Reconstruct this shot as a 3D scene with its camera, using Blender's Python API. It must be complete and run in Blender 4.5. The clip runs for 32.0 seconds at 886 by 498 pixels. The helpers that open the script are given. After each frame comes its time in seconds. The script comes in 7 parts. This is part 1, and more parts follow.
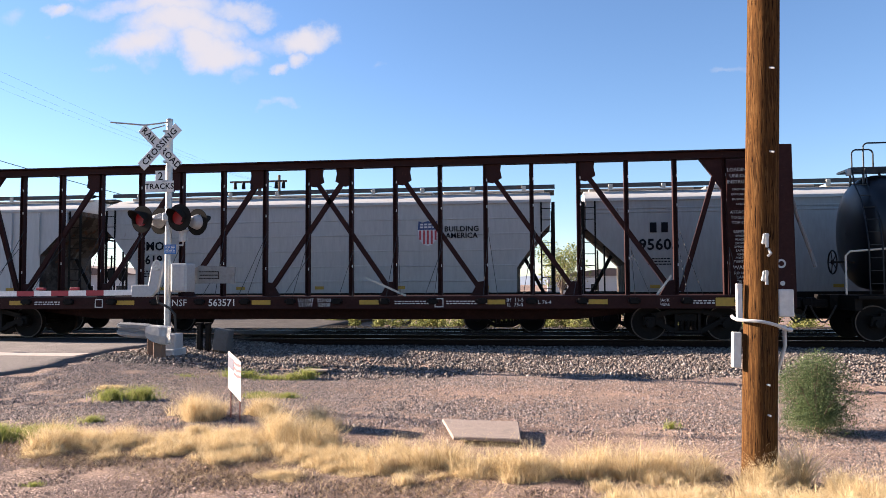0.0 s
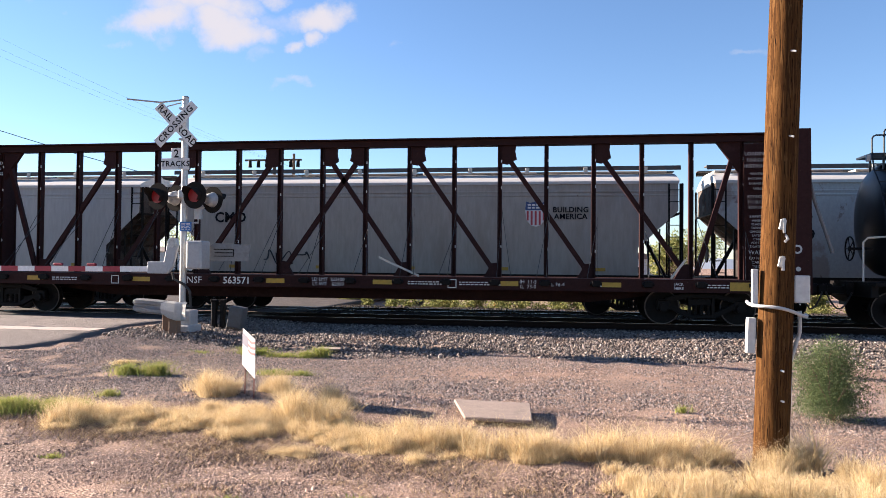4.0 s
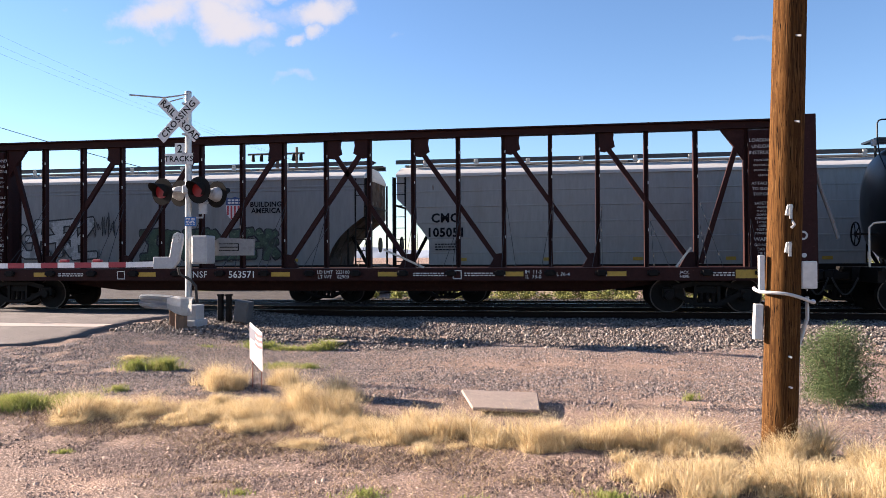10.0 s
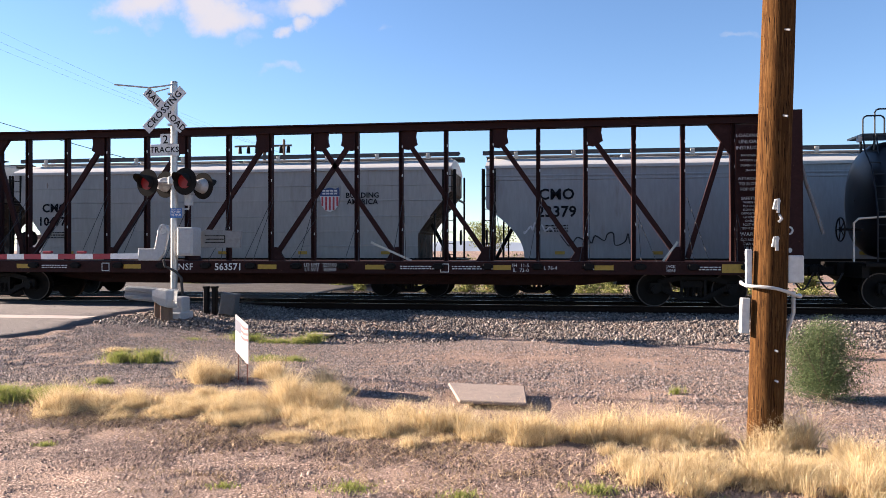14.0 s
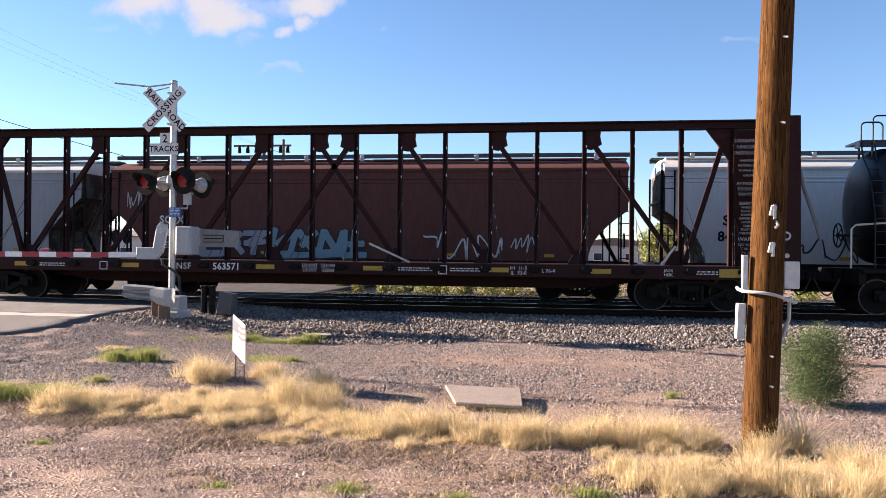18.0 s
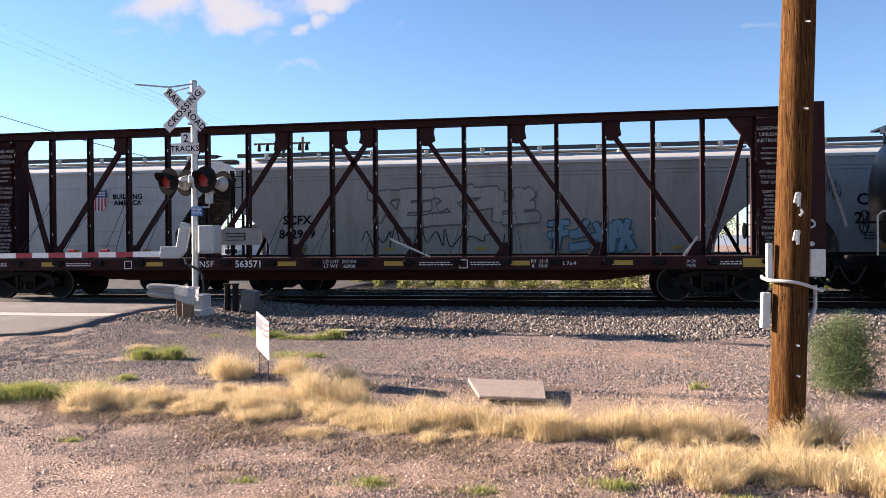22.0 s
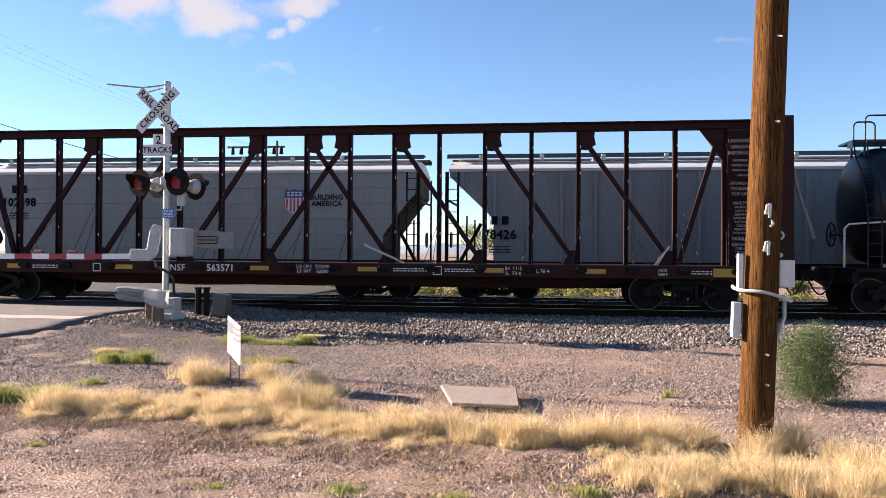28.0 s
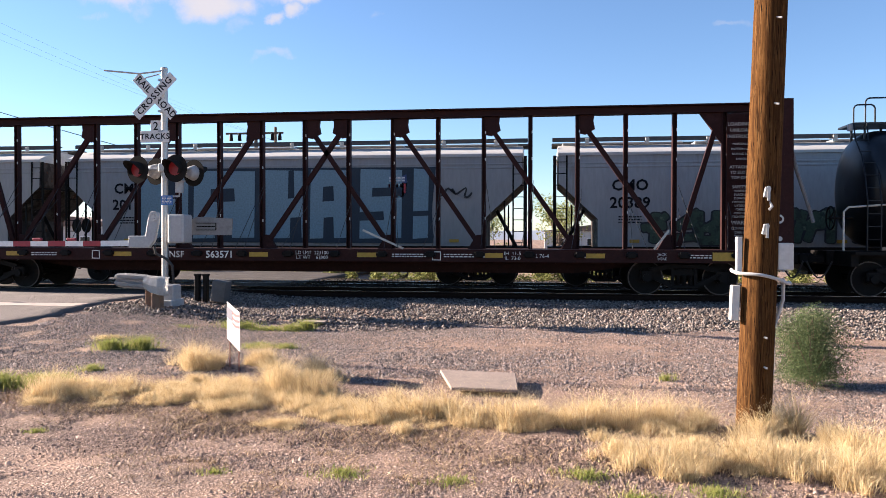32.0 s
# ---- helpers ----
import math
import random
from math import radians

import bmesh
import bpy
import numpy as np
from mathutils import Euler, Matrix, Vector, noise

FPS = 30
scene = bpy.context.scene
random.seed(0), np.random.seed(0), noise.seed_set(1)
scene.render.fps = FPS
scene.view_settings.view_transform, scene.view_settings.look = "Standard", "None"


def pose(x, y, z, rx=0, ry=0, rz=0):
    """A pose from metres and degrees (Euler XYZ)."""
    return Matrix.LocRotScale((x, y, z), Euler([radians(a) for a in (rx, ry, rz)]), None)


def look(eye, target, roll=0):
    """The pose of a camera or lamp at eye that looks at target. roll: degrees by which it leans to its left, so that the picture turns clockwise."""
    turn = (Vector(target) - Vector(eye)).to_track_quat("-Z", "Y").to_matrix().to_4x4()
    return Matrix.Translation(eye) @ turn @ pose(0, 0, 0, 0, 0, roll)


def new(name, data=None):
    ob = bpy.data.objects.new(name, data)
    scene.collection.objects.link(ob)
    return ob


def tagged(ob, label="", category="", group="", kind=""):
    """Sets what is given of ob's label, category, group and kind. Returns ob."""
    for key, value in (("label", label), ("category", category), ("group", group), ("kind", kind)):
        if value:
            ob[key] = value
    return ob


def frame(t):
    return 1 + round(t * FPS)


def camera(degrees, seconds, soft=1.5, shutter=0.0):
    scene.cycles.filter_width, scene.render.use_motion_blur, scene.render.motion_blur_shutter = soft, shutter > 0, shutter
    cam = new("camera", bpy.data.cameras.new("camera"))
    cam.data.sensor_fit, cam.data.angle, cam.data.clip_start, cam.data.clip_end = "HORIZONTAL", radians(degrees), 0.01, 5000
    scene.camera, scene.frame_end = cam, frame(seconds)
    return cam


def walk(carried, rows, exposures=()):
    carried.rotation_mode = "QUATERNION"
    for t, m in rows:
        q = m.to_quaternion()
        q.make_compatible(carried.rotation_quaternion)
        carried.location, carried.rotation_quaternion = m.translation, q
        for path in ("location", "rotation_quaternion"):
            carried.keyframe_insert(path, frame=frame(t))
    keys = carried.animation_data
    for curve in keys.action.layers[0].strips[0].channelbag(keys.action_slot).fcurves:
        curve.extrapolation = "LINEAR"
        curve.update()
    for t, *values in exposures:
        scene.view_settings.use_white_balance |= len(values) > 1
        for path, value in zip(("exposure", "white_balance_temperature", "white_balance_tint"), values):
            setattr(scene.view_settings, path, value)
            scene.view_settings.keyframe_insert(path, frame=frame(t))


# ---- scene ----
cam = camera(61.1, 32.0, soft=0.55)
PATH = [
    (0, (4.609, -0.471, 1.337), (4.343, 1.509, 1.431), -0.3),
    (0.5, (4.601, -0.472, 1.334), (4.33, 1.506, 1.444), -0.1),
    (1, (4.611, -0.477, 1.33), (4.33, 1.499, 1.452), 0.0),
    (1.5, (4.603, -0.481, 1.338), (4.317, 1.494, 1.465), -0.0),
    (2, (4.605, -0.477, 1.336), (4.311, 1.497, 1.464), -0.0),
    (2.5, (4.594, -0.496, 1.337), (4.296, 1.478, 1.453), -0.0),
    (3, (4.601, -0.486, 1.34), (4.298, 1.489, 1.433), 0.2),
    (3.5, (4.602, -0.48, 1.34), (4.298, 1.496, 1.405), 0.5),
    (5.5, (4.583, -0.463, 1.341), (4.288, 1.515, 1.352), 0.4),
    (6, (4.588, -0.469, 1.34), (4.296, 1.51, 1.349), 0.3),
    (6.5, (4.584, -0.478, 1.341), (4.299, 1.502, 1.349), 0.3),
    (7, (4.59, -0.472, 1.347), (4.305, 1.508, 1.354), 0.2),
    (7.5, (4.581, -0.48, 1.338), (4.299, 1.5, 1.345), 0.3),
    (8, (4.581, -0.479, 1.337), (4.299, 1.501, 1.342), 0.2),
    (8.5, (4.586, -0.476, 1.341), (4.301, 1.503, 1.343), 0.1),
    (9, (4.584, -0.475, 1.337), (4.294, 1.503, 1.343), -0.1),
    (9.5, (4.585, -0.477, 1.332), (4.284, 1.5, 1.345), -0.2),
    (10, (4.585, -0.476, 1.334), (4.273, 1.5, 1.354), -0.3),
    (10.5, (4.587, -0.474, 1.332), (4.266, 1.5, 1.355), -0.3),
    (11, (4.582, -0.467, 1.322), (4.258, 1.507, 1.344), -0.2),
    (11.5, (4.58, -0.465, 1.325), (4.259, 1.509, 1.34), -0.2),
    (12, (4.573, -0.464, 1.326), (4.257, 1.511, 1.336), -0.2),
    (12.5, (4.58, -0.464, 1.334), (4.272, 1.512, 1.342), -0.0),
    (13, (4.578, -0.464, 1.329), (4.28, 1.513, 1.336), 0.1),
    (13.5, (4.573, -0.461, 1.326), (4.286, 1.518, 1.331), 0.1),
    (14, (4.578, -0.443, 1.324), (4.299, 1.537, 1.327), -0.0),
    (14.5, (4.577, -0.438, 1.329), (4.304, 1.543, 1.329), -0.1),
    (16.5, (4.584, -0.459, 1.335), (4.306, 1.522, 1.347), 0.3),
    (17, (4.582, -0.46, 1.334), (4.302, 1.52, 1.346), 0.5),
    (17.5, (4.59, -0.455, 1.329), (4.311, 1.526, 1.339), 0.5),
    (18, (4.588, -0.461, 1.332), (4.313, 1.52, 1.339), 0.6),
    (18.5, (4.582, -0.462, 1.326), (4.311, 1.52, 1.331), 0.6),
    (19, (4.586, -0.457, 1.33), (4.312, 1.524, 1.33), 0.5),
    (19.5, (4.579, -0.459, 1.328), (4.3, 1.522, 1.325), 0.4),
    (20, (4.58, -0.455, 1.323), (4.291, 1.524, 1.317), 0.2),
    (20.5, (4.579, -0.447, 1.325), (4.278, 1.53, 1.315), -0.0),
    (21, (4.58, -0.452, 1.321), (4.269, 1.524, 1.31), -0.2),
    (21.5, (4.587, -0.455, 1.324), (4.266, 1.519, 1.313), -0.4),
    (22, (4.582, -0.465, 1.328), (4.254, 1.508, 1.32), -0.4),
    (22.5, (4.575, -0.468, 1.331), (4.244, 1.504, 1.327), -0.2),
    (23, (4.577, -0.459, 1.323), (4.243, 1.513, 1.328), -0.0),
    (23.5, (4.575, -0.457, 1.328), (4.239, 1.515, 1.34), 0.1),
    (24, (4.573, -0.451, 1.33), (4.237, 1.52, 1.35), 0.0),
    (24.5, (4.572, -0.448, 1.325), (4.238, 1.523, 1.351), -0.1),
    (25, (4.572, -0.443, 1.318), (4.246, 1.53, 1.344), -0.2),
    (25.5, (4.587, -0.441, 1.326), (4.272, 1.534, 1.344), -0.2),
    (27.5, (4.576, -0.449, 1.326), (4.311, 1.534, 1.332), 0.4),
    (28, (4.57, -0.456, 1.321), (4.311, 1.527, 1.331), 0.4),
    (28.5, (4.583, -0.446, 1.319), (4.326, 1.537, 1.333), 0.4),
    (29, (4.583, -0.439, 1.321), (4.327, 1.544, 1.331), 0.2),
    (29.5, (4.582, -0.443, 1.315), (4.323, 1.54, 1.319), 0.2),
    (30, (4.577, -0.443, 1.324), (4.316, 1.539, 1.317), 0.1),
    (30.5, (4.577, -0.44, 1.318), (4.313, 1.542, 1.304), 0.1),
    (31, (4.581, -0.436, 1.315), (4.314, 1.546, 1.295), 0.0),
    (31.5, (4.578, -0.438, 1.316), (4.313, 1.544, 1.29), 0.1),
    (32, (4.581, -0.442, 1.312), (4.323, 1.541, 1.284), 0.1),
]
walk(cam, [(t, look(eye, target, roll)) for t, eye, target, roll in PATH], exposures=((0.0, 2.4, 6000, 16), (32.0, 2.4, 6000, 16)))

# ---- world, sun, exposure ----
SUN_EL, SUN_AZ = radians(18.5), radians(11.0)      # low evening sun from the west, just behind the line of the tracks
scene.view_settings.exposure = 2.4


def node(nt, kind, **ins):
    n = nt.nodes.new(kind)
    for key, value in ins.items():
        if key.startswith("i_"):
            n.inputs[int(key[2:])].default_value = value
    return n


world = bpy.data.worlds.new("world")
scene.world = world
world.use_nodes = True
wn = world.node_tree
wn.nodes.clear()
sky = wn.nodes.new("ShaderNodeTexSky")
sky.sky_type = "NISHITA"
sky.sun_disc = False
sky.sun_elevation, sky.sun_rotation = SUN_EL, radians(-79)
sky.altitude, sky.air_density, sky.dust_density, sky.ozone_density = 400, 1.0, 0.0, 3.0


def cloud_mask():
    """White puffs on the sky, by direction: ellipses with torn edges."""
    def m(op, a, b=None, c=None):
        n = wn.nodes.new("ShaderNodeMath")
        n.operation = op
        for k, v in enumerate((a, b, c)):
            if v is None:
                continue
            if isinstance(v, (int, float)):
                n.inputs[k].default_value = v
            else:
                wn.links.new(v, n.inputs[k])
        return n.outputs[0]
    tc = wn.nodes.new("ShaderNodeTexCoord")
    dots = []
    yaw = radians(8.3)
    for axis in ((math.cos(yaw), math.sin(yaw), 0), (0, 0, 1), (-math.sin(yaw), math.cos(yaw), 0)):
        d = wn.nodes.new("ShaderNodeVectorMath")
        d.operation = "DOT_PRODUCT"
        d.inputs[1].default_value = axis
        wn.links.new(tc.outputs["Generated"], d.inputs[0])
        dots.append(d.outputs["Value"])
    ahead = m("MAXIMUM", dots[2], 0.05)
    u, v = m("DIVIDE", dots[0], ahead), m("DIVIDE", dots[1], ahead)
    comb = wn.nodes.new("ShaderNodeCombineXYZ")
    wn.links.new(u, comb.inputs[0])
    wn.links.new(v, comb.inputs[1])
    n1 = wn.nodes.new("ShaderNodeTexNoise")
    n1.inputs["Scale"].default_value, n1.inputs["Detail"].default_value, n1.inputs["Roughness"].default_value = 15.0, 10.0, 0.62
    wn.links.new(comb.outputs[0], n1.inputs["Vector"])
    n2 = wn.nodes.new("ShaderNodeTexNoise")
    n2.inputs["Scale"].default_value, n2.inputs["Detail"].default_value, n2.inputs["Roughness"].default_value = 9.0, 9.0, 0.58
    wn.links.new(comb.outputs[0], n2.inputs["Vector"])
    sep = wn.nodes.new("ShaderNodeSeparateColor")
    wn.links.new(n2.outputs["Color"], sep.inputs[0])
    u2 = m("ADD", u, m("MULTIPLY", m("SUBTRACT", sep.outputs[0], 0.5), 0.17))
    v2 = m("ADD", v, m("MULTIPLY", m("SUBTRACT", sep.outputs[1], 0.5), 0.10))
    total = None
    for cu, cv, ru, rv, w in CLOUDS:
        du, dv = m("DIVIDE", m("SUBTRACT", u2, cu), ru), m("DIVIDE", m("SUBTRACT", v2, cv), rv)
        r = m("ADD", m("MULTIPLY", du, du), m("MULTIPLY", dv, dv))
        e = m("MULTIPLY", m("MAXIMUM", m("SUBTRACT", 1.0, r), 0.0), w)
        total = e if total is None else m("MAXIMUM", total, e)
    torn = m("ADD", total, m("MULTIPLY", m("SUBTRACT", n1.outputs[0], 0.5), 0.9))
    mr = wn.nodes.new("ShaderNodeMapRange")
    mr.interpolation_type = "SMOOTHSTEP"
    mr.inputs[1].default_value, mr.inputs[2].default_value = 0.05, 1.0
    wn.links.new(m("MULTIPLY", torn, m("GREATER_THAN", total, 0.0)), mr.inputs[0])
    return mr.outputs[0]


CLOUDS = [(-0.395, 0.325, 0.066, 0.029, 0.95), (-0.342, 0.349, 0.097, 0.038, 1.0), (-0.3, 0.318, 0.074, 0.03, 1.0), (-0.259, 0.375, 0.07, 0.02, 0.8), (-0.365, 0.377, 0.114, 0.02, 0.85),
          (-0.239, 0.338, 0.053, 0.017, 0.39), (-0.169, 0.336, 0.06, 0.029, 1.0), (-0.205, 0.331, 0.053, 0.016, 0.45), (-0.176, 0.305, 0.031, 0.016, 0.85), (-0.209, 0.295, 0.023, 0.014, 0.8),
          (-0.255, 0.293, 0.021, 0.013, 0.42), (-0.216, 0.245, 0.031, 0.009, 0.45), (-0.066, 0.303, 0.016, 0.01, 0.3), (-0.487, 0.383, 0.039, 0.014, 0.8), (-0.576, 0.371, 0.03, 0.013, 0.33),
          (-0.51, 0.34, 0.013, 0.007, 0.3), (-0.383, 0.297, 0.02, 0.009, 0.3), (-0.453, 0.294, 0.013, 0.006, 0.24), (0.399, 0.281, 0.026, 0.007, 0.3), (0.437, 0.29, 0.023, 0.007, 0.3),
          (-0.336, 0.43, 0.228, 0.049, 0.95), (-0.206, 0.439, 0.106, 0.036, 0.8)]
bright = wn.nodes.new("ShaderNodeBackground")
bright.inputs["Strength"].default_value = 0.0385
wn.links.new(sky.outputs[0], bright.inputs["Color"])
white = wn.nodes.new("ShaderNodeBackground")
white.inputs["Color"].default_value, white.inputs["Strength"].default_value = (1.0, 0.94, 0.92, 1), 0.160
mixer = wn.nodes.new("ShaderNodeMixShader")
wn.links.new(cloud_mask(), mixer.inputs[0])
wn.links.new(bright.outputs[0], mixer.inputs[1])
wn.links.new(white.outputs[0], mixer.inputs[2])
wout = wn.nodes.new("ShaderNodeOutputWorld")
wn.links.new(mixer.outputs[0], wout.inputs[0])

sun_data = bpy.data.lights.new("sun", "SUN")
sun_data.energy, sun_data.angle, sun_data.color = 5.0, radians(0.53), (1.0, 0.82, 0.62)
sun = new("sun", sun_data)
toward = Vector((-math.cos(SUN_EL) * math.cos(SUN_AZ), math.cos(SUN_EL) * math.sin(SUN_AZ), math.sin(SUN_EL)))
sun.matrix_world = look(toward * 80, (0, 0, 0))

# ---- materials ----
def material(name, color, rough=0.7, metal=0.0, spots=(), bump=0.0, bump_scale=40.0, grain=0.12, grain_scale=18.0, stretch=(1, 1, 1), vary=0.0, spec=0.5):
    """A painted, stained or mineral surface. spots: (colour, noise scale, threshold, softness, amount) laid over the base in turn; grain: a
    fine lightness variation; stretch: streak direction; vary: lightness by object."""
    mat = bpy.data.materials.new(name)
    mat.use_nodes = True
    nt = mat.node_tree
    b = nt.nodes["Principled BSDF"]
    b.inputs["Roughness"].default_value, b.inputs["Metallic"].default_value = rough, metal
    b.inputs["Specular IOR Level"].default_value = spec
    tc = nt.nodes.new("ShaderNodeTexCoord")
    mp = nt.nodes.new("ShaderNodeMapping")
    mp.inputs["Scale"].default_value = stretch
    nt.links.new(tc.outputs["Object"], mp.inputs["Vector"])

    def noise_of(scale, detail=6.0, rough_n=0.6):
        n = nt.nodes.new("ShaderNodeTexNoise")
        n.inputs["Scale"].default_value, n.inputs["Detail"].default_value, n.inputs["Roughness"].default_value = scale, detail, rough_n
        nt.links.new(mp.outputs[0], n.inputs["Vector"])
        return n.outputs[0]

    def mixed(fac, a, c2):
        mx = nt.nodes.new("ShaderNodeMix")
        mx.data_type = "RGBA"
        if isinstance(fac, float):
            mx.inputs[0].default_value = fac
        else:
            nt.links.new(fac, mx.inputs[0])
        for k, v in ((6, a), (7, c2)):
            if isinstance(v, tuple):
                mx.inputs[k].default_value = (*v, 1)
            else:
                nt.links.new(v, mx.inputs[k])
        return mx.outputs[2]

    out = color
    if grain:
        r = nt.nodes.new("ShaderNodeMapRange")
        r.inputs[1].default_value, r.inputs[2].default_value = 0.3, 0.7
        nt.links.new(noise_of(grain_scale), r.inputs[0])
        out = mixed(r.outputs[0], tuple(c * (1 - grain) for c in color), tuple(min(1, c * (1 + grain)) for c in color))
    for sc, scale, low, soft_, amount in spots:
        r = nt.nodes.new("ShaderNodeMapRange")
        r.interpolation_type = "SMOOTHSTEP"
        r.inputs[1].default_value, r.inputs[2].default_value, r.inputs[4].default_value = low, low + soft_, amount
        nt.links.new(noise_of(scale, 8.0, 0.62), r.inputs[0])
        out = mixed(r.outputs[0], out, sc)
    if vary:
        oi = nt.nodes.new("ShaderNodeObjectInfo")
        r = nt.nodes.new("ShaderNodeMapRange")
        r.inputs[3].default_value, r.inputs[4].default_value = 1 - vary, 1 + vary
        nt.links.new(oi.outputs["Random"], r.inputs[0])
        hs = nt.nodes.new("ShaderNodeHueSaturation")
        nt.links.new(r.outputs[0], hs.inputs["Value"])
        if isinstance(out, tuple):
            hs.inputs["Color"].default_value = (*out, 1)
        else:
            nt.links.new(out, hs.inputs["Color"])
        out = hs.outputs[0]
    if isinstance(out, tuple):
        b.inputs["Base Color"].default_value = (*out, 1)
    else:
        nt.links.new(out, b.inputs["Base Color"])
    if bump:
        bp = nt.nodes.new("ShaderNodeBump")
        bp.inputs["Strength"].default_value, bp.inputs["Distance"].default_value = bump, 0.02
        nt.links.new(noise_of(bump_scale, 5.0), bp.inputs["Height"])
        nt.links.new(bp.outputs[0], b.inputs["Normal"])
    return mat


def by_island(name, colors, rough=0.85, spec=0.2, through_light=0.0):
    """One colour out of a ramp for each separate piece of a joined mesh."""
    mat = bpy.data.materials.new(name)
    mat.use_nodes = True
    nt = mat.node_tree
    b = nt.nodes["Principled BSDF"]
    b.inputs["Roughness"].default_value, b.inputs["Specular IOR Level"].default_value = rough, spec
    g = nt.nodes.new("ShaderNodeNewGeometry")
    ramp = nt.nodes.new("ShaderNodeValToRGB")
    el = ramp.color_ramp.elements
    while len(el) < len(colors):
        el.new(0.5)
    for k, c in enumerate(colors):
        el[k].position, el[k].color = k / max(1, len(colors) - 1), (*c, 1)
    nt.links.new(g.outputs["Random Per Island"], ramp.inputs[0])
    nt.links.new(ramp.outputs[0], b.inputs["Base Color"])
    if through_light:
        tr, mx = nt.nodes.new("ShaderNodeBsdfTranslucent"), nt.nodes.new("ShaderNodeMixShader")
        nt.links.new(ramp.outputs[0], tr.inputs["Color"])
        mx.inputs[0].default_value = through_light
        nt.links.new(b.outputs[0], mx.inputs[1])
        nt.links.new(tr.outputs[0], mx.inputs[2])
        nt.links.new(mx.outputs[0], nt.nodes["Material Output"].inputs["Surface"])
    return mat


def gravel(name, soil_shade, colors, scale, patches, bump=0.9):
    """Ground of packed small stones: cells of two sizes, each of its own colour, set in darker soil that also paints in
    the shade of the gaps, under wide drifts of tint.
    """
    mat = bpy.data.materials.new(name)
    mat.use_nodes = True
    nt = mat.node_tree
    b = nt.nodes["Principled BSDF"]
    b.inputs["Roughness"].default_value, b.inputs["Specular IOR Level"].default_value = 0.95, 0.15
    tc = nt.nodes.new("ShaderNodeTexCoord")

    def noise_of(sc, detail=5.0):
        n = nt.nodes.new("ShaderNodeTexNoise")
        n.inputs["Scale"].default_value, n.inputs["Detail"].default_value = sc, detail
        nt.links.new(tc.outputs["Object"], n.inputs["Vector"])
        return n.outputs[0]

    def span(v, a, c, lo=0.0, hi=1.0):
        r = nt.nodes.new("ShaderNodeMapRange")
        r.inputs[1].default_value, r.inputs[2].default_value, r.inputs[3].default_value, r.inputs[4].default_value = a, c, lo, hi
        nt.links.new(v, r.inputs[0])
        return r.outputs[0]

    def mixed(fac, a, c, kind="MIX"):
        mx = nt.nodes.new("ShaderNodeMix")
        mx.data_type, mx.blend_type = "RGBA", kind
        if isinstance(fac, float):
            mx.inputs[0].default_value = fac
        else:
            nt.links.new(fac, mx.inputs[0])
        for k, v in ((6, a), (7, c)):
            if isinstance(v, tuple):
                mx.inputs[k].default_value = (*v, 1)
            else:
                nt.links.new(v, mx.inputs[k])
        return mx.outputs[2]

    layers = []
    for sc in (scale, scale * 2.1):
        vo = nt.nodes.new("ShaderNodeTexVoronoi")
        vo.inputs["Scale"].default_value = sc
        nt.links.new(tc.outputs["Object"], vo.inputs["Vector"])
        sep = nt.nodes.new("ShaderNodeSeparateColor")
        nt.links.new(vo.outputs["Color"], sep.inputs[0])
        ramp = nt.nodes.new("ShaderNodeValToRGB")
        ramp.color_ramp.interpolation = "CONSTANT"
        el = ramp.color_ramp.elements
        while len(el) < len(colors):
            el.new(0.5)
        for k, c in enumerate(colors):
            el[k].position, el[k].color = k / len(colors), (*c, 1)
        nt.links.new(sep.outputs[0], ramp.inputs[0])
        layers.append((mixed(span(vo.outputs["Distance"], 0.38, 0.62), ramp.outputs[0], soil_shade), vo.outputs["Distance"]))
    pick = span(noise_of(9.0), 0.42, 0.56)
    out = mixed(pick, layers[0][0], layers[1][0])
    for tint, sc, low, soft_, amount in patches:
        out = mixed(span(noise_of(sc), low, low + soft_, 0.0, amount), out, tint)
    nt.links.new(out, b.inputs["Base Color"])
    hmix = nt.nodes.new("ShaderNodeMix")
    nt.links.new(pick, hmix.inputs[0])
    nt.links.new(span(layers[0][1], 0.0, 0.7, 1.0, 0.0), hmix.inputs[2])
    nt.links.new(span(layers[1][1], 0.0, 0.7, 0.5, 0.0), hmix.inputs[3])
    bp = nt.nodes.new("ShaderNodeBump")
    bp.inputs["Strength"].default_value, bp.inputs["Distance"].default_value = bump, 0.5 / scale
    nt.links.new(hmix.outputs[0], bp.inputs["Height"])
    nt.links.new(bp.outputs[0], b.inputs["Normal"])
    return mat


def glow(name, color, strength):
    mat = bpy.data.materials.new(name)
    mat.use_nodes = True
    b = mat.node_tree.nodes["Principled BSDF"]
    b.inputs["Base Color"].default_value = (*(c * 0.25 for c in color), 1)
    b.inputs["Emission Color"].default_value, b.inputs["Emission Strength"].default_value = (*color, 1), strength
    return mat


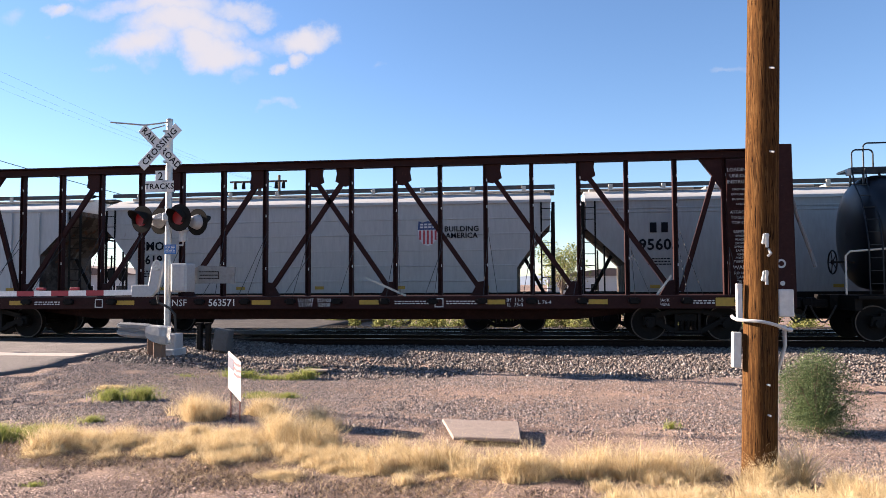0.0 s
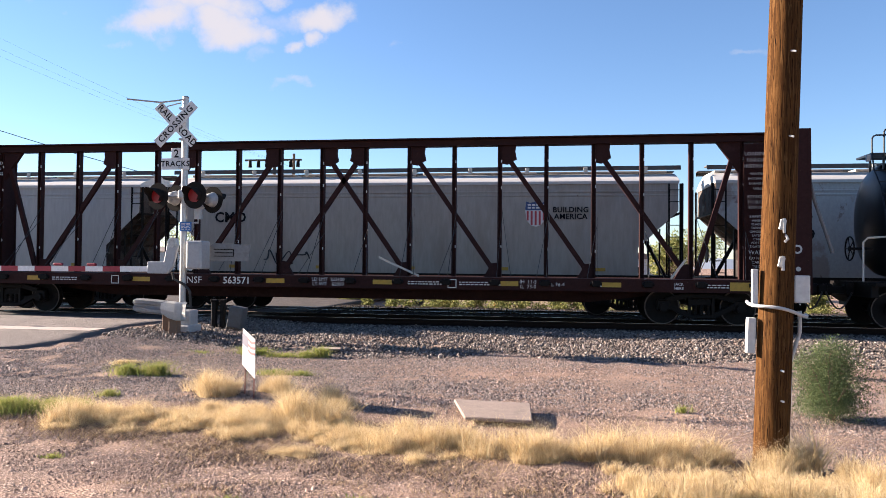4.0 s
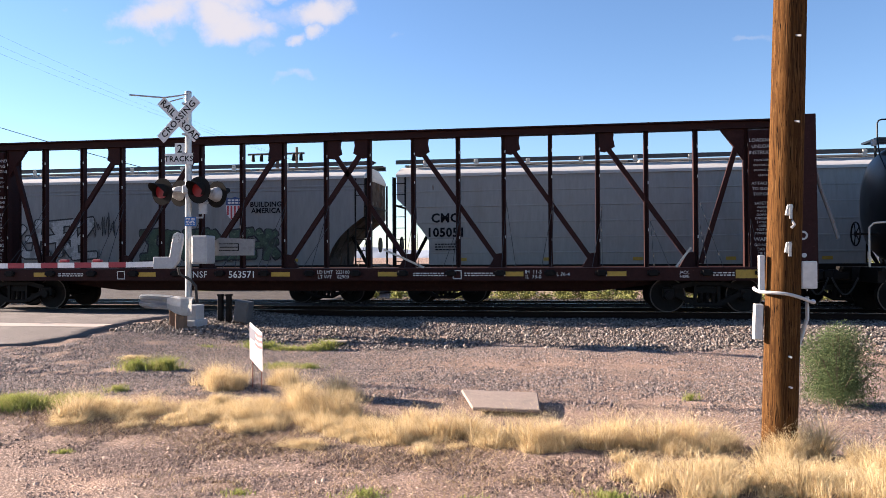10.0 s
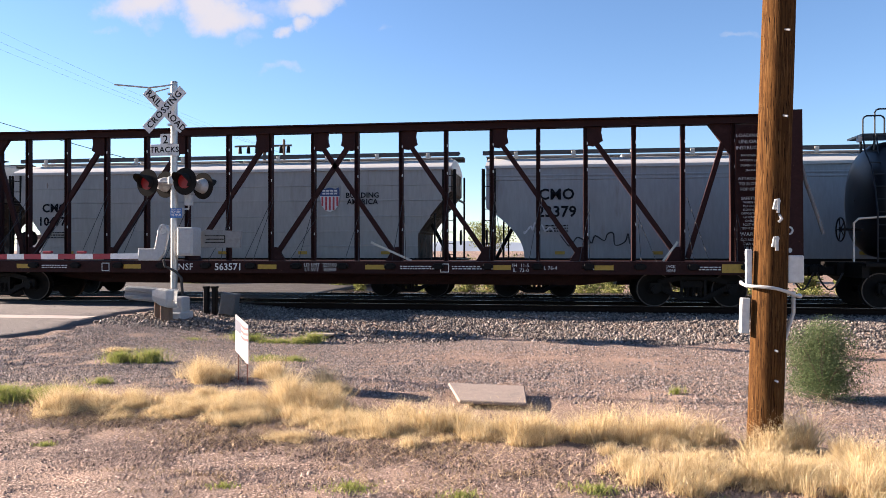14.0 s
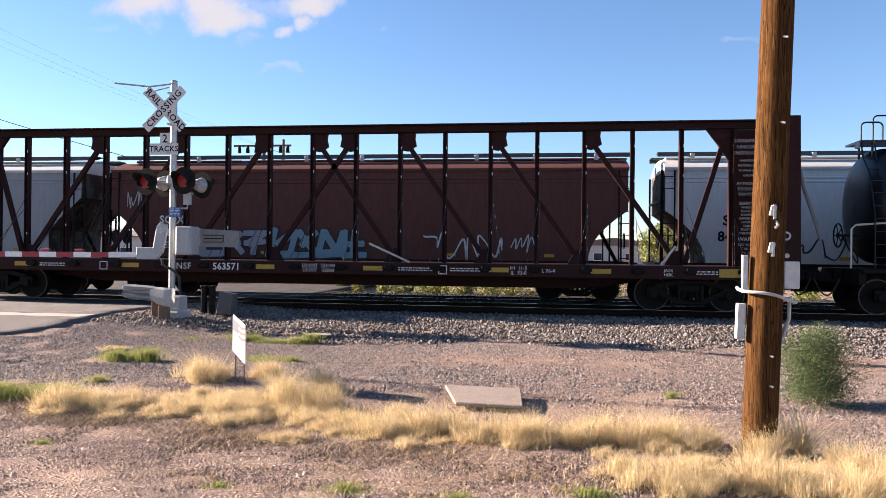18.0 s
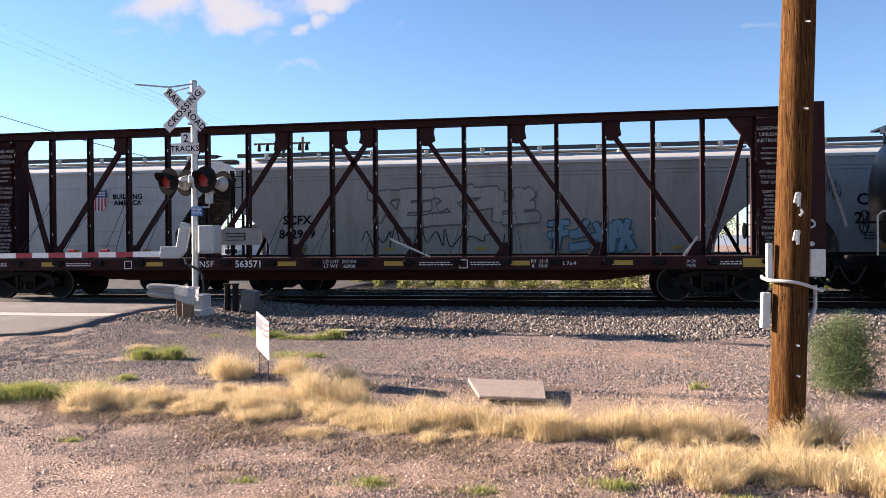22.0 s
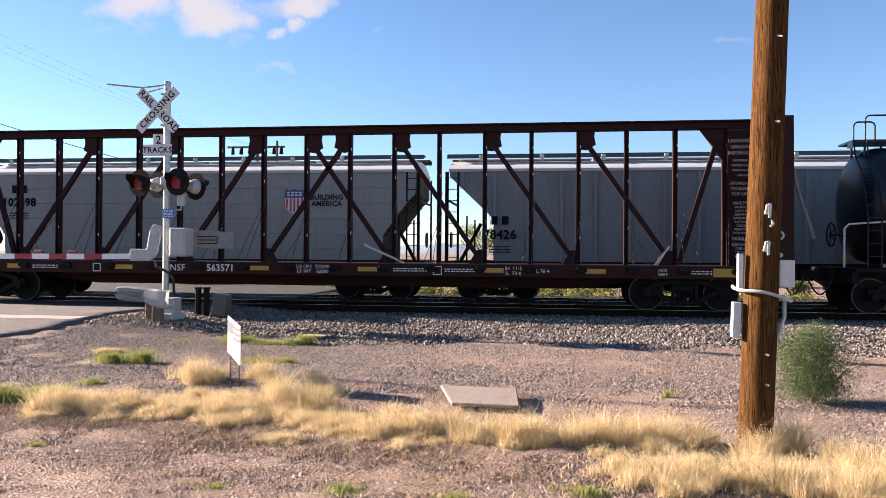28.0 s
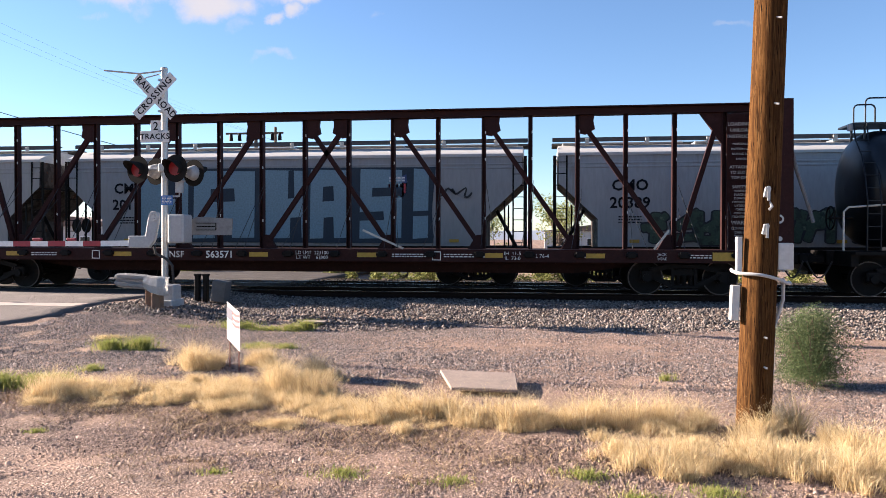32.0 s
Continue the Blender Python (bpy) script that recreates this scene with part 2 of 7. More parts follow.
RUST, DIRT, SOOT = (0.11, 0.045, 0.022), (0.16, 0.12, 0.085), (0.03, 0.028, 0.026)
M = {
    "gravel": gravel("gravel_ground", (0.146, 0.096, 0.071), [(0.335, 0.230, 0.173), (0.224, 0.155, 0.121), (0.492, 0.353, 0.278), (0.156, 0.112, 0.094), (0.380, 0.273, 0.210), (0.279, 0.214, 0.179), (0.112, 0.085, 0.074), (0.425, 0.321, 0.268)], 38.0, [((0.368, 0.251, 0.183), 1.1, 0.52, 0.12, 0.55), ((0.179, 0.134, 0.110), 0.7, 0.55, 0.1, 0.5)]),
    "asphalt": material("worn_asphalt", (0.117, 0.098, 0.090), 0.9, spots=[((0.156, 0.133, 0.121), 0.8, 0.5, 0.15, 0.7), ((0.039, 0.037, 0.035), 60.0, 0.58, 0.08, 0.6)], bump=0.6, bump_scale=120.0, grain=0.2, grain_scale=60.0, spec=0.3),
    "shadeasphalt": material("shade_dark_crossing_asphalt", (0.045, 0.038, 0.035), 0.9, spots=[((0.075, 0.065, 0.06), 1.5, 0.5, 0.15, 0.7)], bump=0.4, bump_scale=120.0, grain=0.2, spec=0.15),
    "roadpaint": material("worn_road_paint", (0.319, 0.258, 0.228), 0.8, spots=[((0.152, 0.137, 0.122), 9.0, 0.55, 0.1, 0.7)]),
    "stone": by_island("ballast_stone", [(0.039, 0.033, 0.030), (0.148, 0.121, 0.105), (0.078, 0.069, 0.062), (0.312, 0.265, 0.234), (0.094, 0.074, 0.062), (0.226, 0.199, 0.179), (0.031, 0.028, 0.027)], 0.9),
    "darkpebble": by_island("dark_grey_pebble", [(0.113, 0.088, 0.079), (0.261, 0.214, 0.194), (0.053, 0.044, 0.040), (0.367, 0.302, 0.272), (0.140, 0.118, 0.107), (0.079, 0.065, 0.059)], 0.9),
    # shade under the trains is put into these two dark colours
    "shadestone": by_island("shade_dark_ballast_stone", [(0.022, 0.019, 0.017), (0.045, 0.037, 0.032), (0.014, 0.012, 0.011), (0.07, 0.058, 0.05)], 0.9),
    "bed": material("shade_dark_track_bed", (0.022, 0.019, 0.017), 0.95, spots=[((0.07, 0.06, 0.05), 12.0, 0.52, 0.1, 0.7)], bump=0.8, bump_scale=30.0, grain=0.3, spec=0.12),
    "pebble": by_island("pebble", [(0.209, 0.142, 0.111), (0.355, 0.246, 0.188), (0.136, 0.098, 0.082), (0.479, 0.355, 0.280), (0.282, 0.202, 0.165), (0.105, 0.083, 0.073), (0.312, 0.236, 0.199)], 0.9),
    "clod": by_island("dirt_clod", [(0.064, 0.044, 0.034), (0.136, 0.092, 0.068), (0.200, 0.136, 0.100), (0.040, 0.029, 0.024), (0.272, 0.192, 0.144)], 0.95),
    "straw": by_island("dry_straw", [(0.577, 0.428, 0.214), (0.709, 0.576, 0.343), (0.240, 0.148, 0.060), (0.742, 0.642, 0.430), (0.511, 0.378, 0.189), (0.692, 0.560, 0.343)], 0.8, through_light=0.35),
    "thatch": by_island("matted_straw", [(0.359, 0.242, 0.133), (0.468, 0.343, 0.187), (0.101, 0.062, 0.039), (0.234, 0.156, 0.094), (0.577, 0.445, 0.257), (0.156, 0.101, 0.066)], 0.9),
    "green": by_island("green_blades", [(0.173, 0.216, 0.043), (0.259, 0.288, 0.072), (0.374, 0.338, 0.130), (0.115, 0.158, 0.032)], 0.8, through_light=0.35),
    "bush": by_island("bush_leaves", [(0.047, 0.076, 0.030), (0.085, 0.119, 0.047), (0.145, 0.178, 0.076), (0.034, 0.055, 0.021)], 0.8, through_light=0.2),
    "farleaf": by_island("far_leaves", [(0.10, 0.13, 0.04), (0.18, 0.20, 0.06), (0.28, 0.27, 0.09), (0.06, 0.085, 0.03)], 0.8, through_light=0.25),
    "bark": material("bark", (0.12, 0.085, 0.06), 0.95, bump=0.8, bump_scale=30.0),
    "polewood": material("weathered_pole_wood", (0.078, 0.037, 0.013), 0.95, spots=[((0.034, 0.016, 0.007), 5.0, 0.48, 0.06, 0.75), ((0.125, 0.068, 0.026), 8.0, 0.56, 0.06, 0.7), ((0.006, 0.004, 0.003), 11.0, 0.58, 0.03, 0.95)], bump=0.02, bump_scale=9.0, grain=0.35, grain_scale=14.0, stretch=(11.0, 11.0, 0.55), spec=0.02),
    "brown": material("oxide_brown_car_paint", (0.028, 0.0095, 0.0085), 0.62, spots=[((0.060, 0.024, 0.02), 2.2, 0.55, 0.2, 0.5), ((0.020, 0.009, 0.008), 5.0, 0.56, 0.1, 0.6), ((0.15, 0.075, 0.05), 22.0, 0.66, 0.05, 0.6)], grain=0.2, spec=0.12),
    "truck": material("greasy_black_steel", (0.007, 0.006, 0.0056), 0.6, spots=[((0.02, 0.013, 0.010), 4.0, 0.52, 0.15, 0.6)], grain=0.3, spec=0.12),
    "wheelrim": material("worn_wheel_tread", (0.07, 0.06, 0.055), 0.42, metal=0.7),
    "tankblack": material("tank_black_paint", (0.007, 0.0085, 0.012), 0.34, spots=[((0.045, 0.042, 0.045), 1.5, 0.55, 0.2, 0.4)], grain=0.2, bump=0.06, bump_scale=3.0, spec=0.3),
    "rail": material("rusty_rail_side", (0.016, 0.010, 0.008), 0.9, grain=0.25, spec=0.05),
    "railtop": material("polished_rail_head", (0.36, 0.35, 0.35), 0.24, metal=1.0),
    "tie": material("creosote_tie", (0.03, 0.023, 0.018), 0.9, bump=0.6, bump_scale=30.0, stretch=(1, 0.2, 1), vary=0.25, spec=0.12),
    "galv": material("galvanised_steel", (0.425, 0.425, 0.416), 0.42, metal=0.55, spots=[((0.306, 0.306, 0.306), 14.0, 0.5, 0.1, 0.6)], grain=0.12, grain_scale=30.0),
    "alupaint": material("aluminium_paint", (0.36, 0.36, 0.36), 0.5, metal=0.05, spots=[((0.36, 0.33, 0.30), 6.0, 0.6, 0.1, 0.5)], grain=0.1),
    "signwhite": material("sign_white", (0.594, 0.585, 0.567), 0.55, spots=[((0.450, 0.414, 0.369), 5.0, 0.6, 0.15, 0.5)]),
    "black": material("black_paint", (0.008, 0.008, 0.008), 0.6, grain=0, spec=0.2),
    "lampblack": material("matt_black_lamp_paint", (0.02, 0.019, 0.018), 0.95, grain=0.1, spec=0.02),
    # counterweight plate: grey darkened to hold the shade on its face
    "shade_plate": material("shade_dark_grey_plate", (0.20, 0.195, 0.19), 0.6, spots=[((0.14, 0.13, 0.12), 5.0, 0.5, 0.15, 0.6)]),
    "lens": material("red_lens", (0.10, 0.006, 0.006), 0.25, grain=0),
    "lit": glow("lit_red_lens", (0.40, 0.008, 0.010), 0.02),
    "gatered": material("gate_red", (0.27, 0.02, 0.032), 0.5),
    "gatewhite": material("gate_white", (0.72, 0.70, 0.68), 0.5, spots=[((0.4, 0.37, 0.34), 9.0, 0.6, 0.1, 0.5)]),
    "blue": material("blue_notice", (0.03, 0.12, 0.34), 0.5),
    "pvc": material("grey_conduit", (0.42, 0.42, 0.41), 0.5, grain=0.08),
    "box": material("grey_enclosure_paint", (0.52, 0.52, 0.50), 0.5, spots=[((0.36, 0.34, 0.31), 8.0, 0.58, 0.1, 0.5)]),
    # equipment box grey, darkened so that its shade lies in the colour
    "darkbox": material("shade_dark_grey_steel", (0.09, 0.09, 0.092), 0.6, spots=[((0.08, 0.075, 0.07), 8.0, 0.5, 0.1, 0.6)]),
    "concrete": material("pinkish_concrete", (0.231, 0.179, 0.147), 0.9, spots=[((0.161, 0.127, 0.107), 5.0, 0.52, 0.15, 0.6), ((0.289, 0.236, 0.197), 22.0, 0.6, 0.08, 0.6)], bump=0.4, bump_scale=60.0),
    "greywood": material("weathered_timber", (0.16, 0.10, 0.065), 0.9, bump=0.5, stretch=(4, 4, 0.4)),
    "grime": material("grimy_slope_sheet", (0.10, 0.085, 0.075), 0.85, spots=[((0.035, 0.028, 0.024), 1.6, 0.46, 0.12, 0.85), (RUST, 3.0, 0.56, 0.1, 0.7), ((0.24, 0.23, 0.21), 2.2, 0.60, 0.06, 0.7)], grain=0.2, spec=0.1),
    "stake": material("red_brown_steel_stake", (0.16, 0.05, 0.035), 0.6),
    "poster": material("white_corrugated_sheet", (0.33, 0.315, 0.315), 0.6, grain=0.03),
    "flagred": material("printed_red", (0.24, 0.04, 0.045), 0.6, grain=0.05),
    "flagblue": material("printed_navy", (0.045, 0.045, 0.075), 0.6, grain=0.05),
    "yellow": material("reflector_yellow", (0.385, 0.231, 0.021), 0.5, spots=[((0.154, 0.091, 0.021), 7.0, 0.55, 0.1, 0.6)]),
    "stencil": material("white_stencil", (0.62, 0.60, 0.57), 0.7, grain=0.2, grain_scale=30.0),
    "darktext": material("dark_stencil", (0.012, 0.013, 0.016), 0.9, spec=0.03),
    "cable": material("black_cable", (0.02, 0.02, 0.02), 0.6),
    "walkway": material("dark_walkway_steel", (0.06, 0.058, 0.056), 0.7, spots=[(RUST, 3.0, 0.55, 0.1, 0.5)]),
    "pvc_dark": material("worn_grey_steel", (0.13, 0.125, 0.125), 0.6, spots=[(RUST, 6.0, 0.55, 0.1, 0.6)]),
    "strap": material("pale_strap", (0.45, 0.42, 0.36), 0.7),
    "shieldred": material("shield_red", (0.42, 0.05, 0.06), 0.6),
    "shieldblue": material("shield_blue", (0.035, 0.06, 0.16), 0.6),
    "shieldwhite": material("shield_white", (0.62, 0.61, 0.6), 0.6),
    "house": material("pale_stucco", (0.496, 0.480, 0.456), 0.9),
    "roofing": material("brown_shingle", (0.17, 0.12, 0.10), 0.9),
    "glass": material("dark_glass", (0.02, 0.025, 0.03), 0.08, grain=0),
    "vanwhite": material("white_car_paint", (0.75, 0.76, 0.77), 0.3, grain=0.02),
    "orange": material("orange_plastic", (0.75, 0.16, 0.03), 0.5),
    "graffiti_white": material("sprayed_white", (0.55, 0.55, 0.56), 0.7, grain=0.25),
    "graffiti_blue": material("sprayed_pale_blue", (0.17, 0.265, 0.315), 0.7, grain=0.2),
    "graffiti_lilac": material("sprayed_grey_lilac", (0.27, 0.265, 0.31), 0.7, grain=0.2, spots=[((0.21, 0.21, 0.24), 2.0, 0.50, 0.1, 0.6)]),
    "graffiti_silver": material("sprayed_silver", (0.30, 0.30, 0.30), 0.55, grain=0.25, spots=[((0.12, 0.12, 0.12), 1.6, 0.50, 0.1, 0.8), ((0.42, 0.42, 0.42), 4.0, 0.58, 0.08, 0.6)]),
    "graffiti_moss": material("sprayed_moss_green", (0.045, 0.075, 0.045), 0.7, grain=0.25, spots=[((0.02, 0.03, 0.02), 3.0, 0.50, 0.08, 0.85), ((0.16, 0.20, 0.12), 4.5, 0.58, 0.05, 0.6)]),
    "graffiti_mint": material("sprayed_pale_green", (0.23, 0.29, 0.20), 0.7, grain=0.25, spots=[((0.07, 0.16, 0.09), 1.8, 0.50, 0.1, 0.7), ((0.30, 0.29, 0.26), 3.0, 0.52, 0.1, 0.7)]),
    "graffiti_smoke": material("sprayed_smoke_grey", (0.10, 0.098, 0.095), 0.7, grain=0.25),
    "graffiti_navy": material("rolled_navy", (0.018, 0.032, 0.048), 0.75, grain=0.2),
    "graffiti_green": material("sprayed_green", (0.15, 0.25, 0.11), 0.7, grain=0.2),
    "graffiti_red": material("sprayed_red", (0.15, 0.035, 0.06), 0.7, grain=0.2, spots=[((0.05, 0.015, 0.02), 2.5, 0.5, 0.1, 0.8), ((0.27, 0.22, 0.21), 3.0, 0.56, 0.1, 0.6)]),
    "graffiti_black": material("sprayed_black", (0.02, 0.02, 0.022), 0.7, grain=0.2),
    "graffiti_teal": material("sprayed_teal", (0.045, 0.12, 0.15), 0.7, grain=0.25, spots=[((0.018, 0.035, 0.03), 2.6, 0.50, 0.08, 0.85), ((0.12, 0.19, 0.22), 4.0, 0.56, 0.06, 0.7), ((0.10, 0.02, 0.03), 1.8, 0.62, 0.05, 0.8)]),
    "farhill": material("haze_tinted_hill", (0.20, 0.24, 0.30), 1.0, grain=0.05),
}
STREAK = (0.6, 1, 0.12)
PAINT = {
    "grey": material("grey_hopper_paint", (0.315, 0.305, 0.285), 0.6, spots=[((0.23, 0.215, 0.195), 1.4, 0.50, 0.2, 0.6), (DIRT, 3.0, 0.60, 0.15, 0.5), (RUST, 9.0, 0.70, 0.05, 0.6)], stretch=STREAK, grain=0.08, spec=0.12, vary=0.10),
    "light": material("pale_grey_hopper_paint", (0.43, 0.415, 0.39), 0.6, spots=[((0.33, 0.32, 0.30), 1.4, 0.54, 0.2, 0.5), (RUST, 8.0, 0.68, 0.06, 0.6)], stretch=STREAK, grain=0.08, spec=0.12, vary=0.08),
    "bluegrey": material("blue_grey_hopper_paint", (0.30, 0.305, 0.305), 0.6, spots=[((0.22, 0.215, 0.21), 1.4, 0.50, 0.2, 0.6), (DIRT, 3.5, 0.60, 0.15, 0.5)], stretch=STREAK, grain=0.08, spec=0.12, vary=0.08),
    "beige": material("tan_grey_hopper_paint", (0.33, 0.30, 0.262), 0.6, spots=[((0.24, 0.20, 0.165), 1.6, 0.50, 0.2, 0.6), (RUST, 6.0, 0.66, 0.08, 0.7)], stretch=STREAK, grain=0.1, spec=0.12, vary=0.08),
    "rusty": material("rust_blotched_grey_paint", (0.30, 0.27, 0.25), 0.75, spots=[((0.12, 0.082, 0.064), 0.9, 0.42, 0.10, 0.85), ((0.07, 0.036, 0.026), 1.5, 0.49, 0.07, 0.9), ((0.34, 0.29, 0.26), 3.0, 0.62, 0.05, 0.6)], stretch=(0.9, 1, 0.4), grain=0.15, spec=0.2),
    "patchy": material("rust_patched_grey_paint", (0.38, 0.36, 0.33), 0.65, spots=[((0.24, 0.17, 0.13), 0.9, 0.53, 0.06, 0.65), (RUST, 5.0, 0.62, 0.08, 0.6)], stretch=(0.8, 1, 0.6), grain=0.1),
    "green": material("blackish_green_hopper_paint", (0.020, 0.024, 0.025), 0.5, spots=[((0.045, 0.046, 0.044), 1.5, 0.56, 0.2, 0.5)], stretch=STREAK, grain=0.12, spec=0.12),
    "slate": material("slate_grey_hopper_paint", (0.225, 0.225, 0.222), 0.6, spots=[((0.165, 0.16, 0.155), 1.4, 0.50, 0.2, 0.6), (DIRT, 3.5, 0.60, 0.15, 0.5)], stretch=STREAK, grain=0.08, spec=0.12, vary=0.06),
    "oxide": material("red_oxide_hopper_paint", (0.105, 0.045, 0.036), 0.6, spots=[((0.08, 0.035, 0.028), 1.5, 0.5, 0.2, 0.6)], stretch=STREAK, grain=0.12, spec=0.12),
    "dark": material("sooty_brown_hopper_paint", (0.060, 0.043, 0.037), 0.7, spots=[((0.05, 0.038, 0.033), 1.5, 0.5, 0.2, 0.7), ((0.10, 0.078, 0.066), 4.0, 0.62, 0.1, 0.4)], stretch=STREAK, grain=0.15, spec=0.12),
    # roofs paler than the bodies: the sunlit eave strip is painted into the colour
    "roof": material("sunlit_roof_paint", (0.448, 0.440, 0.424), 0.55, spots=[((0.304, 0.288, 0.264), 2.0, 0.55, 0.15, 0.5), (RUST, 5.0, 0.68, 0.06, 0.5)], stretch=(0.4, 1, 1), grain=0.08),
    "white": material("chalky_white_hopper_paint", (0.53, 0.52, 0.50), 0.6, spots=[((0.42, 0.41, 0.39), 1.4, 0.54, 0.2, 0.5), (RUST, 7.0, 0.68, 0.06, 0.6)], stretch=STREAK, grain=0.07, spec=0.12),
}

# ---- mesh helpers ----
def box(bm, c, s, turn=None, bevel=0.0):
    """A box of size s about c; turn: Euler degrees."""
    m = Matrix.Translation(c) @ (pose(0, 0, 0, *turn) if turn else Matrix())
    made = bmesh.ops.create_cube(bm, size=1.0, matrix=m @ Matrix.Diagonal((*s, 1)))
    if bevel:
        edges = list({e for v in made["verts"] for e in v.link_edges})
        bmesh.ops.bevel(bm, geom=edges, offset=bevel, segments=1, affect="EDGES")
    return bm


def rod(bm, a, b, r, r2=None, seg=10):
    """A round bar from a to b."""
    a, b = Vector(a), Vector(b)
    d = b - a
    m = Matrix.Translation((a + b) / 2) @ d.to_track_quat("Z", "Y").to_matrix().to_4x4()
    bmesh.ops.create_cone(bm, cap_ends=True, segments=seg, radius1=r, radius2=r if r2 is None else r2, depth=d.length, matrix=m)
    return bm


def beam(bm, a, b, w, h):
    """A rectangular bar from a to b, w across (near y) and h deep."""
    a, b = Vector(a), Vector(b)
    d = (b - a).normalized()
    side = Vector((0, 1, 0)) if abs(d.y) < 0.9 else Vector((1, 0, 0))
    up = d.cross(side).normalized()
    side = up.cross(d).normalized()
    m = Matrix((d, side, up)).transposed().to_4x4()
    bmesh.ops.create_cube(bm, size=1.0, matrix=Matrix.Translation((a + b) / 2) @ m @ Matrix.Diagonal(((b - a).length, w, h, 1)))
    return bm


def pipe(bm, pts, r, seg=8):
    """A bent round tube through the points, in one piece."""
    pts = [Vector(p) for p in pts]
    rings, ref = [], None
    for k, p in enumerate(pts):
        d = (pts[min(k + 1, len(pts) - 1)] - pts[max(k - 1, 0)]).normalized()
        if ref is None:
            ref = d.orthogonal().normalized()
        ref = (ref - d * ref.dot(d)).normalized()
        other = d.cross(ref)
        rings.append([bm.verts.new(p + r * (ref * math.cos(a * math.tau / seg) + other * math.sin(a * math.tau / seg))) for a in range(seg)])
    for a, b in zip(rings, rings[1:]):
        for k in range(seg):
            bm.faces.new((a[k], a[(k + 1) % seg], b[(k + 1) % seg], b[k]))
    bm.faces.new(rings[0][::-1])
    bm.faces.new(rings[-1])
    return bm


def profile_x(bm, outline, x0, x1, y=0.0):
    """A rolled section: its outline in (y, z), run from x0 to x1."""
    a, b = ([bm.verts.new((x, y + p, z)) for p, z in outline] for x in (x0, x1))
    n = len(outline)
    for k in range(n):
        bm.faces.new((a[k], a[(k + 1) % n], b[(k + 1) % n], b[k]))
    bm.faces.new(a[::-1])
    bm.faces.new(b)
    bmesh.ops.recalc_face_normals(bm, faces=bm.faces)
    return bm


def profile_z(bm, outline, z0, z1):
    """A rolled section standing up: its outline in (x, y)."""
    a, b = ([bm.verts.new((x, y, z)) for x, y in outline] for z in (z0, z1))
    n = len(outline)
    for k in range(n):
        bm.faces.new((a[k], a[(k + 1) % n], b[(k + 1) % n], b[k]))
    bm.faces.new(a[::-1])
    bm.faces.new(b)
    bmesh.ops.recalc_face_normals(bm, faces=bm.faces)
    return bm


def plate(bm, outline, thick, place=None):
    """A plate with that outline in its own x-z plane, facing -y, thick metres deep behind it."""
    m = place or Matrix()
    front = [bm.verts.new(m @ Vector((x, 0, z))) for x, z in outline]
    back = [bm.verts.new(m @ Vector((x, thick, z))) for x, z in outline]
    bm.faces.new(front)
    bm.faces.new(back[::-1])
    n = len(outline)
    for k in range(n):
        bm.faces.new((front[k], back[k], back[(k + 1) % n], front[(k + 1) % n]))
    bmesh.ops.recalc_face_normals(bm, faces=bm.faces)
    return bm


def mesh_of(bm, name, mat, smooth=False):
    me = bpy.data.meshes.new(name)
    bm.to_mesh(me)
    bm.free()
    me.materials.append(mat)
    if smooth:
        for p in me.polygons:
            p.use_smooth = True
        me.set_sharp_from_angle(angle=radians(40))
    return me


def part(name, bm, mat, parent, label="", smooth=False, at=None):
    """Links a bmesh (or a ready mesh) as one mesh object under a thing or a part."""
    me = bm if isinstance(bm, bpy.types.Mesh) else mesh_of(bm, name, mat, smooth)
    ob = new(name, me)
    ob.parent = parent
    if at is not None:
        ob.matrix_basis = at
    return tagged(ob, label)


def thing(name, m, label, category, group=""):
    ob = new(name)
    ob.matrix_basis = m
    ob.empty_display_size = 0.2
    return tagged(ob, label, category, group)


def solo(name, bm, mat, label, category, group="", kind="", smooth=False, m=None):
    """A thing or a piece of the setting that is one mesh."""
    ob = new(name, mesh_of(bm, name, mat, smooth))
    if m is not None:
        ob.matrix_basis = m
    return tagged(ob, label, category, group, kind)


def new_bm():
    return bmesh.new()


def letters(string, size, mat, spacing=1.0, extrude=0.0, offset=0.0):
    """Lettering as a mesh, centred, reading along +x, upright along +z, facing -y."""
    cu = bpy.data.curves.new("lettering", "FONT")
    cu.body, cu.size, cu.align_x, cu.align_y = string, size, "CENTER", "CENTER"
    cu.space_character, cu.extrude, cu.resolution_u, cu.offset = spacing, extrude, 2, offset
    tmp = bpy.data.objects.new("lettering", cu)
    me = bpy.data.meshes.new_from_object(tmp)
    me.transform(pose(0, 0, 0, 90))
    bpy.data.objects.remove(tmp)
    me.materials.clear()
    me.materials.append(mat)
    return me


def bars(bm, x, z, w, h, rows, rng):
    """Unreadable lines of print: short bars in rows."""
    step = h / rows
    for k in range(rows):
        a = x
        while a < x + w - 0.01:
            n = min(rng.uniform(0.035, 0.11), x + w - a)
            box(bm, (a + n / 2, 0, z - step * (k + 0.5)), (n * 0.9, 0.004, step * 0.46))
            a += n + 0.02
    return bm


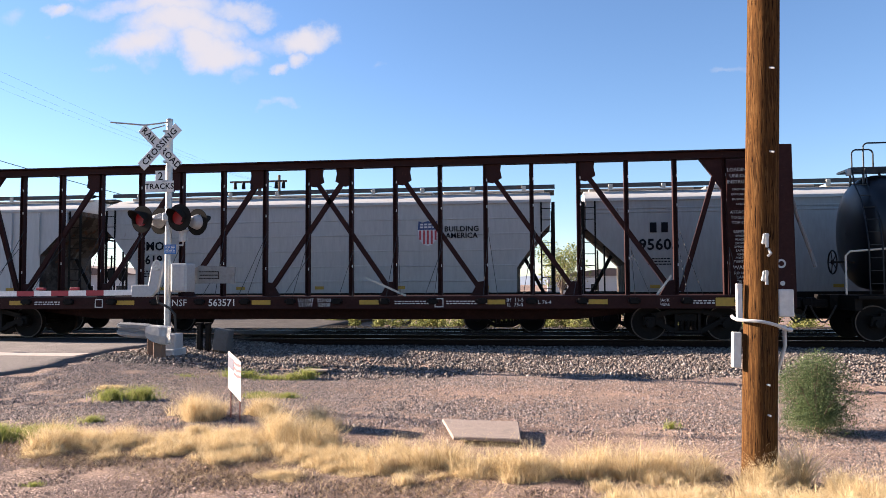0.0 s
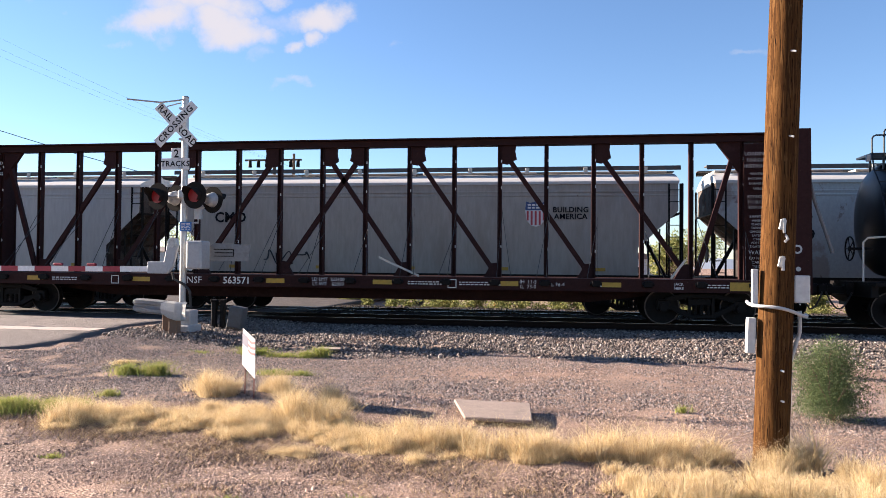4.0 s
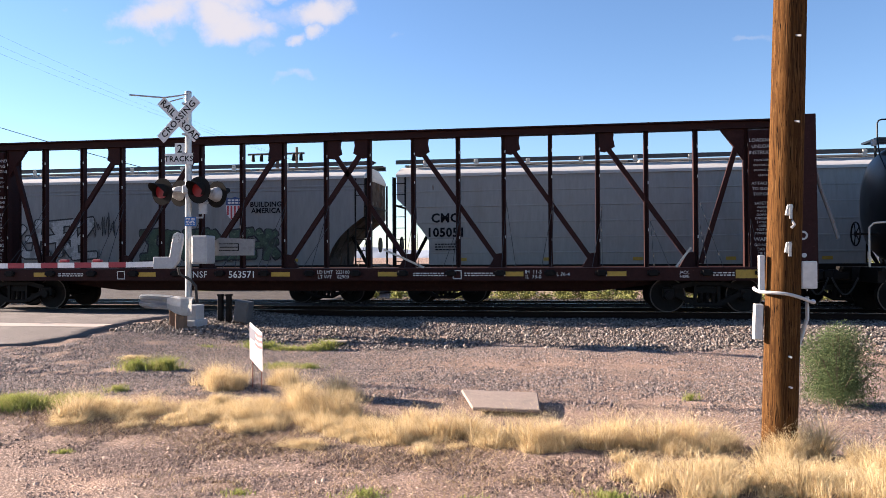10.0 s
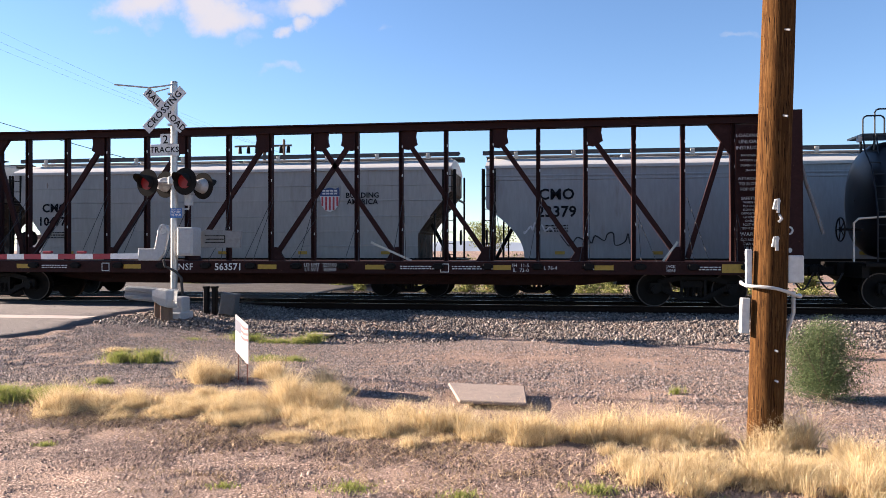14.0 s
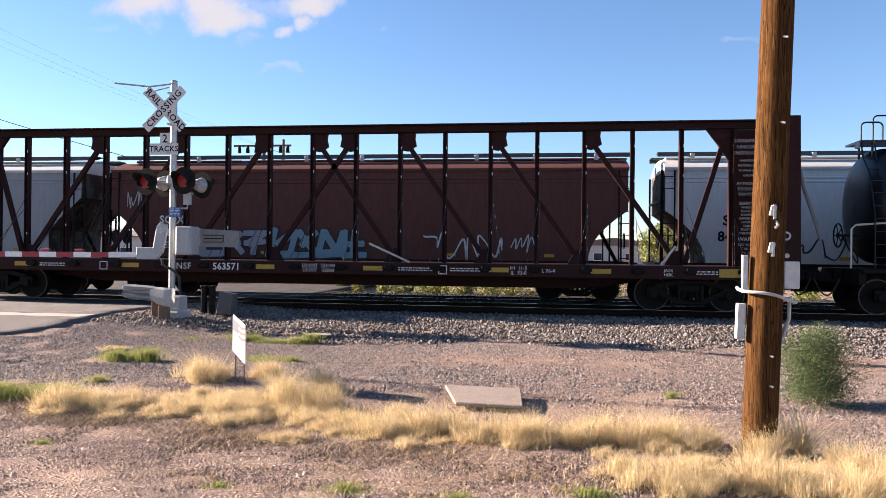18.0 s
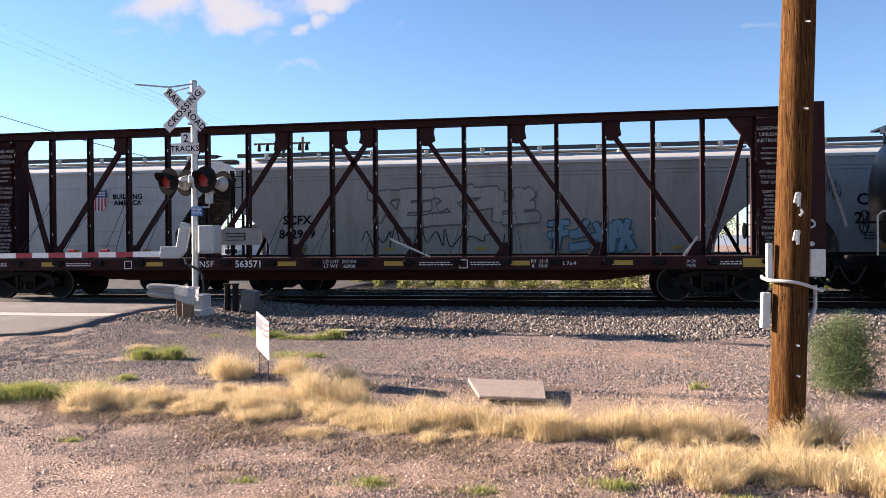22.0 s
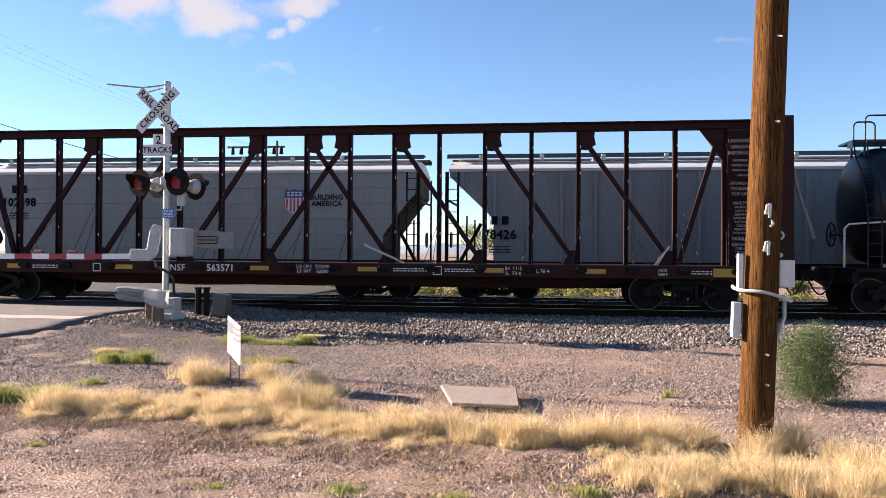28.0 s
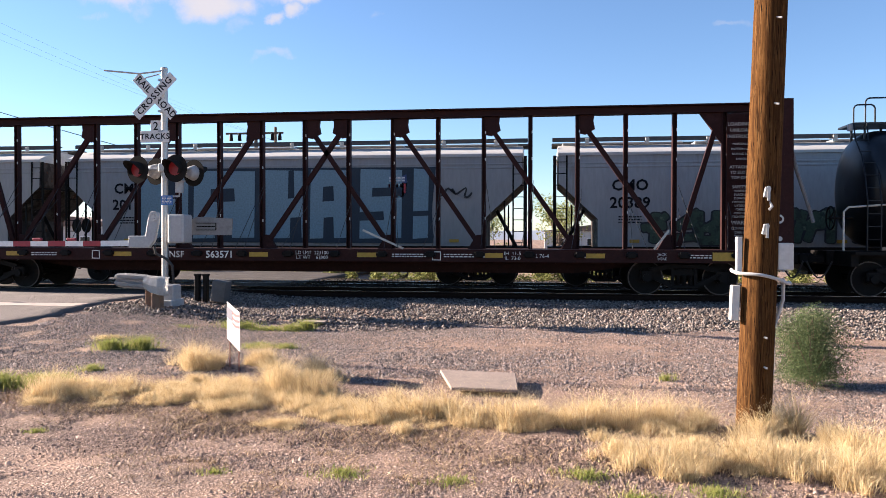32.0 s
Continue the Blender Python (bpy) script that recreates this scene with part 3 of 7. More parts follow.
def mesh_from(name, verts, faces, mat):
    me = bpy.data.meshes.new(name)
    verts, faces = np.asarray(verts, np.float32), np.asarray(faces, np.int32)
    n, k = faces.shape
    me.vertices.add(len(verts))
    me.vertices.foreach_set("co", verts.ravel())
    me.loops.add(n * k)
    me.loops.foreach_set("vertex_index", faces.ravel())
    me.polygons.add(n)
    me.polygons.foreach_set("loop_start", np.arange(0, n * k, k, dtype=np.int32))
    me.polygons.foreach_set("loop_total", np.full(n, k, np.int32))
    me.materials.append(mat)
    me.update(calc_edges=True)
    return me


def grit(name, xyz, size, mat, rng):
    """Very many small low stones as one mesh: uneven four-sided pyramids, sunk in the ground."""
    base = np.array([(1, 0, -0.4), (0, 1, -0.4), (-1, 0, -0.4), (0, -1, -0.4), (0, 0, 0.75)], float)
    tri = np.array([(0, 1, 4), (1, 2, 4), (2, 3, 4), (3, 0, 4)])
    n = len(xyz)
    shape = base[None] * (1 + rng.uniform(-0.3, 0.3, (n, 5, 3)))
    shape[:, 4, :2] += rng.uniform(-0.45, 0.45, (n, 2))
    shape *= rng.uniform(0.6, 1.25, (n, 1, 3)) * size[:, None, None]
    a = rng.uniform(0, 6.283, n)
    ca, sa = np.cos(a)[:, None], np.sin(a)[:, None]
    x, y, z = shape[..., 0], shape[..., 1], shape[..., 2]
    verts = np.stack([x * ca - y * sa, x * sa + y * ca, z], -1) + xyz[:, None]
    faces = tri[None] + 5 * np.arange(n)[:, None, None]
    return mesh_from(name, verts.reshape(-1, 3), faces.reshape(-1, 3), mat)


def stones(name, xyz, size, mat, rng):
    """Many angular stones as one mesh: squashed, jittered octahedra with cut tips."""
    base = np.array([(1, 0, 0), (0, 1, 0), (-1, 0, 0), (0, -1, 0), (0.3, 0.2, 0.8), (-0.3, -0.25, 0.75), (0, 0, -0.7)], float)
    tri = np.array([(0, 1, 4), (1, 2, 4), (2, 5, 4), (2, 3, 5), (3, 0, 5), (0, 4, 5), (1, 0, 6), (2, 1, 6), (3, 2, 6), (0, 3, 6)])
    n = len(xyz)
    shape = base[None] * (1 + rng.uniform(-0.35, 0.35, (n, 7, 3)))
    shape *= rng.uniform(0.55, 1.2, (n, 1, 3)) * size[:, None, None]
    a = rng.uniform(0, 6.283, n)
    t = rng.uniform(-0.7, 0.7, n)
    ca, sa, ct, st = np.cos(a)[:, None], np.sin(a)[:, None], np.cos(t)[:, None], np.sin(t)[:, None]
    x, y, z = shape[..., 0], shape[..., 1], shape[..., 2]
    y, z = y * ct - z * st, y * st + z * ct
    x, y = x * ca - y * sa, x * sa + y * ca
    verts = np.stack([x, y, z], -1) + xyz[:, None]
    faces = tri[None] + 7 * np.arange(n)[:, None, None]
    return mesh_from(name, verts.reshape(-1, 3), faces.reshape(-1, 3), mat)


def blades(name, base, height, lean, width, mat, rng, curl=0.5):
    """Many thin grass blades as one mesh: a bent, tapered strip each."""
    n = len(base)
    a = rng.uniform(0, 6.283, n)
    out = np.stack([np.cos(a), np.sin(a), np.zeros(n)], -1)
    # blades turn their flat side at random to the bend
    twist = rng.uniform(0, 6.283, n)
    side = np.stack([np.cos(twist), np.sin(twist), np.zeros(n)], -1) * width[:, None] / 2
    up = np.array([0, 0, 1.0])
    mid = base + out * (lean * height * 0.35)[:, None] + up * (height * 0.55)[:, None]
    tip = base + out * (lean * height * (0.7 + curl * rng.uniform(0, 1, n)))[:, None] + up * (height * rng.uniform(0.75, 1.05, n))[:, None]
    verts = np.stack([base - side, base + side, mid - side * 0.8, mid + side * 0.8, tip], 1)
    tri = np.array([(0, 1, 3), (0, 3, 2), (2, 3, 4)])
    faces = tri[None] + 5 * np.arange(n)[:, None, None]
    return mesh_from(name, verts.reshape(-1, 3), faces.reshape(-1, 3), mat)


RAIL_Z, FAR_Z = -0.06, -0.20
Y1, Y2 = 19.42, 24.75                    # centre lines of the two tracks


def ground_z(x, y):
    """Height of the ground: gravel yard in front, a ballast shoulder, the track bed, and a rise to the road crossing."""
    x, y = np.asarray(x, float), np.asarray(y, float)
    def ramp(v, a, b):
        t = np.clip((v - a) / (b - a), 0, 1)
        return t * t * (3 - 2 * t)
    near = -0.37 + 0.05 * np.sin(x * 0.7 + 1) * np.sin(y * 0.9) * ramp(y, 3, 6) + 0.03 * ramp(-y, -7, -4)
    shoulder = ramp(y, 13.2, 16.9) * 0.15
    z = near + shoulder
    bed = ramp(y, 16.6, 17.3)
    z = z * (1 - bed) + bed * (-0.25)
    road = ramp(-x, 1.2, 4.6) * ramp(y, 9.4, 13.4)
    z = z * (1 - road) + road * (-0.075 - 0.145 * ramp(y, 20.4, 22.4))
    dip = ramp(y, 26.8, 29.5)
    return z - dip * 0.35 * (1 - ramp(-x, 1.2, 5.5)) + 0.25 * dip * ramp(y, 60, 300)

# ---- ground, road, tracks ----
rng = np.random.default_rng(7)


def ground():
    xs = np.concatenate([[-900, -300, -120, -60, -35, -24], np.arange(-18, 20.01, 0.25), [26, 40, 70, 130, 300, 900]])
    ys = np.concatenate([[-400, -100, -30, -10, -3], np.arange(0, 34.01, 0.25), [38, 45, 60, 90, 150, 300, 700, 1500]])
    gx, gy = np.meshgrid(xs, ys)
    gz = ground_z(gx, gy)
    inner = (np.abs(gx) < 18) & (gy > 2) & (gy < 16.5)
    gz = gz + np.where(inner, rng.normal(0, 0.008, gz.shape), 0)
    verts = np.stack([gx, gy, gz], -1).reshape(-1, 3)
    w = len(xs)
    i = np.arange(len(ys) - 1)[:, None] * w + np.arange(w - 1)[None]
    faces = np.stack([i, i + 1, i + w + 1, i + w], -1).reshape(-1, 4)
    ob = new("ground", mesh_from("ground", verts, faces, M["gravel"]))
    for p in ob.data.polygons:
        p.use_smooth = True
    tagged(ob, "pinkish grey gravel and dirt yard beside the tracks", "ground", kind="structure")


def road_edge(y):
    """Where the asphalt ends on the east, with a rounded near corner."""
    pts = [(11.30, -6.4), (11.36, -5.4), (11.5, -4.75), (11.75, -4.35), (12.1, -4.18), (12.8, -4.25), (13.6, -4.40), (15.0, -4.62), (16.5, -4.4), (16.7, -3.95), (22.4, -3.95), (22.6, -3.5), (60, -3.5)]
    return float(np.interp(y, [p[0] for p in pts], [p[1] for p in pts]))


def road():
    """The asphalt approach and crossing, with a ragged edge on the gravel."""
    r = random.Random(3)
    ys = [11.30 + 0.03 * k for k in range(8)] + [11.56 + 0.16 * k for k in range(32)] + [16.75 + 0.45 * k for k in range(60)]
    cols = [0, 0.05, 0.5, 1.2, 2.5, 5, 9, 14, 22, 40]
    verts, faces = [], []
    for j, y in enumerate(ys):
        x = road_edge(y) + (r.uniform(-0.05, 0.05) + 0.05 * math.sin(j * 1.1) if y < 16.5 else 0)
        for k, c in enumerate(cols):
            zz = float(ground_z(x - c, y)) + (0.035 if k and j else -0.04)
            if y > 16.6:
                zz = RAIL_Z - 0.012 - 0.14 * min(1, max(0, (y - 20.4) / 2)) + (0 if k else -0.08)
            verts.append((x - c, y + (r.uniform(-0.03, 0.03) if j == 0 else 0), zz))
    w = len(cols)
    for j in range(len(ys) - 1):
        for k in range(w - 1):
            faces.append((j * w + k, j * w + k + 1, (j + 1) * w + k + 1, (j + 1) * w + k))
    me = mesh_from("road", verts, faces, M["asphalt"])
    me.flip_normals()
    me.materials.append(M["shadeasphalt"])
    # asphalt from the tracks on is darker, with the trains' shade in its colour
    for q in me.polygons:
        if q.center.y > 17.0:
            q.material_index = 1
    tagged(new("road", me), "worn grey asphalt road leading over the level crossing", "road", kind="structure")
    bm = new_bm()
    n, x0, x1 = 40, -24.0, -4.62
    rows = []
    for k in range(n + 1):
        x = x0 + (x1 - x0) * k / n
        rows.append([bm.verts.new((x, y + r.uniform(-0.012, 0.012), float(ground_z(x, y)) + 0.040)) for y in (13.30, 13.95)])
    for p, q in zip(rows, rows[1:]):
        bm.faces.new((p[0], q[0], q[1], p[1]))
    solo("stop_line", bm, M["roadpaint"], "worn white stop line painted across the asphalt", "road marking", kind="structure")


def track(y0, top, x0, x1, name):
    for k, s in enumerate((-1, 1)):
        y = y0 + s * 0.755
        bm = new_bm()
        profile_x(bm, [(-0.07, top - 0.172), (0.07, top - 0.172), (0.07, top - 0.160), (0.01, top - 0.145), (0.01, top - 0.048), (0.035, top - 0.038), (0.035, top - 0.003),
                       (-0.035, top - 0.003), (-0.035, top - 0.038), (-0.01, top - 0.048), (-0.01, top - 0.145), (-0.07, top - 0.160)], x0, x1, y)
        ob = solo(name + "_rail", bm, M["rail"], "rusty steel rail with a polished running surface", "rail", kind="structure")
        bm = new_bm()
        box(bm, ((x0 + x1) / 2, y, top), (x1 - x0, 0.05, 0.006))
        part("running_surface", bm, M["railtop"], ob, "shiny worn steel strip")


def tie_row(y0, top, x0, x1):
    bm = new_bm()
    box(bm, (0, 0, 0), (0.23, 2.6, 0.16), bevel=0.012)
    me = mesh_of(bm, "tie", M["tie"])
    holder = thing("tie_bed", Matrix(), "row of dark creosoted timber sleepers under the rails", "sleepers")
    holder["kind"] = "structure"
    r = random.Random(int(y0))
    x = x0
    while x < x1:
        if not (-9.6 < x < -3.95):
            part("tie", me, None, holder, at=pose(x + r.uniform(-0.03, 0.03), y0 + r.uniform(-0.05, 0.05), top - 0.26, 0, 0, r.uniform(-1.5, 1.5)))
        x += 0.53


def crossing_panels():
    """Timber panels between the rails where the road crosses."""
    for y0, top in ((Y1, RAIL_Z), (Y2, FAR_Z)):
        holder = thing("crossing_panel_row", Matrix(), "dark rubber and timber crossing panels between the rails", "crossing panels")
        holder["kind"] = "structure"
        for k in range(4):
            for dy in (-1.22, -0.36, 0.36, 1.22):
                bm = new_bm()
                box(bm, (-14.4 + k * 2.95, y0 + dy, top - 0.06), (2.92, 0.66 if abs(dy) < 1 else 0.78, 0.1), bevel=0.01)
                part("panel", bm, M["tie"], holder)


ground()
road()
for y0, top, nm in ((Y1, RAIL_Z, "near"), (Y2, FAR_Z, "far")):
    track(y0, top, -70, 60, nm)
tie_row(Y1, RAIL_Z, -12.5, 14.5)


def ballast():
    n = 54000
    x = rng.uniform(-5.0, 14.5, n)
    y = 12.9 + 5.6 * rng.uniform(0, 1, n) ** 0.85
    keep = rng.uniform(0, 1, n) < np.clip((y - 13.1 + 0.35 * np.sin(x * 1.3) + 0.2 * np.sin(x * 3.1)) / 0.7, 0, 1)
    keep &= (x > -4.3) | (y > 99)
    keep &= ~((np.abs(x + 3.54) < 0.4) & (np.abs(y - 15.0) < 0.4))
    x, y = x[keep], y[keep]
    z = ground_z(x, y) + rng.uniform(-0.015, 0.03, len(x))
    size = rng.uniform(0.018, 0.042, len(x))
    tagged(new("ballast", stones("ballast", np.stack([x, y, z], -1), size, M["stone"], rng)), "grey brown crushed stone ballast shoulder along the track", "ballast", kind="stuff")
    # near-black stones and a dark sheet that paint in the shade under the trains
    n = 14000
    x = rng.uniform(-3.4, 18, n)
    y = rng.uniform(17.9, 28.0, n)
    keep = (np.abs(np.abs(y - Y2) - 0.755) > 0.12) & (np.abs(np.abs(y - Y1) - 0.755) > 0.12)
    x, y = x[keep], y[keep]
    tagged(new("ballast", stones("ballast", np.stack([x, y, ground_z(x, y) + 0.02], -1), rng.uniform(0.025, 0.05, len(x)), M["shadestone"], rng)), "ballast between the rails and tracks, darkened for the shade of the trains", "ballast", kind="stuff")
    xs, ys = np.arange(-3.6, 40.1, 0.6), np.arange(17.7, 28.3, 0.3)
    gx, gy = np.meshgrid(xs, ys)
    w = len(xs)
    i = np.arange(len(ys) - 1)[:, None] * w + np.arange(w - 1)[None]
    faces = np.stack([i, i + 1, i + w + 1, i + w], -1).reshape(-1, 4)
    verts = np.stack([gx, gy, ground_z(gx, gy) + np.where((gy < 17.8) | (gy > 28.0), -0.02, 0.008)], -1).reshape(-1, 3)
    tagged(new("track_bed", mesh_from("track_bed", verts, faces, M["bed"])), "track bed with the shade under the trains put into its dark colour", "track bed", kind="structure")


def pebbles():
    n = 260000
    x = rng.uniform(-7.5, 13.0, n)
    y = 2.4 + 11.6 * rng.uniform(0, 1, n) ** 1.05
    keep = np.abs(x - 4.5 + 0.145 * y) < 0.63 * y + 0.7
    dense = 0.62 + 0.4 * np.sin(x * 0.9 + y * 1.7) * np.sin(y * 1.1) + 0.25 * np.clip((y - 6) / 3, -1, 1) - 0.22 * np.clip((x - 3.5) / 3, 0, 1) * np.clip((y - 8.5) / 2, 0, 1)
    for cx, cy, w in ((2.2, 4.3, 1.1), (5.0, 11.0, 1.6), (8.5, 11.2, 1.2), (-1.0, 5.0, 1.2)):
        dense -= 0.4 * np.exp(-((x - cx) / w / 1.8) ** 2 - ((y - cy) / w * 1.6) ** 2)
    keep &= rng.uniform(0, 1, n) < dense
    keep &= ~((x < -4.1) & (y > 11.4))
    x, y = x[keep], y[keep]
    big = rng.uniform(0, 1, len(x))
    size = rng.uniform(0.005, 0.013, len(x)) * (1 + (big > 0.93) * 0.9) * (0.85 + 0.03 * y)
    z = ground_z(x, y) + size * 0.2
    tagged(new("gravel_pebbles", grit("gravel_pebbles", np.stack([x, y, z], -1), size, M["pebble"], rng)), "loose pinkish grey pebbles strewn over the yard", "gravel", kind="stuff")
    n = 130000
    x = rng.uniform(-5.0, 9.0, n)
    y = rng.uniform(8.0, 14.0, n)
    lane = np.exp(-((y - 11.6 + 0.05 * x) / 0.9) ** 2) * np.clip((x - 1.0) / 2.0, 0, 1)
    keep = rng.uniform(0, 1, n) < np.clip(0.95 - 0.09 * np.clip(x, 0, 9), 0.15, 1) * (1 - 0.85 * lane) * np.clip((y - 7.6 - 0.1 * x) / 1.2, 0, 1)
    keep &= ~((x < -4.1) & (y > 11.4)) & ~((np.abs(x - 3.87) < 0.52) & (np.abs(y - 8.1) < 0.52))
    x, y = x[keep], y[keep]
    size = rng.uniform(0.011, 0.025, len(x))
    tagged(new("gravel_pebbles", grit("gravel_pebbles", np.stack([x, y, ground_z(x, y) + size * 0.2], -1), size, M["darkpebble"], rng)), "darker grey gravel spread between road and track", "gravel", kind="stuff")
    # the near ground: fine sharp gravel everywhere
    n = 150000
    y = 3.3 + 4.2 * rng.uniform(0, 1, n) ** 1.1
    x = 4.5 - 0.145 * y + (0.64 * y + 0.3) * rng.uniform(-1, 1, n)
    keep = rng.uniform(0, 1, n) < 0.55 + 0.45 * np.sin(x * 1.7 + 2 * np.sin(y * 1.3)) * np.sin(y * 2.3 + x * 0.6)
    x, y = x[keep], y[keep]
    size = rng.uniform(0.0045, 0.010, len(x)) * (1 + 0.9 * (rng.uniform(0, 1, len(x)) > 0.95))
    tagged(new("gravel_pebbles", grit("gravel_pebbles", np.stack([x, y, ground_z(x, y) + size * 0.25], -1), size, M["pebble"], rng)), "fine sharp pinkish gravel near the path", "gravel", kind="stuff")
    # dark clods and litter in front of the grass
    n = 24000
    x = rng.uniform(-1.0, 7.0, n)
    y = 6.55 - 0.17 * (x + 0.3) + rng.normal(-0.25, 0.38, n)
    keep = rng.uniform(0, 1, n) < np.clip(0.35 + 0.75 * np.sin(x * 2.9 + 1.5 * y) * np.sin(x * 1.1 - 3.1 * y), 0, 1)
    x, y = x[keep], y[keep]
    size = rng.uniform(0.006, 0.018, len(x))
    tagged(new("dirt_clods", grit("dirt_clods", np.stack([x, y, ground_z(x, y) + size * 0.3], -1), size, M["clod"], rng)), "dark brown dirt clods and plant litter", "dirt", kind="stuff")
    # coarse pale stones beside the pole and the bush
    n = 44000
    x, y = rng.uniform(5.6, 13.0, n), rng.uniform(6.0, 12.5, n)
    keep = rng.uniform(0, 1, n) < np.clip((x - 6.0 - 0.25 * np.sin(y * 2.2)) / 0.9, 0, 1) * np.clip((13.4 - y - 0.3 * x * 0.5) / 2, 0.25, 1)
    x, y = x[keep], y[keep]
    size = rng.uniform(0.008, 0.019, len(x))
    tagged(new("coarse_stones", grit("coarse_stones", np.stack([x, y, ground_z(x, y) + size * 0.3], -1), size, M["darkpebble"], rng)), "coarse pale stones around the pole and bush", "gravel", kind="stuff")


ballast()
pebbles()

# ---- the standing centre-beam flat car ----
CX = -1.185                              # middle of the car


def wheelset_mesh(r=0.42):
    """A wheel: tread, flange and hub, axis along y, the flange on the +y side."""
    bm = new_bm()
    rod(bm, (0, -0.065, 0), (0, 0.065, 0), r, seg=40)
    rod(bm, (0, 0.065, 0), (0, 0.092, 0), r + 0.026, r + 0.014, seg=40)
    rod(bm, (0, -0.078, 0), (0, -0.065, 0), r - 0.05, r - 0.07, seg=40)
    rod(bm, (0, -0.15, 0), (0, -0.07, 0), 0.13, seg=20)
    return mesh_of(bm, "wheel", M["truck"], True)


def wheel_ring_mesh(r=0.42):
    bm = new_bm()
    seg = 48
    rings = []
    for rad, y in ((r + 0.002, -0.05), (r + 0.002, -0.069), (r - 0.022, -0.069), (r - 0.026, -0.06)):
        rings.append([bm.verts.new((rad * math.cos(a * math.tau / seg), y, rad * math.sin(a * math.tau / seg))) for a in range(seg)])
    for a, b in zip(rings, rings[1:]):
        for k in range(seg):
            bm.faces.new((a[k], a[(k + 1) % seg], b[(k + 1) % seg], b[k]))
    bmesh.ops.recalc_face_normals(bm, faces=bm.faces)
    return mesh_of(bm, "tread_rim", M["wheelrim"], True)


def side_frame_mesh():
    """Cast three-piece truck side frame in the x-z plane, 1.78 m wheelbase, with the spring window."""
    bm = new_bm()
    for s in (-1, 1):
        beam(bm, (s * 0.30, 0, 0.30), (s * 0.82, 0, 0.18), 0.14, 0.12)
        beam(bm, (s * 0.28, 0, -0.20), (s * 0.86, 0, 0.10), 0.13, 0.12)
        box(bm, (s * 0.89, 0, 0.06), (0.30, 0.17, 0.26), bevel=0.03)
        rod(bm, (s * 0.89, -0.16, 0.0), (s * 0.89, -0.07, 0.0), 0.10, seg=16)
        box(bm, (s * 0.27, 0, 0.05), (0.07, 0.14, 0.5))
    box(bm, (0, 0, 0.29), (0.7, 0.16, 0.12), bevel=0.02)
    box(bm, (0, 0, -0.21), (0.66, 0.15, 0.10), bevel=0.02)
    box(bm, (0, 0.02, 0.13), (0.46, 0.10, 0.14))
    return mesh_of(bm, "side_frame", M["truck"])


def spring_mesh():
    bm = new_bm()
    for k in range(9):
        bmesh.ops.create_cone(bm, cap_ends=True, segments=10, radius1=0.062, radius2=0.062, depth=0.014, matrix=pose(0, 0, -0.13 + k * 0.026, 8))
    rod(bm, (0, 0, -0.15), (0, 0, 0.09), 0.035, seg=8)
    return mesh_of(bm, "spring", M["truck"])


WHEEL, RIM, FRAME, SPRING = wheelset_mesh(), wheel_ring_mesh(), side_frame_mesh(), spring_mesh()


def truck(parent, x, rail, far_side=True):
    """Two axles, two side frames and a bolster under a car whose space has y = 0 on the centre line."""
    bm = new_bm()
    box(bm, (0, 0, 0.14), (0.36, 2.0, 0.26))
    for s in (-1, 1):
        rod(bm, (s * 0.89, -1.0, 0), (s * 0.89, 1.0, 0), 0.08)
    t = part("truck", bm, M["truck"], parent, "greasy dark freight car truck", at=pose(x, 0, rail + 0.42))
    for side in (-1, 1):
        part("side_frame", FRAME, None, t, at=pose(0, side * 1.0, 0, 0, 0, 0 if side < 0 else 180))
        for s in (-1, 1):
            part("wheel", WHEEL, None, t, at=pose(s * 0.89, side * 0.755, 0, 0, 0, 0 if side < 0 else 180))
            if side < 0:
                part("tread_rim", RIM, None, t, "worn bright wheel rim", at=pose(s * 0.89, -0.755, 0))
    for s in (-0.15, 0, 0.15):
        part("spring", SPRING, None, t, at=pose(s, -1.02, -0.02))
    return t


def coupler(parent, x, s, z=0.82):
    bm = new_bm()
    beam(bm, (x, 0, z), (x + s * 0.42, 0, z), 0.16, 0.16)
    box(bm, (x + s * 0.5, 0.05, z), (0.26, 0.26, 0.28), bevel=0.05)
    box(bm, (x + s * 0.6, -0.08, z), (0.16, 0.12, 0.26), bevel=0.03)
    part("coupler", bm, M["truck"], parent, "rusty knuckle coupler")
    bm = new_bm()
    pts = [(x + s * (0.05 + 0.08 * k), -0.35 + 0.02 * k, z - 0.05 - 0.42 * math.sin(math.pi * k / 7)) for k in range(8)]
    pipe(bm, pts, 0.022, 6)
    part("air_hose", bm, M["cable"], parent, "black rubber air hose")


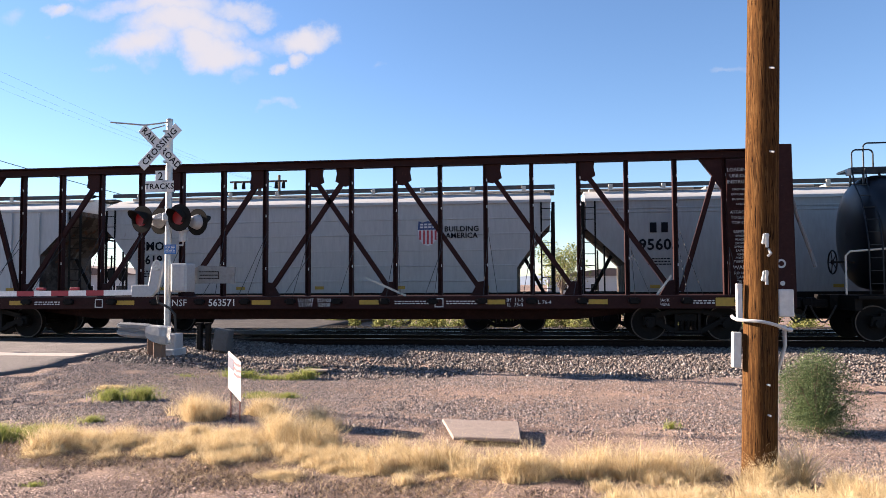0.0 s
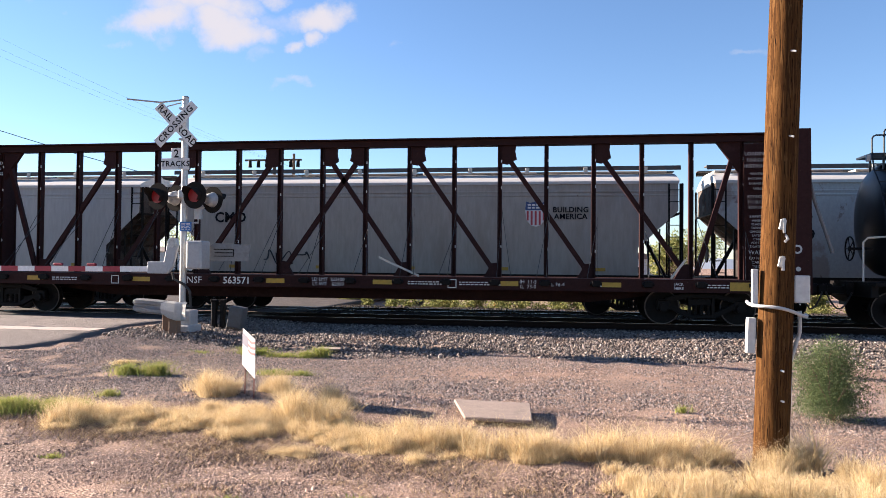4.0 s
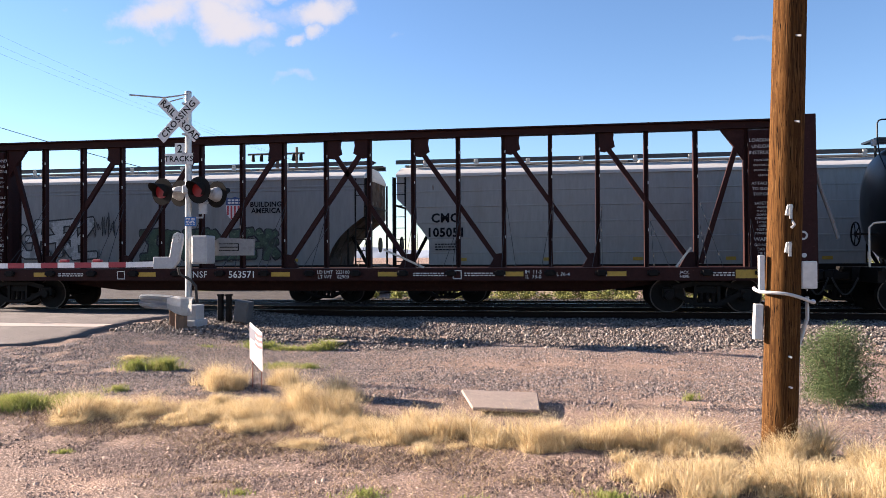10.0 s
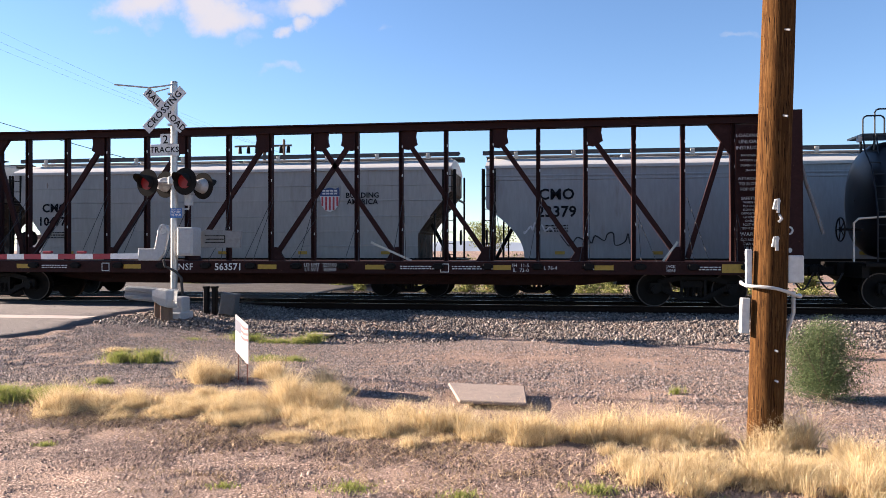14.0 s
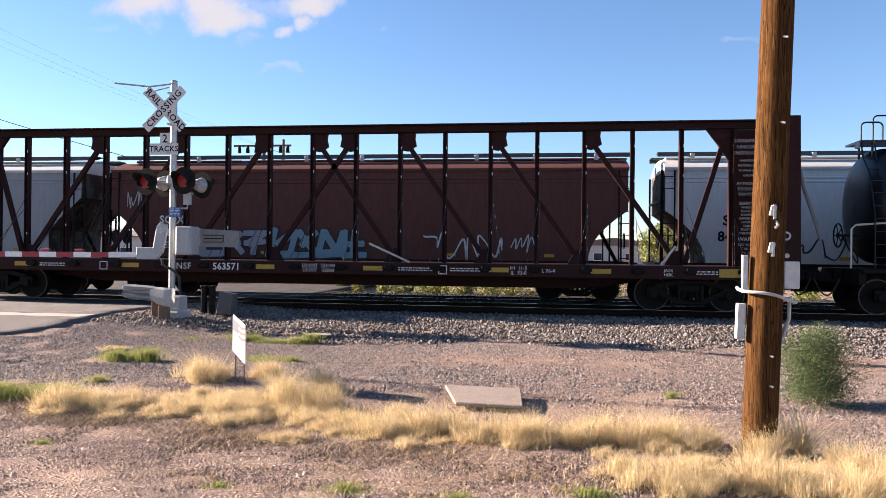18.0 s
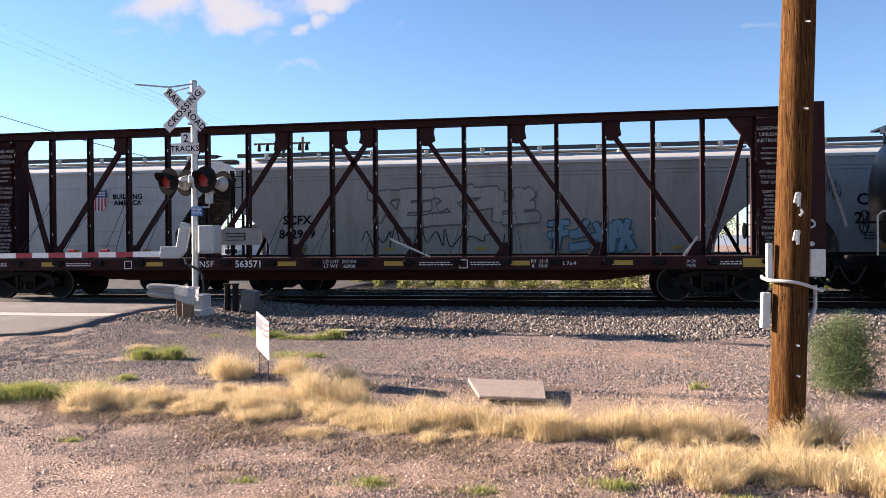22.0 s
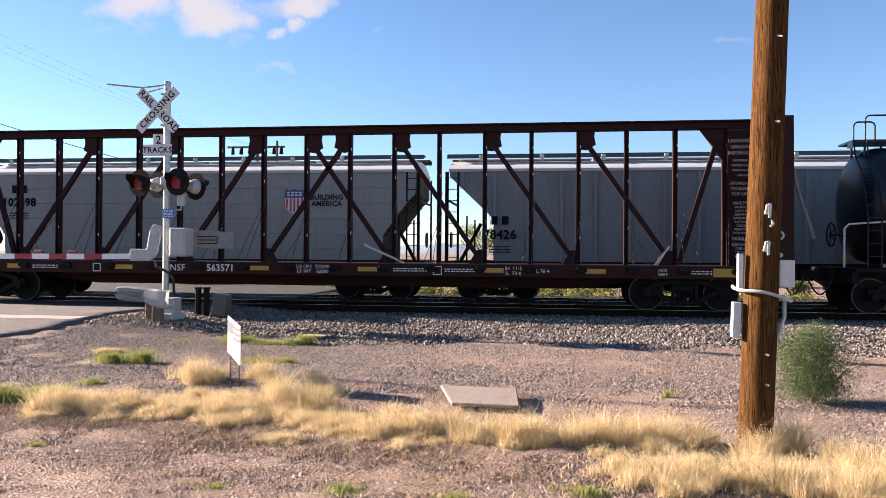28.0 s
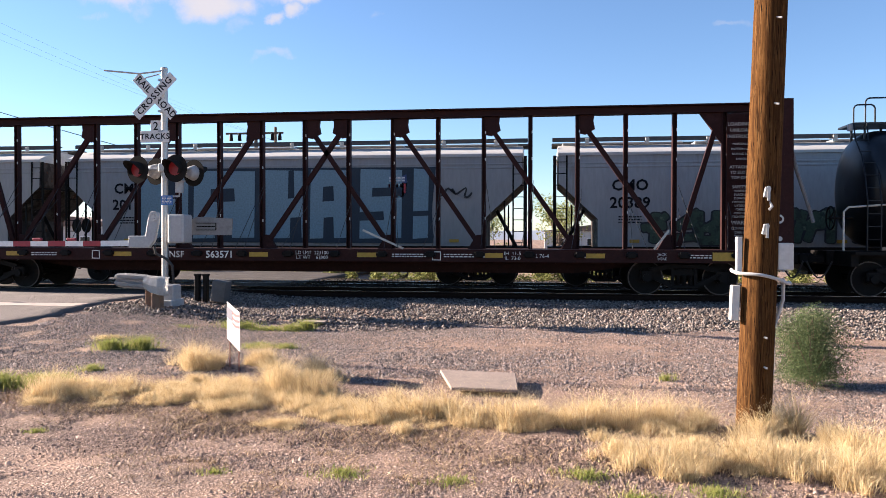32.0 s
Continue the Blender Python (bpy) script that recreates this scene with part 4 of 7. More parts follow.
def centerbeam():
    car = thing("centerbeam_flatcar", pose(CX, Y1, 0), "empty dark brown centre-beam lumber car standing on the track", "rail car")
    half, P, br = 11.63, 1.22, M["brown"]
    # deck and sills
    bm = new_bm()
    box(bm, (0, 0, 1.02), (2 * half - 0.1, 2.8, 0.035))
    part("deck", bm, br, car)
    for s in (-1, 1):
        bm = new_bm()
        profile_x(bm, [(s * q, z) for q, z in ((1.30, 0.735), (1.42, 0.735), (1.42, 1.040), (1.32, 1.040), (1.32, 1.025), (1.385, 1.025), (1.385, 0.752), (1.30, 0.752))], -half, half)
        part("side_sill", bm, br, car)
    bm = new_bm()
    pts = [(-half, 0.62), (-8.2, 0.62), (-6.6, 0.42), (6.6, 0.42), (8.2, 0.62), (half, 0.62), (half, 1.0), (-half, 1.0)]
    plate(bm, pts, 0.5, Matrix.Translation((0, -0.25, 0)))
    part("centre_sill", bm, br, car)
    for k in range(-9, 10):
        bm = new_bm()
        box(bm, (k * P, 0, 0.84), (0.09, 2.7, 0.2))
        part("cross_bearer", bm, br, car)
    # top chord
    bm = new_bm()
    profile_x(bm, [(-0.25, 4.722), (0.25, 4.722), (0.25, 4.69), (0.11, 4.69), (0.11, 4.55), (0.16, 4.55), (0.16, 4.52), (-0.16, 4.52), (-0.16, 4.55), (-0.11, 4.55), (-0.11, 4.69), (-0.25, 4.69)], -half + 0.02, half - 0.02)
    part("top_chord", bm, br, car)
    posts = [(-8.5 + k) * P for k in range(18)]
    for k, x in enumerate(posts):
        bm = new_bm()
        profile_z(bm, [(x - 0.056, -0.08), (x - 0.036, -0.08), (x - 0.036, -0.01), (x + 0.036, -0.01), (x + 0.036, -0.08), (x + 0.056, -0.08), (x + 0.056, 0.08), (x - 0.056, 0.08)], 1.04, 4.53)
        post = part("post", bm, br, car)
        r = random.Random(k)
        for z in (1.7 + r.uniform(0, 0.3), 3.2 + r.uniform(0, 0.3), 4.1):
            bm = new_bm()
            box(bm, (x + 0.044, -0.085, z), (0.022, 0.012, 0.07))
            part("cable_slot", bm, M["stencil"], post, "bright worn slot edge")
    # truss diagonals, two panels long, mirrored about the middle; the end ones are steep and lean the other way
    tops = [(posts[8], posts[10]), (posts[10], posts[12]), (posts[12], posts[14]), (posts[14], posts[16])]
    for xt, xb in tops:
        for s in (1, -1):
            bm = new_bm()
            a, b = (s * (xt + 0.12), 0, 4.32), (s * (xb - 0.10), 0, 1.12)
            beam(bm, a, b, 0.10, 0.125)
            d = part("diagonal", bm, br, car)
            bm = new_bm()
            plate(bm, [(s * (xt + 0.04), 4.53), (s * (xt + 0.42), 4.53), (s * (xt + 0.40), 4.36), (s * (xt + 0.44), 4.16), (s * (xt + 0.20), 4.02), (s * (xt + 0.04), 4.05)][::s], 0.12, Matrix.Translation((0, -0.06, 0)))
            part("gusset", bm, br, d)
            bm = new_bm()
            plate(bm, [(s * (xb - 0.42), 1.03), (s * (xb - 0.04), 1.03), (s * (xb - 0.04), 1.42), (s * (xb - 0.2), 1.40)][::s], 0.12, Matrix.Translation((0, -0.06, 0)))
            part("gusset", bm, br, d)
    for s in (1, -1):
        bm = new_bm()
        xt, xb = posts[17] - 0.22, posts[16] + 0.12
        beam(bm, (s * xt, 0, 4.10), (s * xb, 0, 1.12), 0.10, 0.12)
        d = part("diagonal", bm, br, car)
        bm = new_bm()
        plate(bm, [(s * (posts[17] - 0.62), 4.53), (s * (posts[17] - 0.05), 4.53), (s * (posts[17] - 0.05), 3.72), (s * (posts[17] - 0.20), 3.95)][::-s], 0.12, Matrix.Translation((0, -0.06, 0)))
        part("gusset", bm, br, d)
        # solid end panel of the beam, then the bulkhead across the car
        x17 = posts[17]
        bm = new_bm()
        box(bm, (s * (x17 + 0.42), 0, 2.75), (0.76, 0.30, 3.44))
        panel = part("end_panel", bm, br, car)
        r = random.Random(5)
        lines = ["LOADING AND", "UNLOADING", "INSTRUCTIONS"]
        for k, w in enumerate(lines):
            part("lettering", letters(w, 0.126, M["stencil"], 1.0), None, panel, at=pose(s * (x17 + 0.42) + 0.07, -0.158, 4.20 - k * 0.155))
        for k, w in enumerate(("MAINTAIN EQUAL", "PATTERN ON BOTH", "DURING LOADING", "UNLOADING")):
            part("lettering", letters(w, 0.076, M["stencil"]), None, panel, at=pose(s * (x17 + 0.42) + 0.07, -0.158, 3.70 - k * 0.125))
        for k, w in enumerate(("ATTACH CABLE", "TO SLOT NEAR", "TOP OF LOAD")):
            part("lettering", letters(w, 0.107, M["stencil"]), None, panel, at=pose(s * (x17 + 0.42) + 0.07, -0.158, 3.12 - k * 0.135))
        part("lettering", letters("SAFETY FIRST", 0.107, M["stencil"]), None, panel, at=pose(s * (x17 + 0.42) + 0.07, -0.158, 2.62))
        for k, w in enumerate(("WHEN CABLES", "PLACE END OF", "DOWN CHAIN", "OPPOSITE FLOOR", "LATERAL KEYS", "CABLE OVER", "POST HOOK, A", "TIGHTEN WINCH")):
            part("lettering", letters(w, 0.079, M["stencil"]), None, panel, at=pose(s * (x17 + 0.42) + 0.07, -0.158, 2.52 - k * 0.093))
        part("lettering", letters("WARNING", 0.140, M["stencil"]), None, panel, at=pose(s * (x17 + 0.42) + 0.07, -0.158, 1.72))
        for k, w in enumerate(("DO NOT MOVE", "CAR UNLESS", "TIE DOWNS", "SECURED IN", "KEYSLOTS")):
            part("lettering", letters(w, 0.093, M["stencil"]), None, panel, at=pose(s * (x17 + 0.42) + 0.07, -0.158, 1.58 - k * 0.105))
        outline = [(11.06, 1.04), (11.63, 1.04), (11.60, 4.60), (11.06, 4.60)]
        bm = new_bm()
        box(bm, (s * 11.10, 0, 2.81), (0.06, 2.70, 3.54))
        bulk = part("bulkhead", bm, br, car)
        for y in (-1.425, 1.375):
            bm = new_bm()
            plate(bm, [(s * x, z) for x, z in outline][::s], 0.05, Matrix.Translation((0, y, 0)))
            part("side_plate", bm, br, bulk)
        for z in (1.9, 2.8, 3.7, 4.575):
            bm = new_bm()
            box(bm, (s * 11.36, 0, z), (0.46, 2.74, 0.05))
            part("cross_rib", bm, br, bulk)
        bm = new_bm()
        rod(bm, (s * 11.30, -1.43, 1.78), (s * 11.30, -1.424, 1.78), 0.105, seg=28)
        part("emblem", bm, M["pvc"], bulk, "worn pale round emblem")
        bm = new_bm()
        rod(bm, (s * 11.30, -1.436, 1.78), (s * 11.30, -1.430, 1.78), 0.06, seg=24)
        part("emblem_centre", bm, br, bulk)
        bm = new_bm()
        rod(bm, (s * 11.32, -1.43, 1.32), (s * 11.32, -1.424, 1.32), 0.055, seg=18)
        part("disc_mark", bm, M["pvc"], bulk)
        bm = new_bm()
        pipe(bm, [(s * 11.62, -1.30, 3.35), (s * 11.72, -1.30, 2.9), (s * 12.0, -1.30, 2.05), (s * 12.10, -1.30, 1.7)], 0.045, 8)
        part("brace", bm, M["pvc_dark"], bulk, "worn grey end brace")
        coupler(car, s * half, s)
        truck(car, s * 9.225, RAIL_Z)
    # sill markings
    def mark(name, bm_or_me, mat, x, z, label=""):
        part(name, bm_or_me, mat, car, label, at=pose(x - CX, -1.4205, z))
    for x0, w in ((-9.63, 0.5), (-6.55, 0.5), (-2.83, 0.5), (0.0, 0.5), (3.22, 0.44), (5.66, 0.46), (8.62, 0.56), (-12.3, 0.56)):
        bm = new_bm()
        h = 0.115 if x0 < 8 else 0.20
        box(bm, (w / 2, 0, -h / 2), (w, 0.005, h))
        mark("reflector", bm, M["yellow"], x0, 1.0 - (0.045 if x0 < 8 else 0.01), "dirty yellow reflective patch")
    mark("lettering", letters("NSF", 0.24, M["stencil"], 1.05), None, -4.80, 0.885)
    mark("lettering", letters("563571", 0.25, M["stencil"], 1.0, offset=0.004), None, -3.63, 0.885)
    mark("lettering", letters("LD LMT  223100", 0.125, M["stencil"]), None, -1.17, 0.945)
    mark("lettering", letters("LT WT    62900", 0.125, M["stencil"]), None, -1.17, 0.825)
    mark("lettering", letters("IH  11-5", 0.125, M["stencil"]), None, 3.90, 0.945)
    mark("lettering", letters("IL  73-0", 0.125, M["stencil"]), None, 3.90, 0.825)
    mark("lettering", letters("L 76-4", 0.125, M["stencil"]), None, 4.62, 0.885)
    mark("lettering", letters("JACK", 0.093, M["stencil"]), None, 7.46, 0.93)
    mark("lettering", letters("HERE", 0.093, M["stencil"]), None, 7.46, 0.83)
    r = random.Random(8)
    for x, w, rows in ((0.9, 1.0, 2), (2.2, 1.15, 2), (8.1, 0.5, 2), (5.55, 0.3, 2), (-8.9, 0.75, 2), (-11.6, 0.9, 2)):
        bm = new_bm()
        bars(bm, 0, 0.085, w, 0.11, rows, r)
        mark("small_print", bm, M["stencil"], x, 0.86)
    for x in (-7.05, 2.02):
        bm = new_bm()
        for dx, dz, sx, sz in ((0, 0.1, 0.22, 0.02), (0, -0.1, 0.22, 0.02), (0.1, 0, 0.02, 0.2), (-0.1, 0, 0.02, 0.2)):
            box(bm, (dx, 0, dz), (sx, 0.005, sz))
        mark("stencil_box", bm, M["stencil"], x, 0.88)
    # winches on the sill and slack cables
    for k, x in enumerate(posts):
        r = random.Random(100 + k)
        bm = new_bm()
        box(bm, (x, -1.455, 0.92), (0.20, 0.09, 0.15), bevel=0.015)
        rod(bm, (x - 0.14, -1.455, 0.92), (x + 0.14, -1.455, 0.92), 0.045)
        w = part("winch", bm, M["truck"], car, "greasy dark load winch")
        for dx in (-0.06, 0.30 * r.choice((-1, 1))):
            bm = new_bm()
            top = r.uniform(2.1, 3.0)
            n = 5
            pts = [(x + 0.09 + dx * q / n, -0.09 - 1.29 * (q / n), top + (1.04 - top) * q / n) for q in range(n + 1)]
            pipe(bm, pts, 0.008, 5)
            part("cable", bm, M["cable"], w, "slack wire rope")
    for x, dx in ((1.15, 1.05), (7.3, -0.35)):
        bm = new_bm()
        beam(bm, (x - CX - dx, -1.2, 1.52), (x - CX, -1.25, 1.06), 0.03, 0.05)
        part("strap", bm, M["strap"], car, "pale loose tie-down strap")


centerbeam()


def tank_car():
    r, zc, L = 1.43, 2.55, 15.0
    x0 = 12.09
    car = thing("tank_car", pose(x0, Y1, 0), "glossy black tank car with platform standing on the track", "rail car")
    bm = new_bm()
    rings, seg = [], 48
    stations = [(-0.62, 0.0), (-0.60, 0.30), (-0.54, 0.58), (-0.42, 0.84), (-0.25, 0.95), (0.0, 1.0)]
    prof = [(x + 0.62, f) for x, f in stations] + [(L - 0.62 - x, f) for x, f in stations[::-1]]
    for x, f in prof:
        rings.append([bm.verts.new((x, max(f, 0.01) * r * math.cos(a * math.tau / seg), zc + max(f, 0.01) * r * math.sin(a * math.tau / seg))) for a in range(seg)])
    for a, b in zip(rings, rings[1:]):
        for k in range(seg):
            bm.faces.new((a[k], a[(k + 1) % seg], b[(k + 1) % seg], b[k]))
    bmesh.ops.recalc_face_normals(bm, faces=bm.faces)
    part("tank", bm, M["tankblack"], car, "", True)
    for x in (1.1, 1.75, 5.0, 10.0):
        bm = new_bm()
        for k in range(seg):
            a, b = k * math.tau / seg, (k + 1) * math.tau / seg
            beam(bm, (x, (r + 0.008) * math.cos(a), zc + (r + 0.008) * math.sin(a)), (x, (r + 0.008) * math.cos(b), zc + (r + 0.008) * math.sin(b)), 0.03, 0.05)
        part("tank_band", bm, M["tankblack"], car)
    bm = new_bm()
    box(bm, (L / 2 - 0.3, 0, 0.86), (L + 0.4, 0.5, 0.34))
    box(bm, (0.25, 0, 0.98), (1.1, 2.9, 0.08))
    box(bm, (-0.25, 0, 0.82), (0.16, 2.6, 0.3))
    part("stub_sill", bm, M["truck"], car)
    bm = new_bm()
    box(bm, (1.65, 0, 1.2), (0.5, 2.4, 0.5))
    part("saddle", bm, M["tankblack"], car)
    # platform on top near the end, with rails and a ladder
    bm = new_bm()
    box(bm, (1.05, 0, 4.12), (2.1, 0.95, 0.05))
    plat = part("platform", bm, M["tankblack"], car, "black steel top platform")
    for x in (0.3, 1.0, 1.7):
        for y in (-0.4, 0.4):
            bm = new_bm()
            rod(bm, (x, y, 3.5), (x, y, 4.1), 0.03, seg=6)
            part("bracket", bm, M["tankblack"], plat)
    for y, z1, xa, xb in ((-0.42, 4.58, 0.03, 0.52), (-0.42, 4.74, 0.30, 1.6)):
        bm = new_bm()
        pipe(bm, [(xa, y, 4.12), (xa, y, z1 - 0.09), (xa + 0.03, y, z1 - 0.03), (xa + 0.09, y, z1), (xb - 0.09, y, z1), (xb - 0.03, y, z1 - 0.03), (xb, y, z1 - 0.09), (xb, y, 4.12)], 0.02, 8)
        part("handrail", bm, M["tankblack"], plat)
    bm = new_bm()
    box(bm, (-0.06, -0.44, 4.02), (0.10, 0.10, 0.16), bevel=0.01)
    part("light_bracket", bm, M["alupaint"], plat, "small pale bracket")
    lad = new_bm()
    for x in (0.0, 0.30):
        pipe(lad, [(x, -0.50, 4.12), (x, -0.62, 3.7), (x, -0.98, 3.3), (x - 0.05, -1.30, 2.8), (x - 0.05, -1.46, 2.2), (x - 0.05, -1.46, 1.05)], 0.018, 6)
    lad = part("ladder", lad, M["tankblack"], car)
    for z, y in ((4.0, -0.53), (3.7, -0.62), (3.4, -0.89), (3.1, -1.11), (2.8, -1.30), (2.5, -1.38), (2.2, -1.46), (1.9, -1.46), (1.6, -1.46), (1.3, -1.46)):
        bm = new_bm()
        rod(bm, (-0.02, y, z), (0.28, y, z), 0.012, seg=6)
        part("rung", bm, M["tankblack"], lad)
    bm = new_bm()
    rod(bm, (-0.62, -0.75, 1.82), (-0.58, -0.75, 1.82), 0.06, seg=12)
    seg2 = 24
    for k in range(seg2):
        a, b = k * math.tau / seg2, (k + 1) * math.tau / seg2
        rod(bm, (-0.6, -0.75 + 0.28 * math.cos(a), 1.82 + 0.28 * math.sin(a)), (-0.6, -0.75 + 0.28 * math.cos(b), 1.82 + 0.28 * math.sin(b)), 0.018, seg=6)
    for k in range(5):
        a = k * math.tau / 5
        rod(bm, (-0.6, -0.75, 1.82), (-0.6, -0.75 + 0.28 * math.cos(a), 1.82 + 0.28 * math.sin(a)), 0.012, seg=6)
    rod(bm, (-0.58, -0.75, 1.82), (-0.1, -0.75, 1.82), 0.03, seg=8)
    part("hand_brake_wheel", bm, M["truck"], car)
    bm = new_bm()
    pipe(bm, [(-0.55, -1.42, 1.05), (-0.55, -1.42, 1.95), (-0.45, -1.42, 2.05), (0.55, -1.42, 2.12), (0.62, -1.42, 2.05), (0.62, -1.42, 1.05)], 0.024, 8)
    part("handrail", bm, M["strap"], car, "worn pale grab rail")
    coupler(car, -0.35, -1)
    truck(car, 1.15, RAIL_Z)
    truck(car, L - 1.6, RAIL_Z)


tank_car()

# ---- crossing signal, pole and small things of the yard ----
def crossing_signal():
    mx, my = -3.54, 15.0
    sig = thing("crossing_signal", pose(mx, my, 0), "silver railroad crossing signal mast with crossbuck, lamps and lowered gate", "crossing signal")
    bm = new_bm()
    rod(bm, (0, 0, 0.25), (0, 0, 5.0), 0.07, seg=24)
    bmesh.ops.create_uvsphere(bm, u_segments=20, v_segments=8, radius=0.075, matrix=Matrix.Translation((0, 0, 4.99)) @ Matrix.Diagonal((1, 1, 0.5, 1)))
    part("mast", bm, M["galv"], sig, "", True)
    bm = new_bm()
    box(bm, (0.06, 0.02, 0.12), (0.42, 0.36, 0.36), bevel=0.02)
    box(bm, (0, 0, -0.12), (0.6, 0.6, 0.2), bevel=0.02)
    part("base_casting", bm, M["alupaint"], sig)
    # crossbuck
    cx, cz = -0.14, 4.37
    for ang, words, dy in ((-45, ("RAIL", "ROAD"), -0.15), (45, ("CROSSING",), -0.165)):
        bm = new_bm()
        box(bm, (0, 0, 0), (1.22, 0.006, 0.228), bevel=0.002)
        b = part("crossbuck_board", bm, M["signwhite"], sig, "white reflective board with black letters", at=pose(cx, dy, cz, 0, -ang, 0))
        if len(words) == 2:
            for w, x in zip(words, (-0.36, 0.36)):
                part("lettering", letters(w, 0.20, M["black"], 1.05, offset=0.004), None, b, at=pose(x, -0.006, 0.0))
        else:
            part("lettering", letters(words[0], 0.20, M["black"], 1.12, offset=0.004), None, b, at=pose(0, -0.006, 0.0))
    for name, x, z, w, h, word, size in (("track_count_plate", -0.13, 3.72, 0.24, 0.26, "2", 0.25), ("tracks_plate", -0.15, 3.50, 0.66, 0.25, "TRACKS", 0.17)):
        bm = new_bm()
        box(bm, (0, 0, 0), (w, 0.006, h), bevel=0.002)
        b = part(name, bm, M["signwhite"], sig, "white plate with black letters", at=pose(x, -0.13 - (0.008 if name[0:7] == "tracks_" else 0), z))
        part("lettering", letters(word, size, M["black"], 1.1, offset=0.004), None, b, at=pose(0, -0.007, 0))
    bm = new_bm()
    for z in (4.72, 4.05, 3.62, 3.42):
        rod(bm, (0, 0, z - 0.025), (0, 0, z + 0.025), 0.085, seg=20)
        box(bm, (-0.02, -0.1, z), (0.1, 0.12, 0.04))
    part("clamp", bm, M["galv"], sig)
    # bell bracket arm at the top
    bm = new_bm()
    pipe(bm, [(0.02, -0.05, 4.94), (-0.2, -0.1, 4.90), (-0.5, -0.16, 4.86), (-1.22, -0.3, 4.92)], 0.018, 8)
    pipe(bm, [(-0.08, -0.06, 4.86), (-0.35, -0.12, 4.78), (-0.55, -0.15, 4.62)], 0.014, 8)
    part("wire_arm", bm, M["galv"], sig)
    # lamps: one pair to the road, one pair away from it
    bm = new_bm()
    rod(bm, (-0.55, 0, 2.80), (0.58, 0, 2.80), 0.035)
    box(bm, (0, 0, 2.84), (0.22, 0.2, 0.2), bevel=0.03)
    pipe(bm, [(-0.05, 0, 2.94), (0.02, -0.1, 3.02), (0.1, -0.05, 2.96)], 0.02, 6)
    part("lamp_arm", bm, M["galv"], sig)
    turned = ((-0.50, -0.22, 2.785, 15), (0.36, -0.22, 2.805, 10), (-0.32, 0.22, 2.78, 198), (0.56, 0.22, 2.74, 198))
    for n, (x, y, z, rz) in enumerate(turned):
        lamp = new_bm()
        rod(lamp, (0, -0.004, 0), (0, 0.006, 0), 0.295, seg=40)
        lamp = part("lamp_background", lamp, M["lampblack"], sig, "black round lamp background", at=pose(x, y, z, 0, 0, -rz))
        bm = new_bm()
        rod(bm, (0, 0.0, 0), (0, 0.16, 0), 0.17, 0.12, seg=28)
        rod(bm, (0, 0.16, 0), (0, 0.21, 0), 0.12, 0.05, seg=28)
        part("lamp_housing", bm, M["alupaint"], lamp, "silver rounded lamp housing", True)
        bm = new_bm()
        rod(bm, (0, -0.03, 0), (0, -0.005, 0), 0.15, seg=30)
        part("lens", bm, M["lit"], lamp, "red round lens")
        bm = new_bm()
        seg = 22
        for k in range(seg):
            a, b = math.radians(-40 + 260 * k / seg), math.radians(-40 + 260 * (k + 1) / seg)
            reach = lambda q: 0.12 + 0.22 * max(0.0, math.sin(q)) ** 0.7
            v = [bm.verts.new(p) for p in ((0.17 * math.cos(a), -0.01, 0.17 * math.sin(a)), (0.17 * math.cos(b), -0.01, 0.17 * math.sin(b)),
                                           (0.17 * math.cos(b), -reach(b), 0.17 * math.sin(b)), (0.17 * math.cos(a), -reach(a), 0.17 * math.sin(a)))]
            bm.faces.new(v)
        bmesh.ops.remove_doubles(bm, verts=bm.verts, dist=0.001)
        bmesh.ops.solidify(bm, geom=bm.faces, thickness=0.006)
        part("hood", bm, M["lampblack"], lamp, "black lamp hood")
    bm = new_bm()
    rod(bm, (0.33, 0.02, 2.52), (0.33, 0.02, 2.30), 0.09, seg=20)
    rod(bm, (0.33, 0.02, 2.56), (0.33, 0.02, 2.52), 0.13, 0.10, seg=20)
    pipe(bm, [(0.33, 0.02, 2.3), (0.33, 0.02, 2.22), (0.02, 0, 2.22)], 0.02, 6)
    part("bell", bm, M["alupaint"], sig, "small silver crossing bell", True)
    bm = new_bm()
    box(bm, (0, 0, 0), (0.27, 0.006, 0.21), bevel=0.002)
    note = part("notice", bm, M["blue"], sig, "small blue emergency notice", at=pose(0.09, -0.085, 2.13))
    bm = new_bm()
    bars(bm, -0.11, 0.085, 0.22, 0.16, 5, random.Random(2))
    part("small_print", bm, M["signwhite"], note, at=pose(0, -0.006, 0))
    # gate machine, counterweight arm, gate arm
    bm = new_bm()
    box(bm, (0.36, -0.02, 1.51), (0.36, 0.42, 0.62), bevel=0.025)
    mach = part("gate_machine", bm, M["alupaint"], sig)
    bm = new_bm()
    box(bm, (0.36, -0.235, 1.51), (0.30, 0.02, 0.54), bevel=0.012)
    part("machine_door", bm, M["alupaint"], mach)
    bm = new_bm()
    plate(bm, [(-0.62, 1.10), (-0.16, 1.10), (-0.03, 1.25), (0.07, 1.72), (0.05, 1.86), (-0.10, 1.88), (-0.17, 1.76), (-0.24, 1.36), (-0.62, 1.36)], 0.10, Matrix.Translation((0, -0.40, 0)))
    bmesh.ops.bevel(bm, geom=list(bm.edges), offset=0.015, segments=1, affect="EDGES")
    br = part("arm_bracket", bm, M["alupaint"], sig, "pale cast gate arm bracket")
    bm = new_bm()
    rod(bm, (-0.05, -0.415, 1.77), (-0.05, -0.39, 1.77), 0.105, 0.115, seg=28)
    part("hub", bm, M["galv"], br, "round bolted hub")
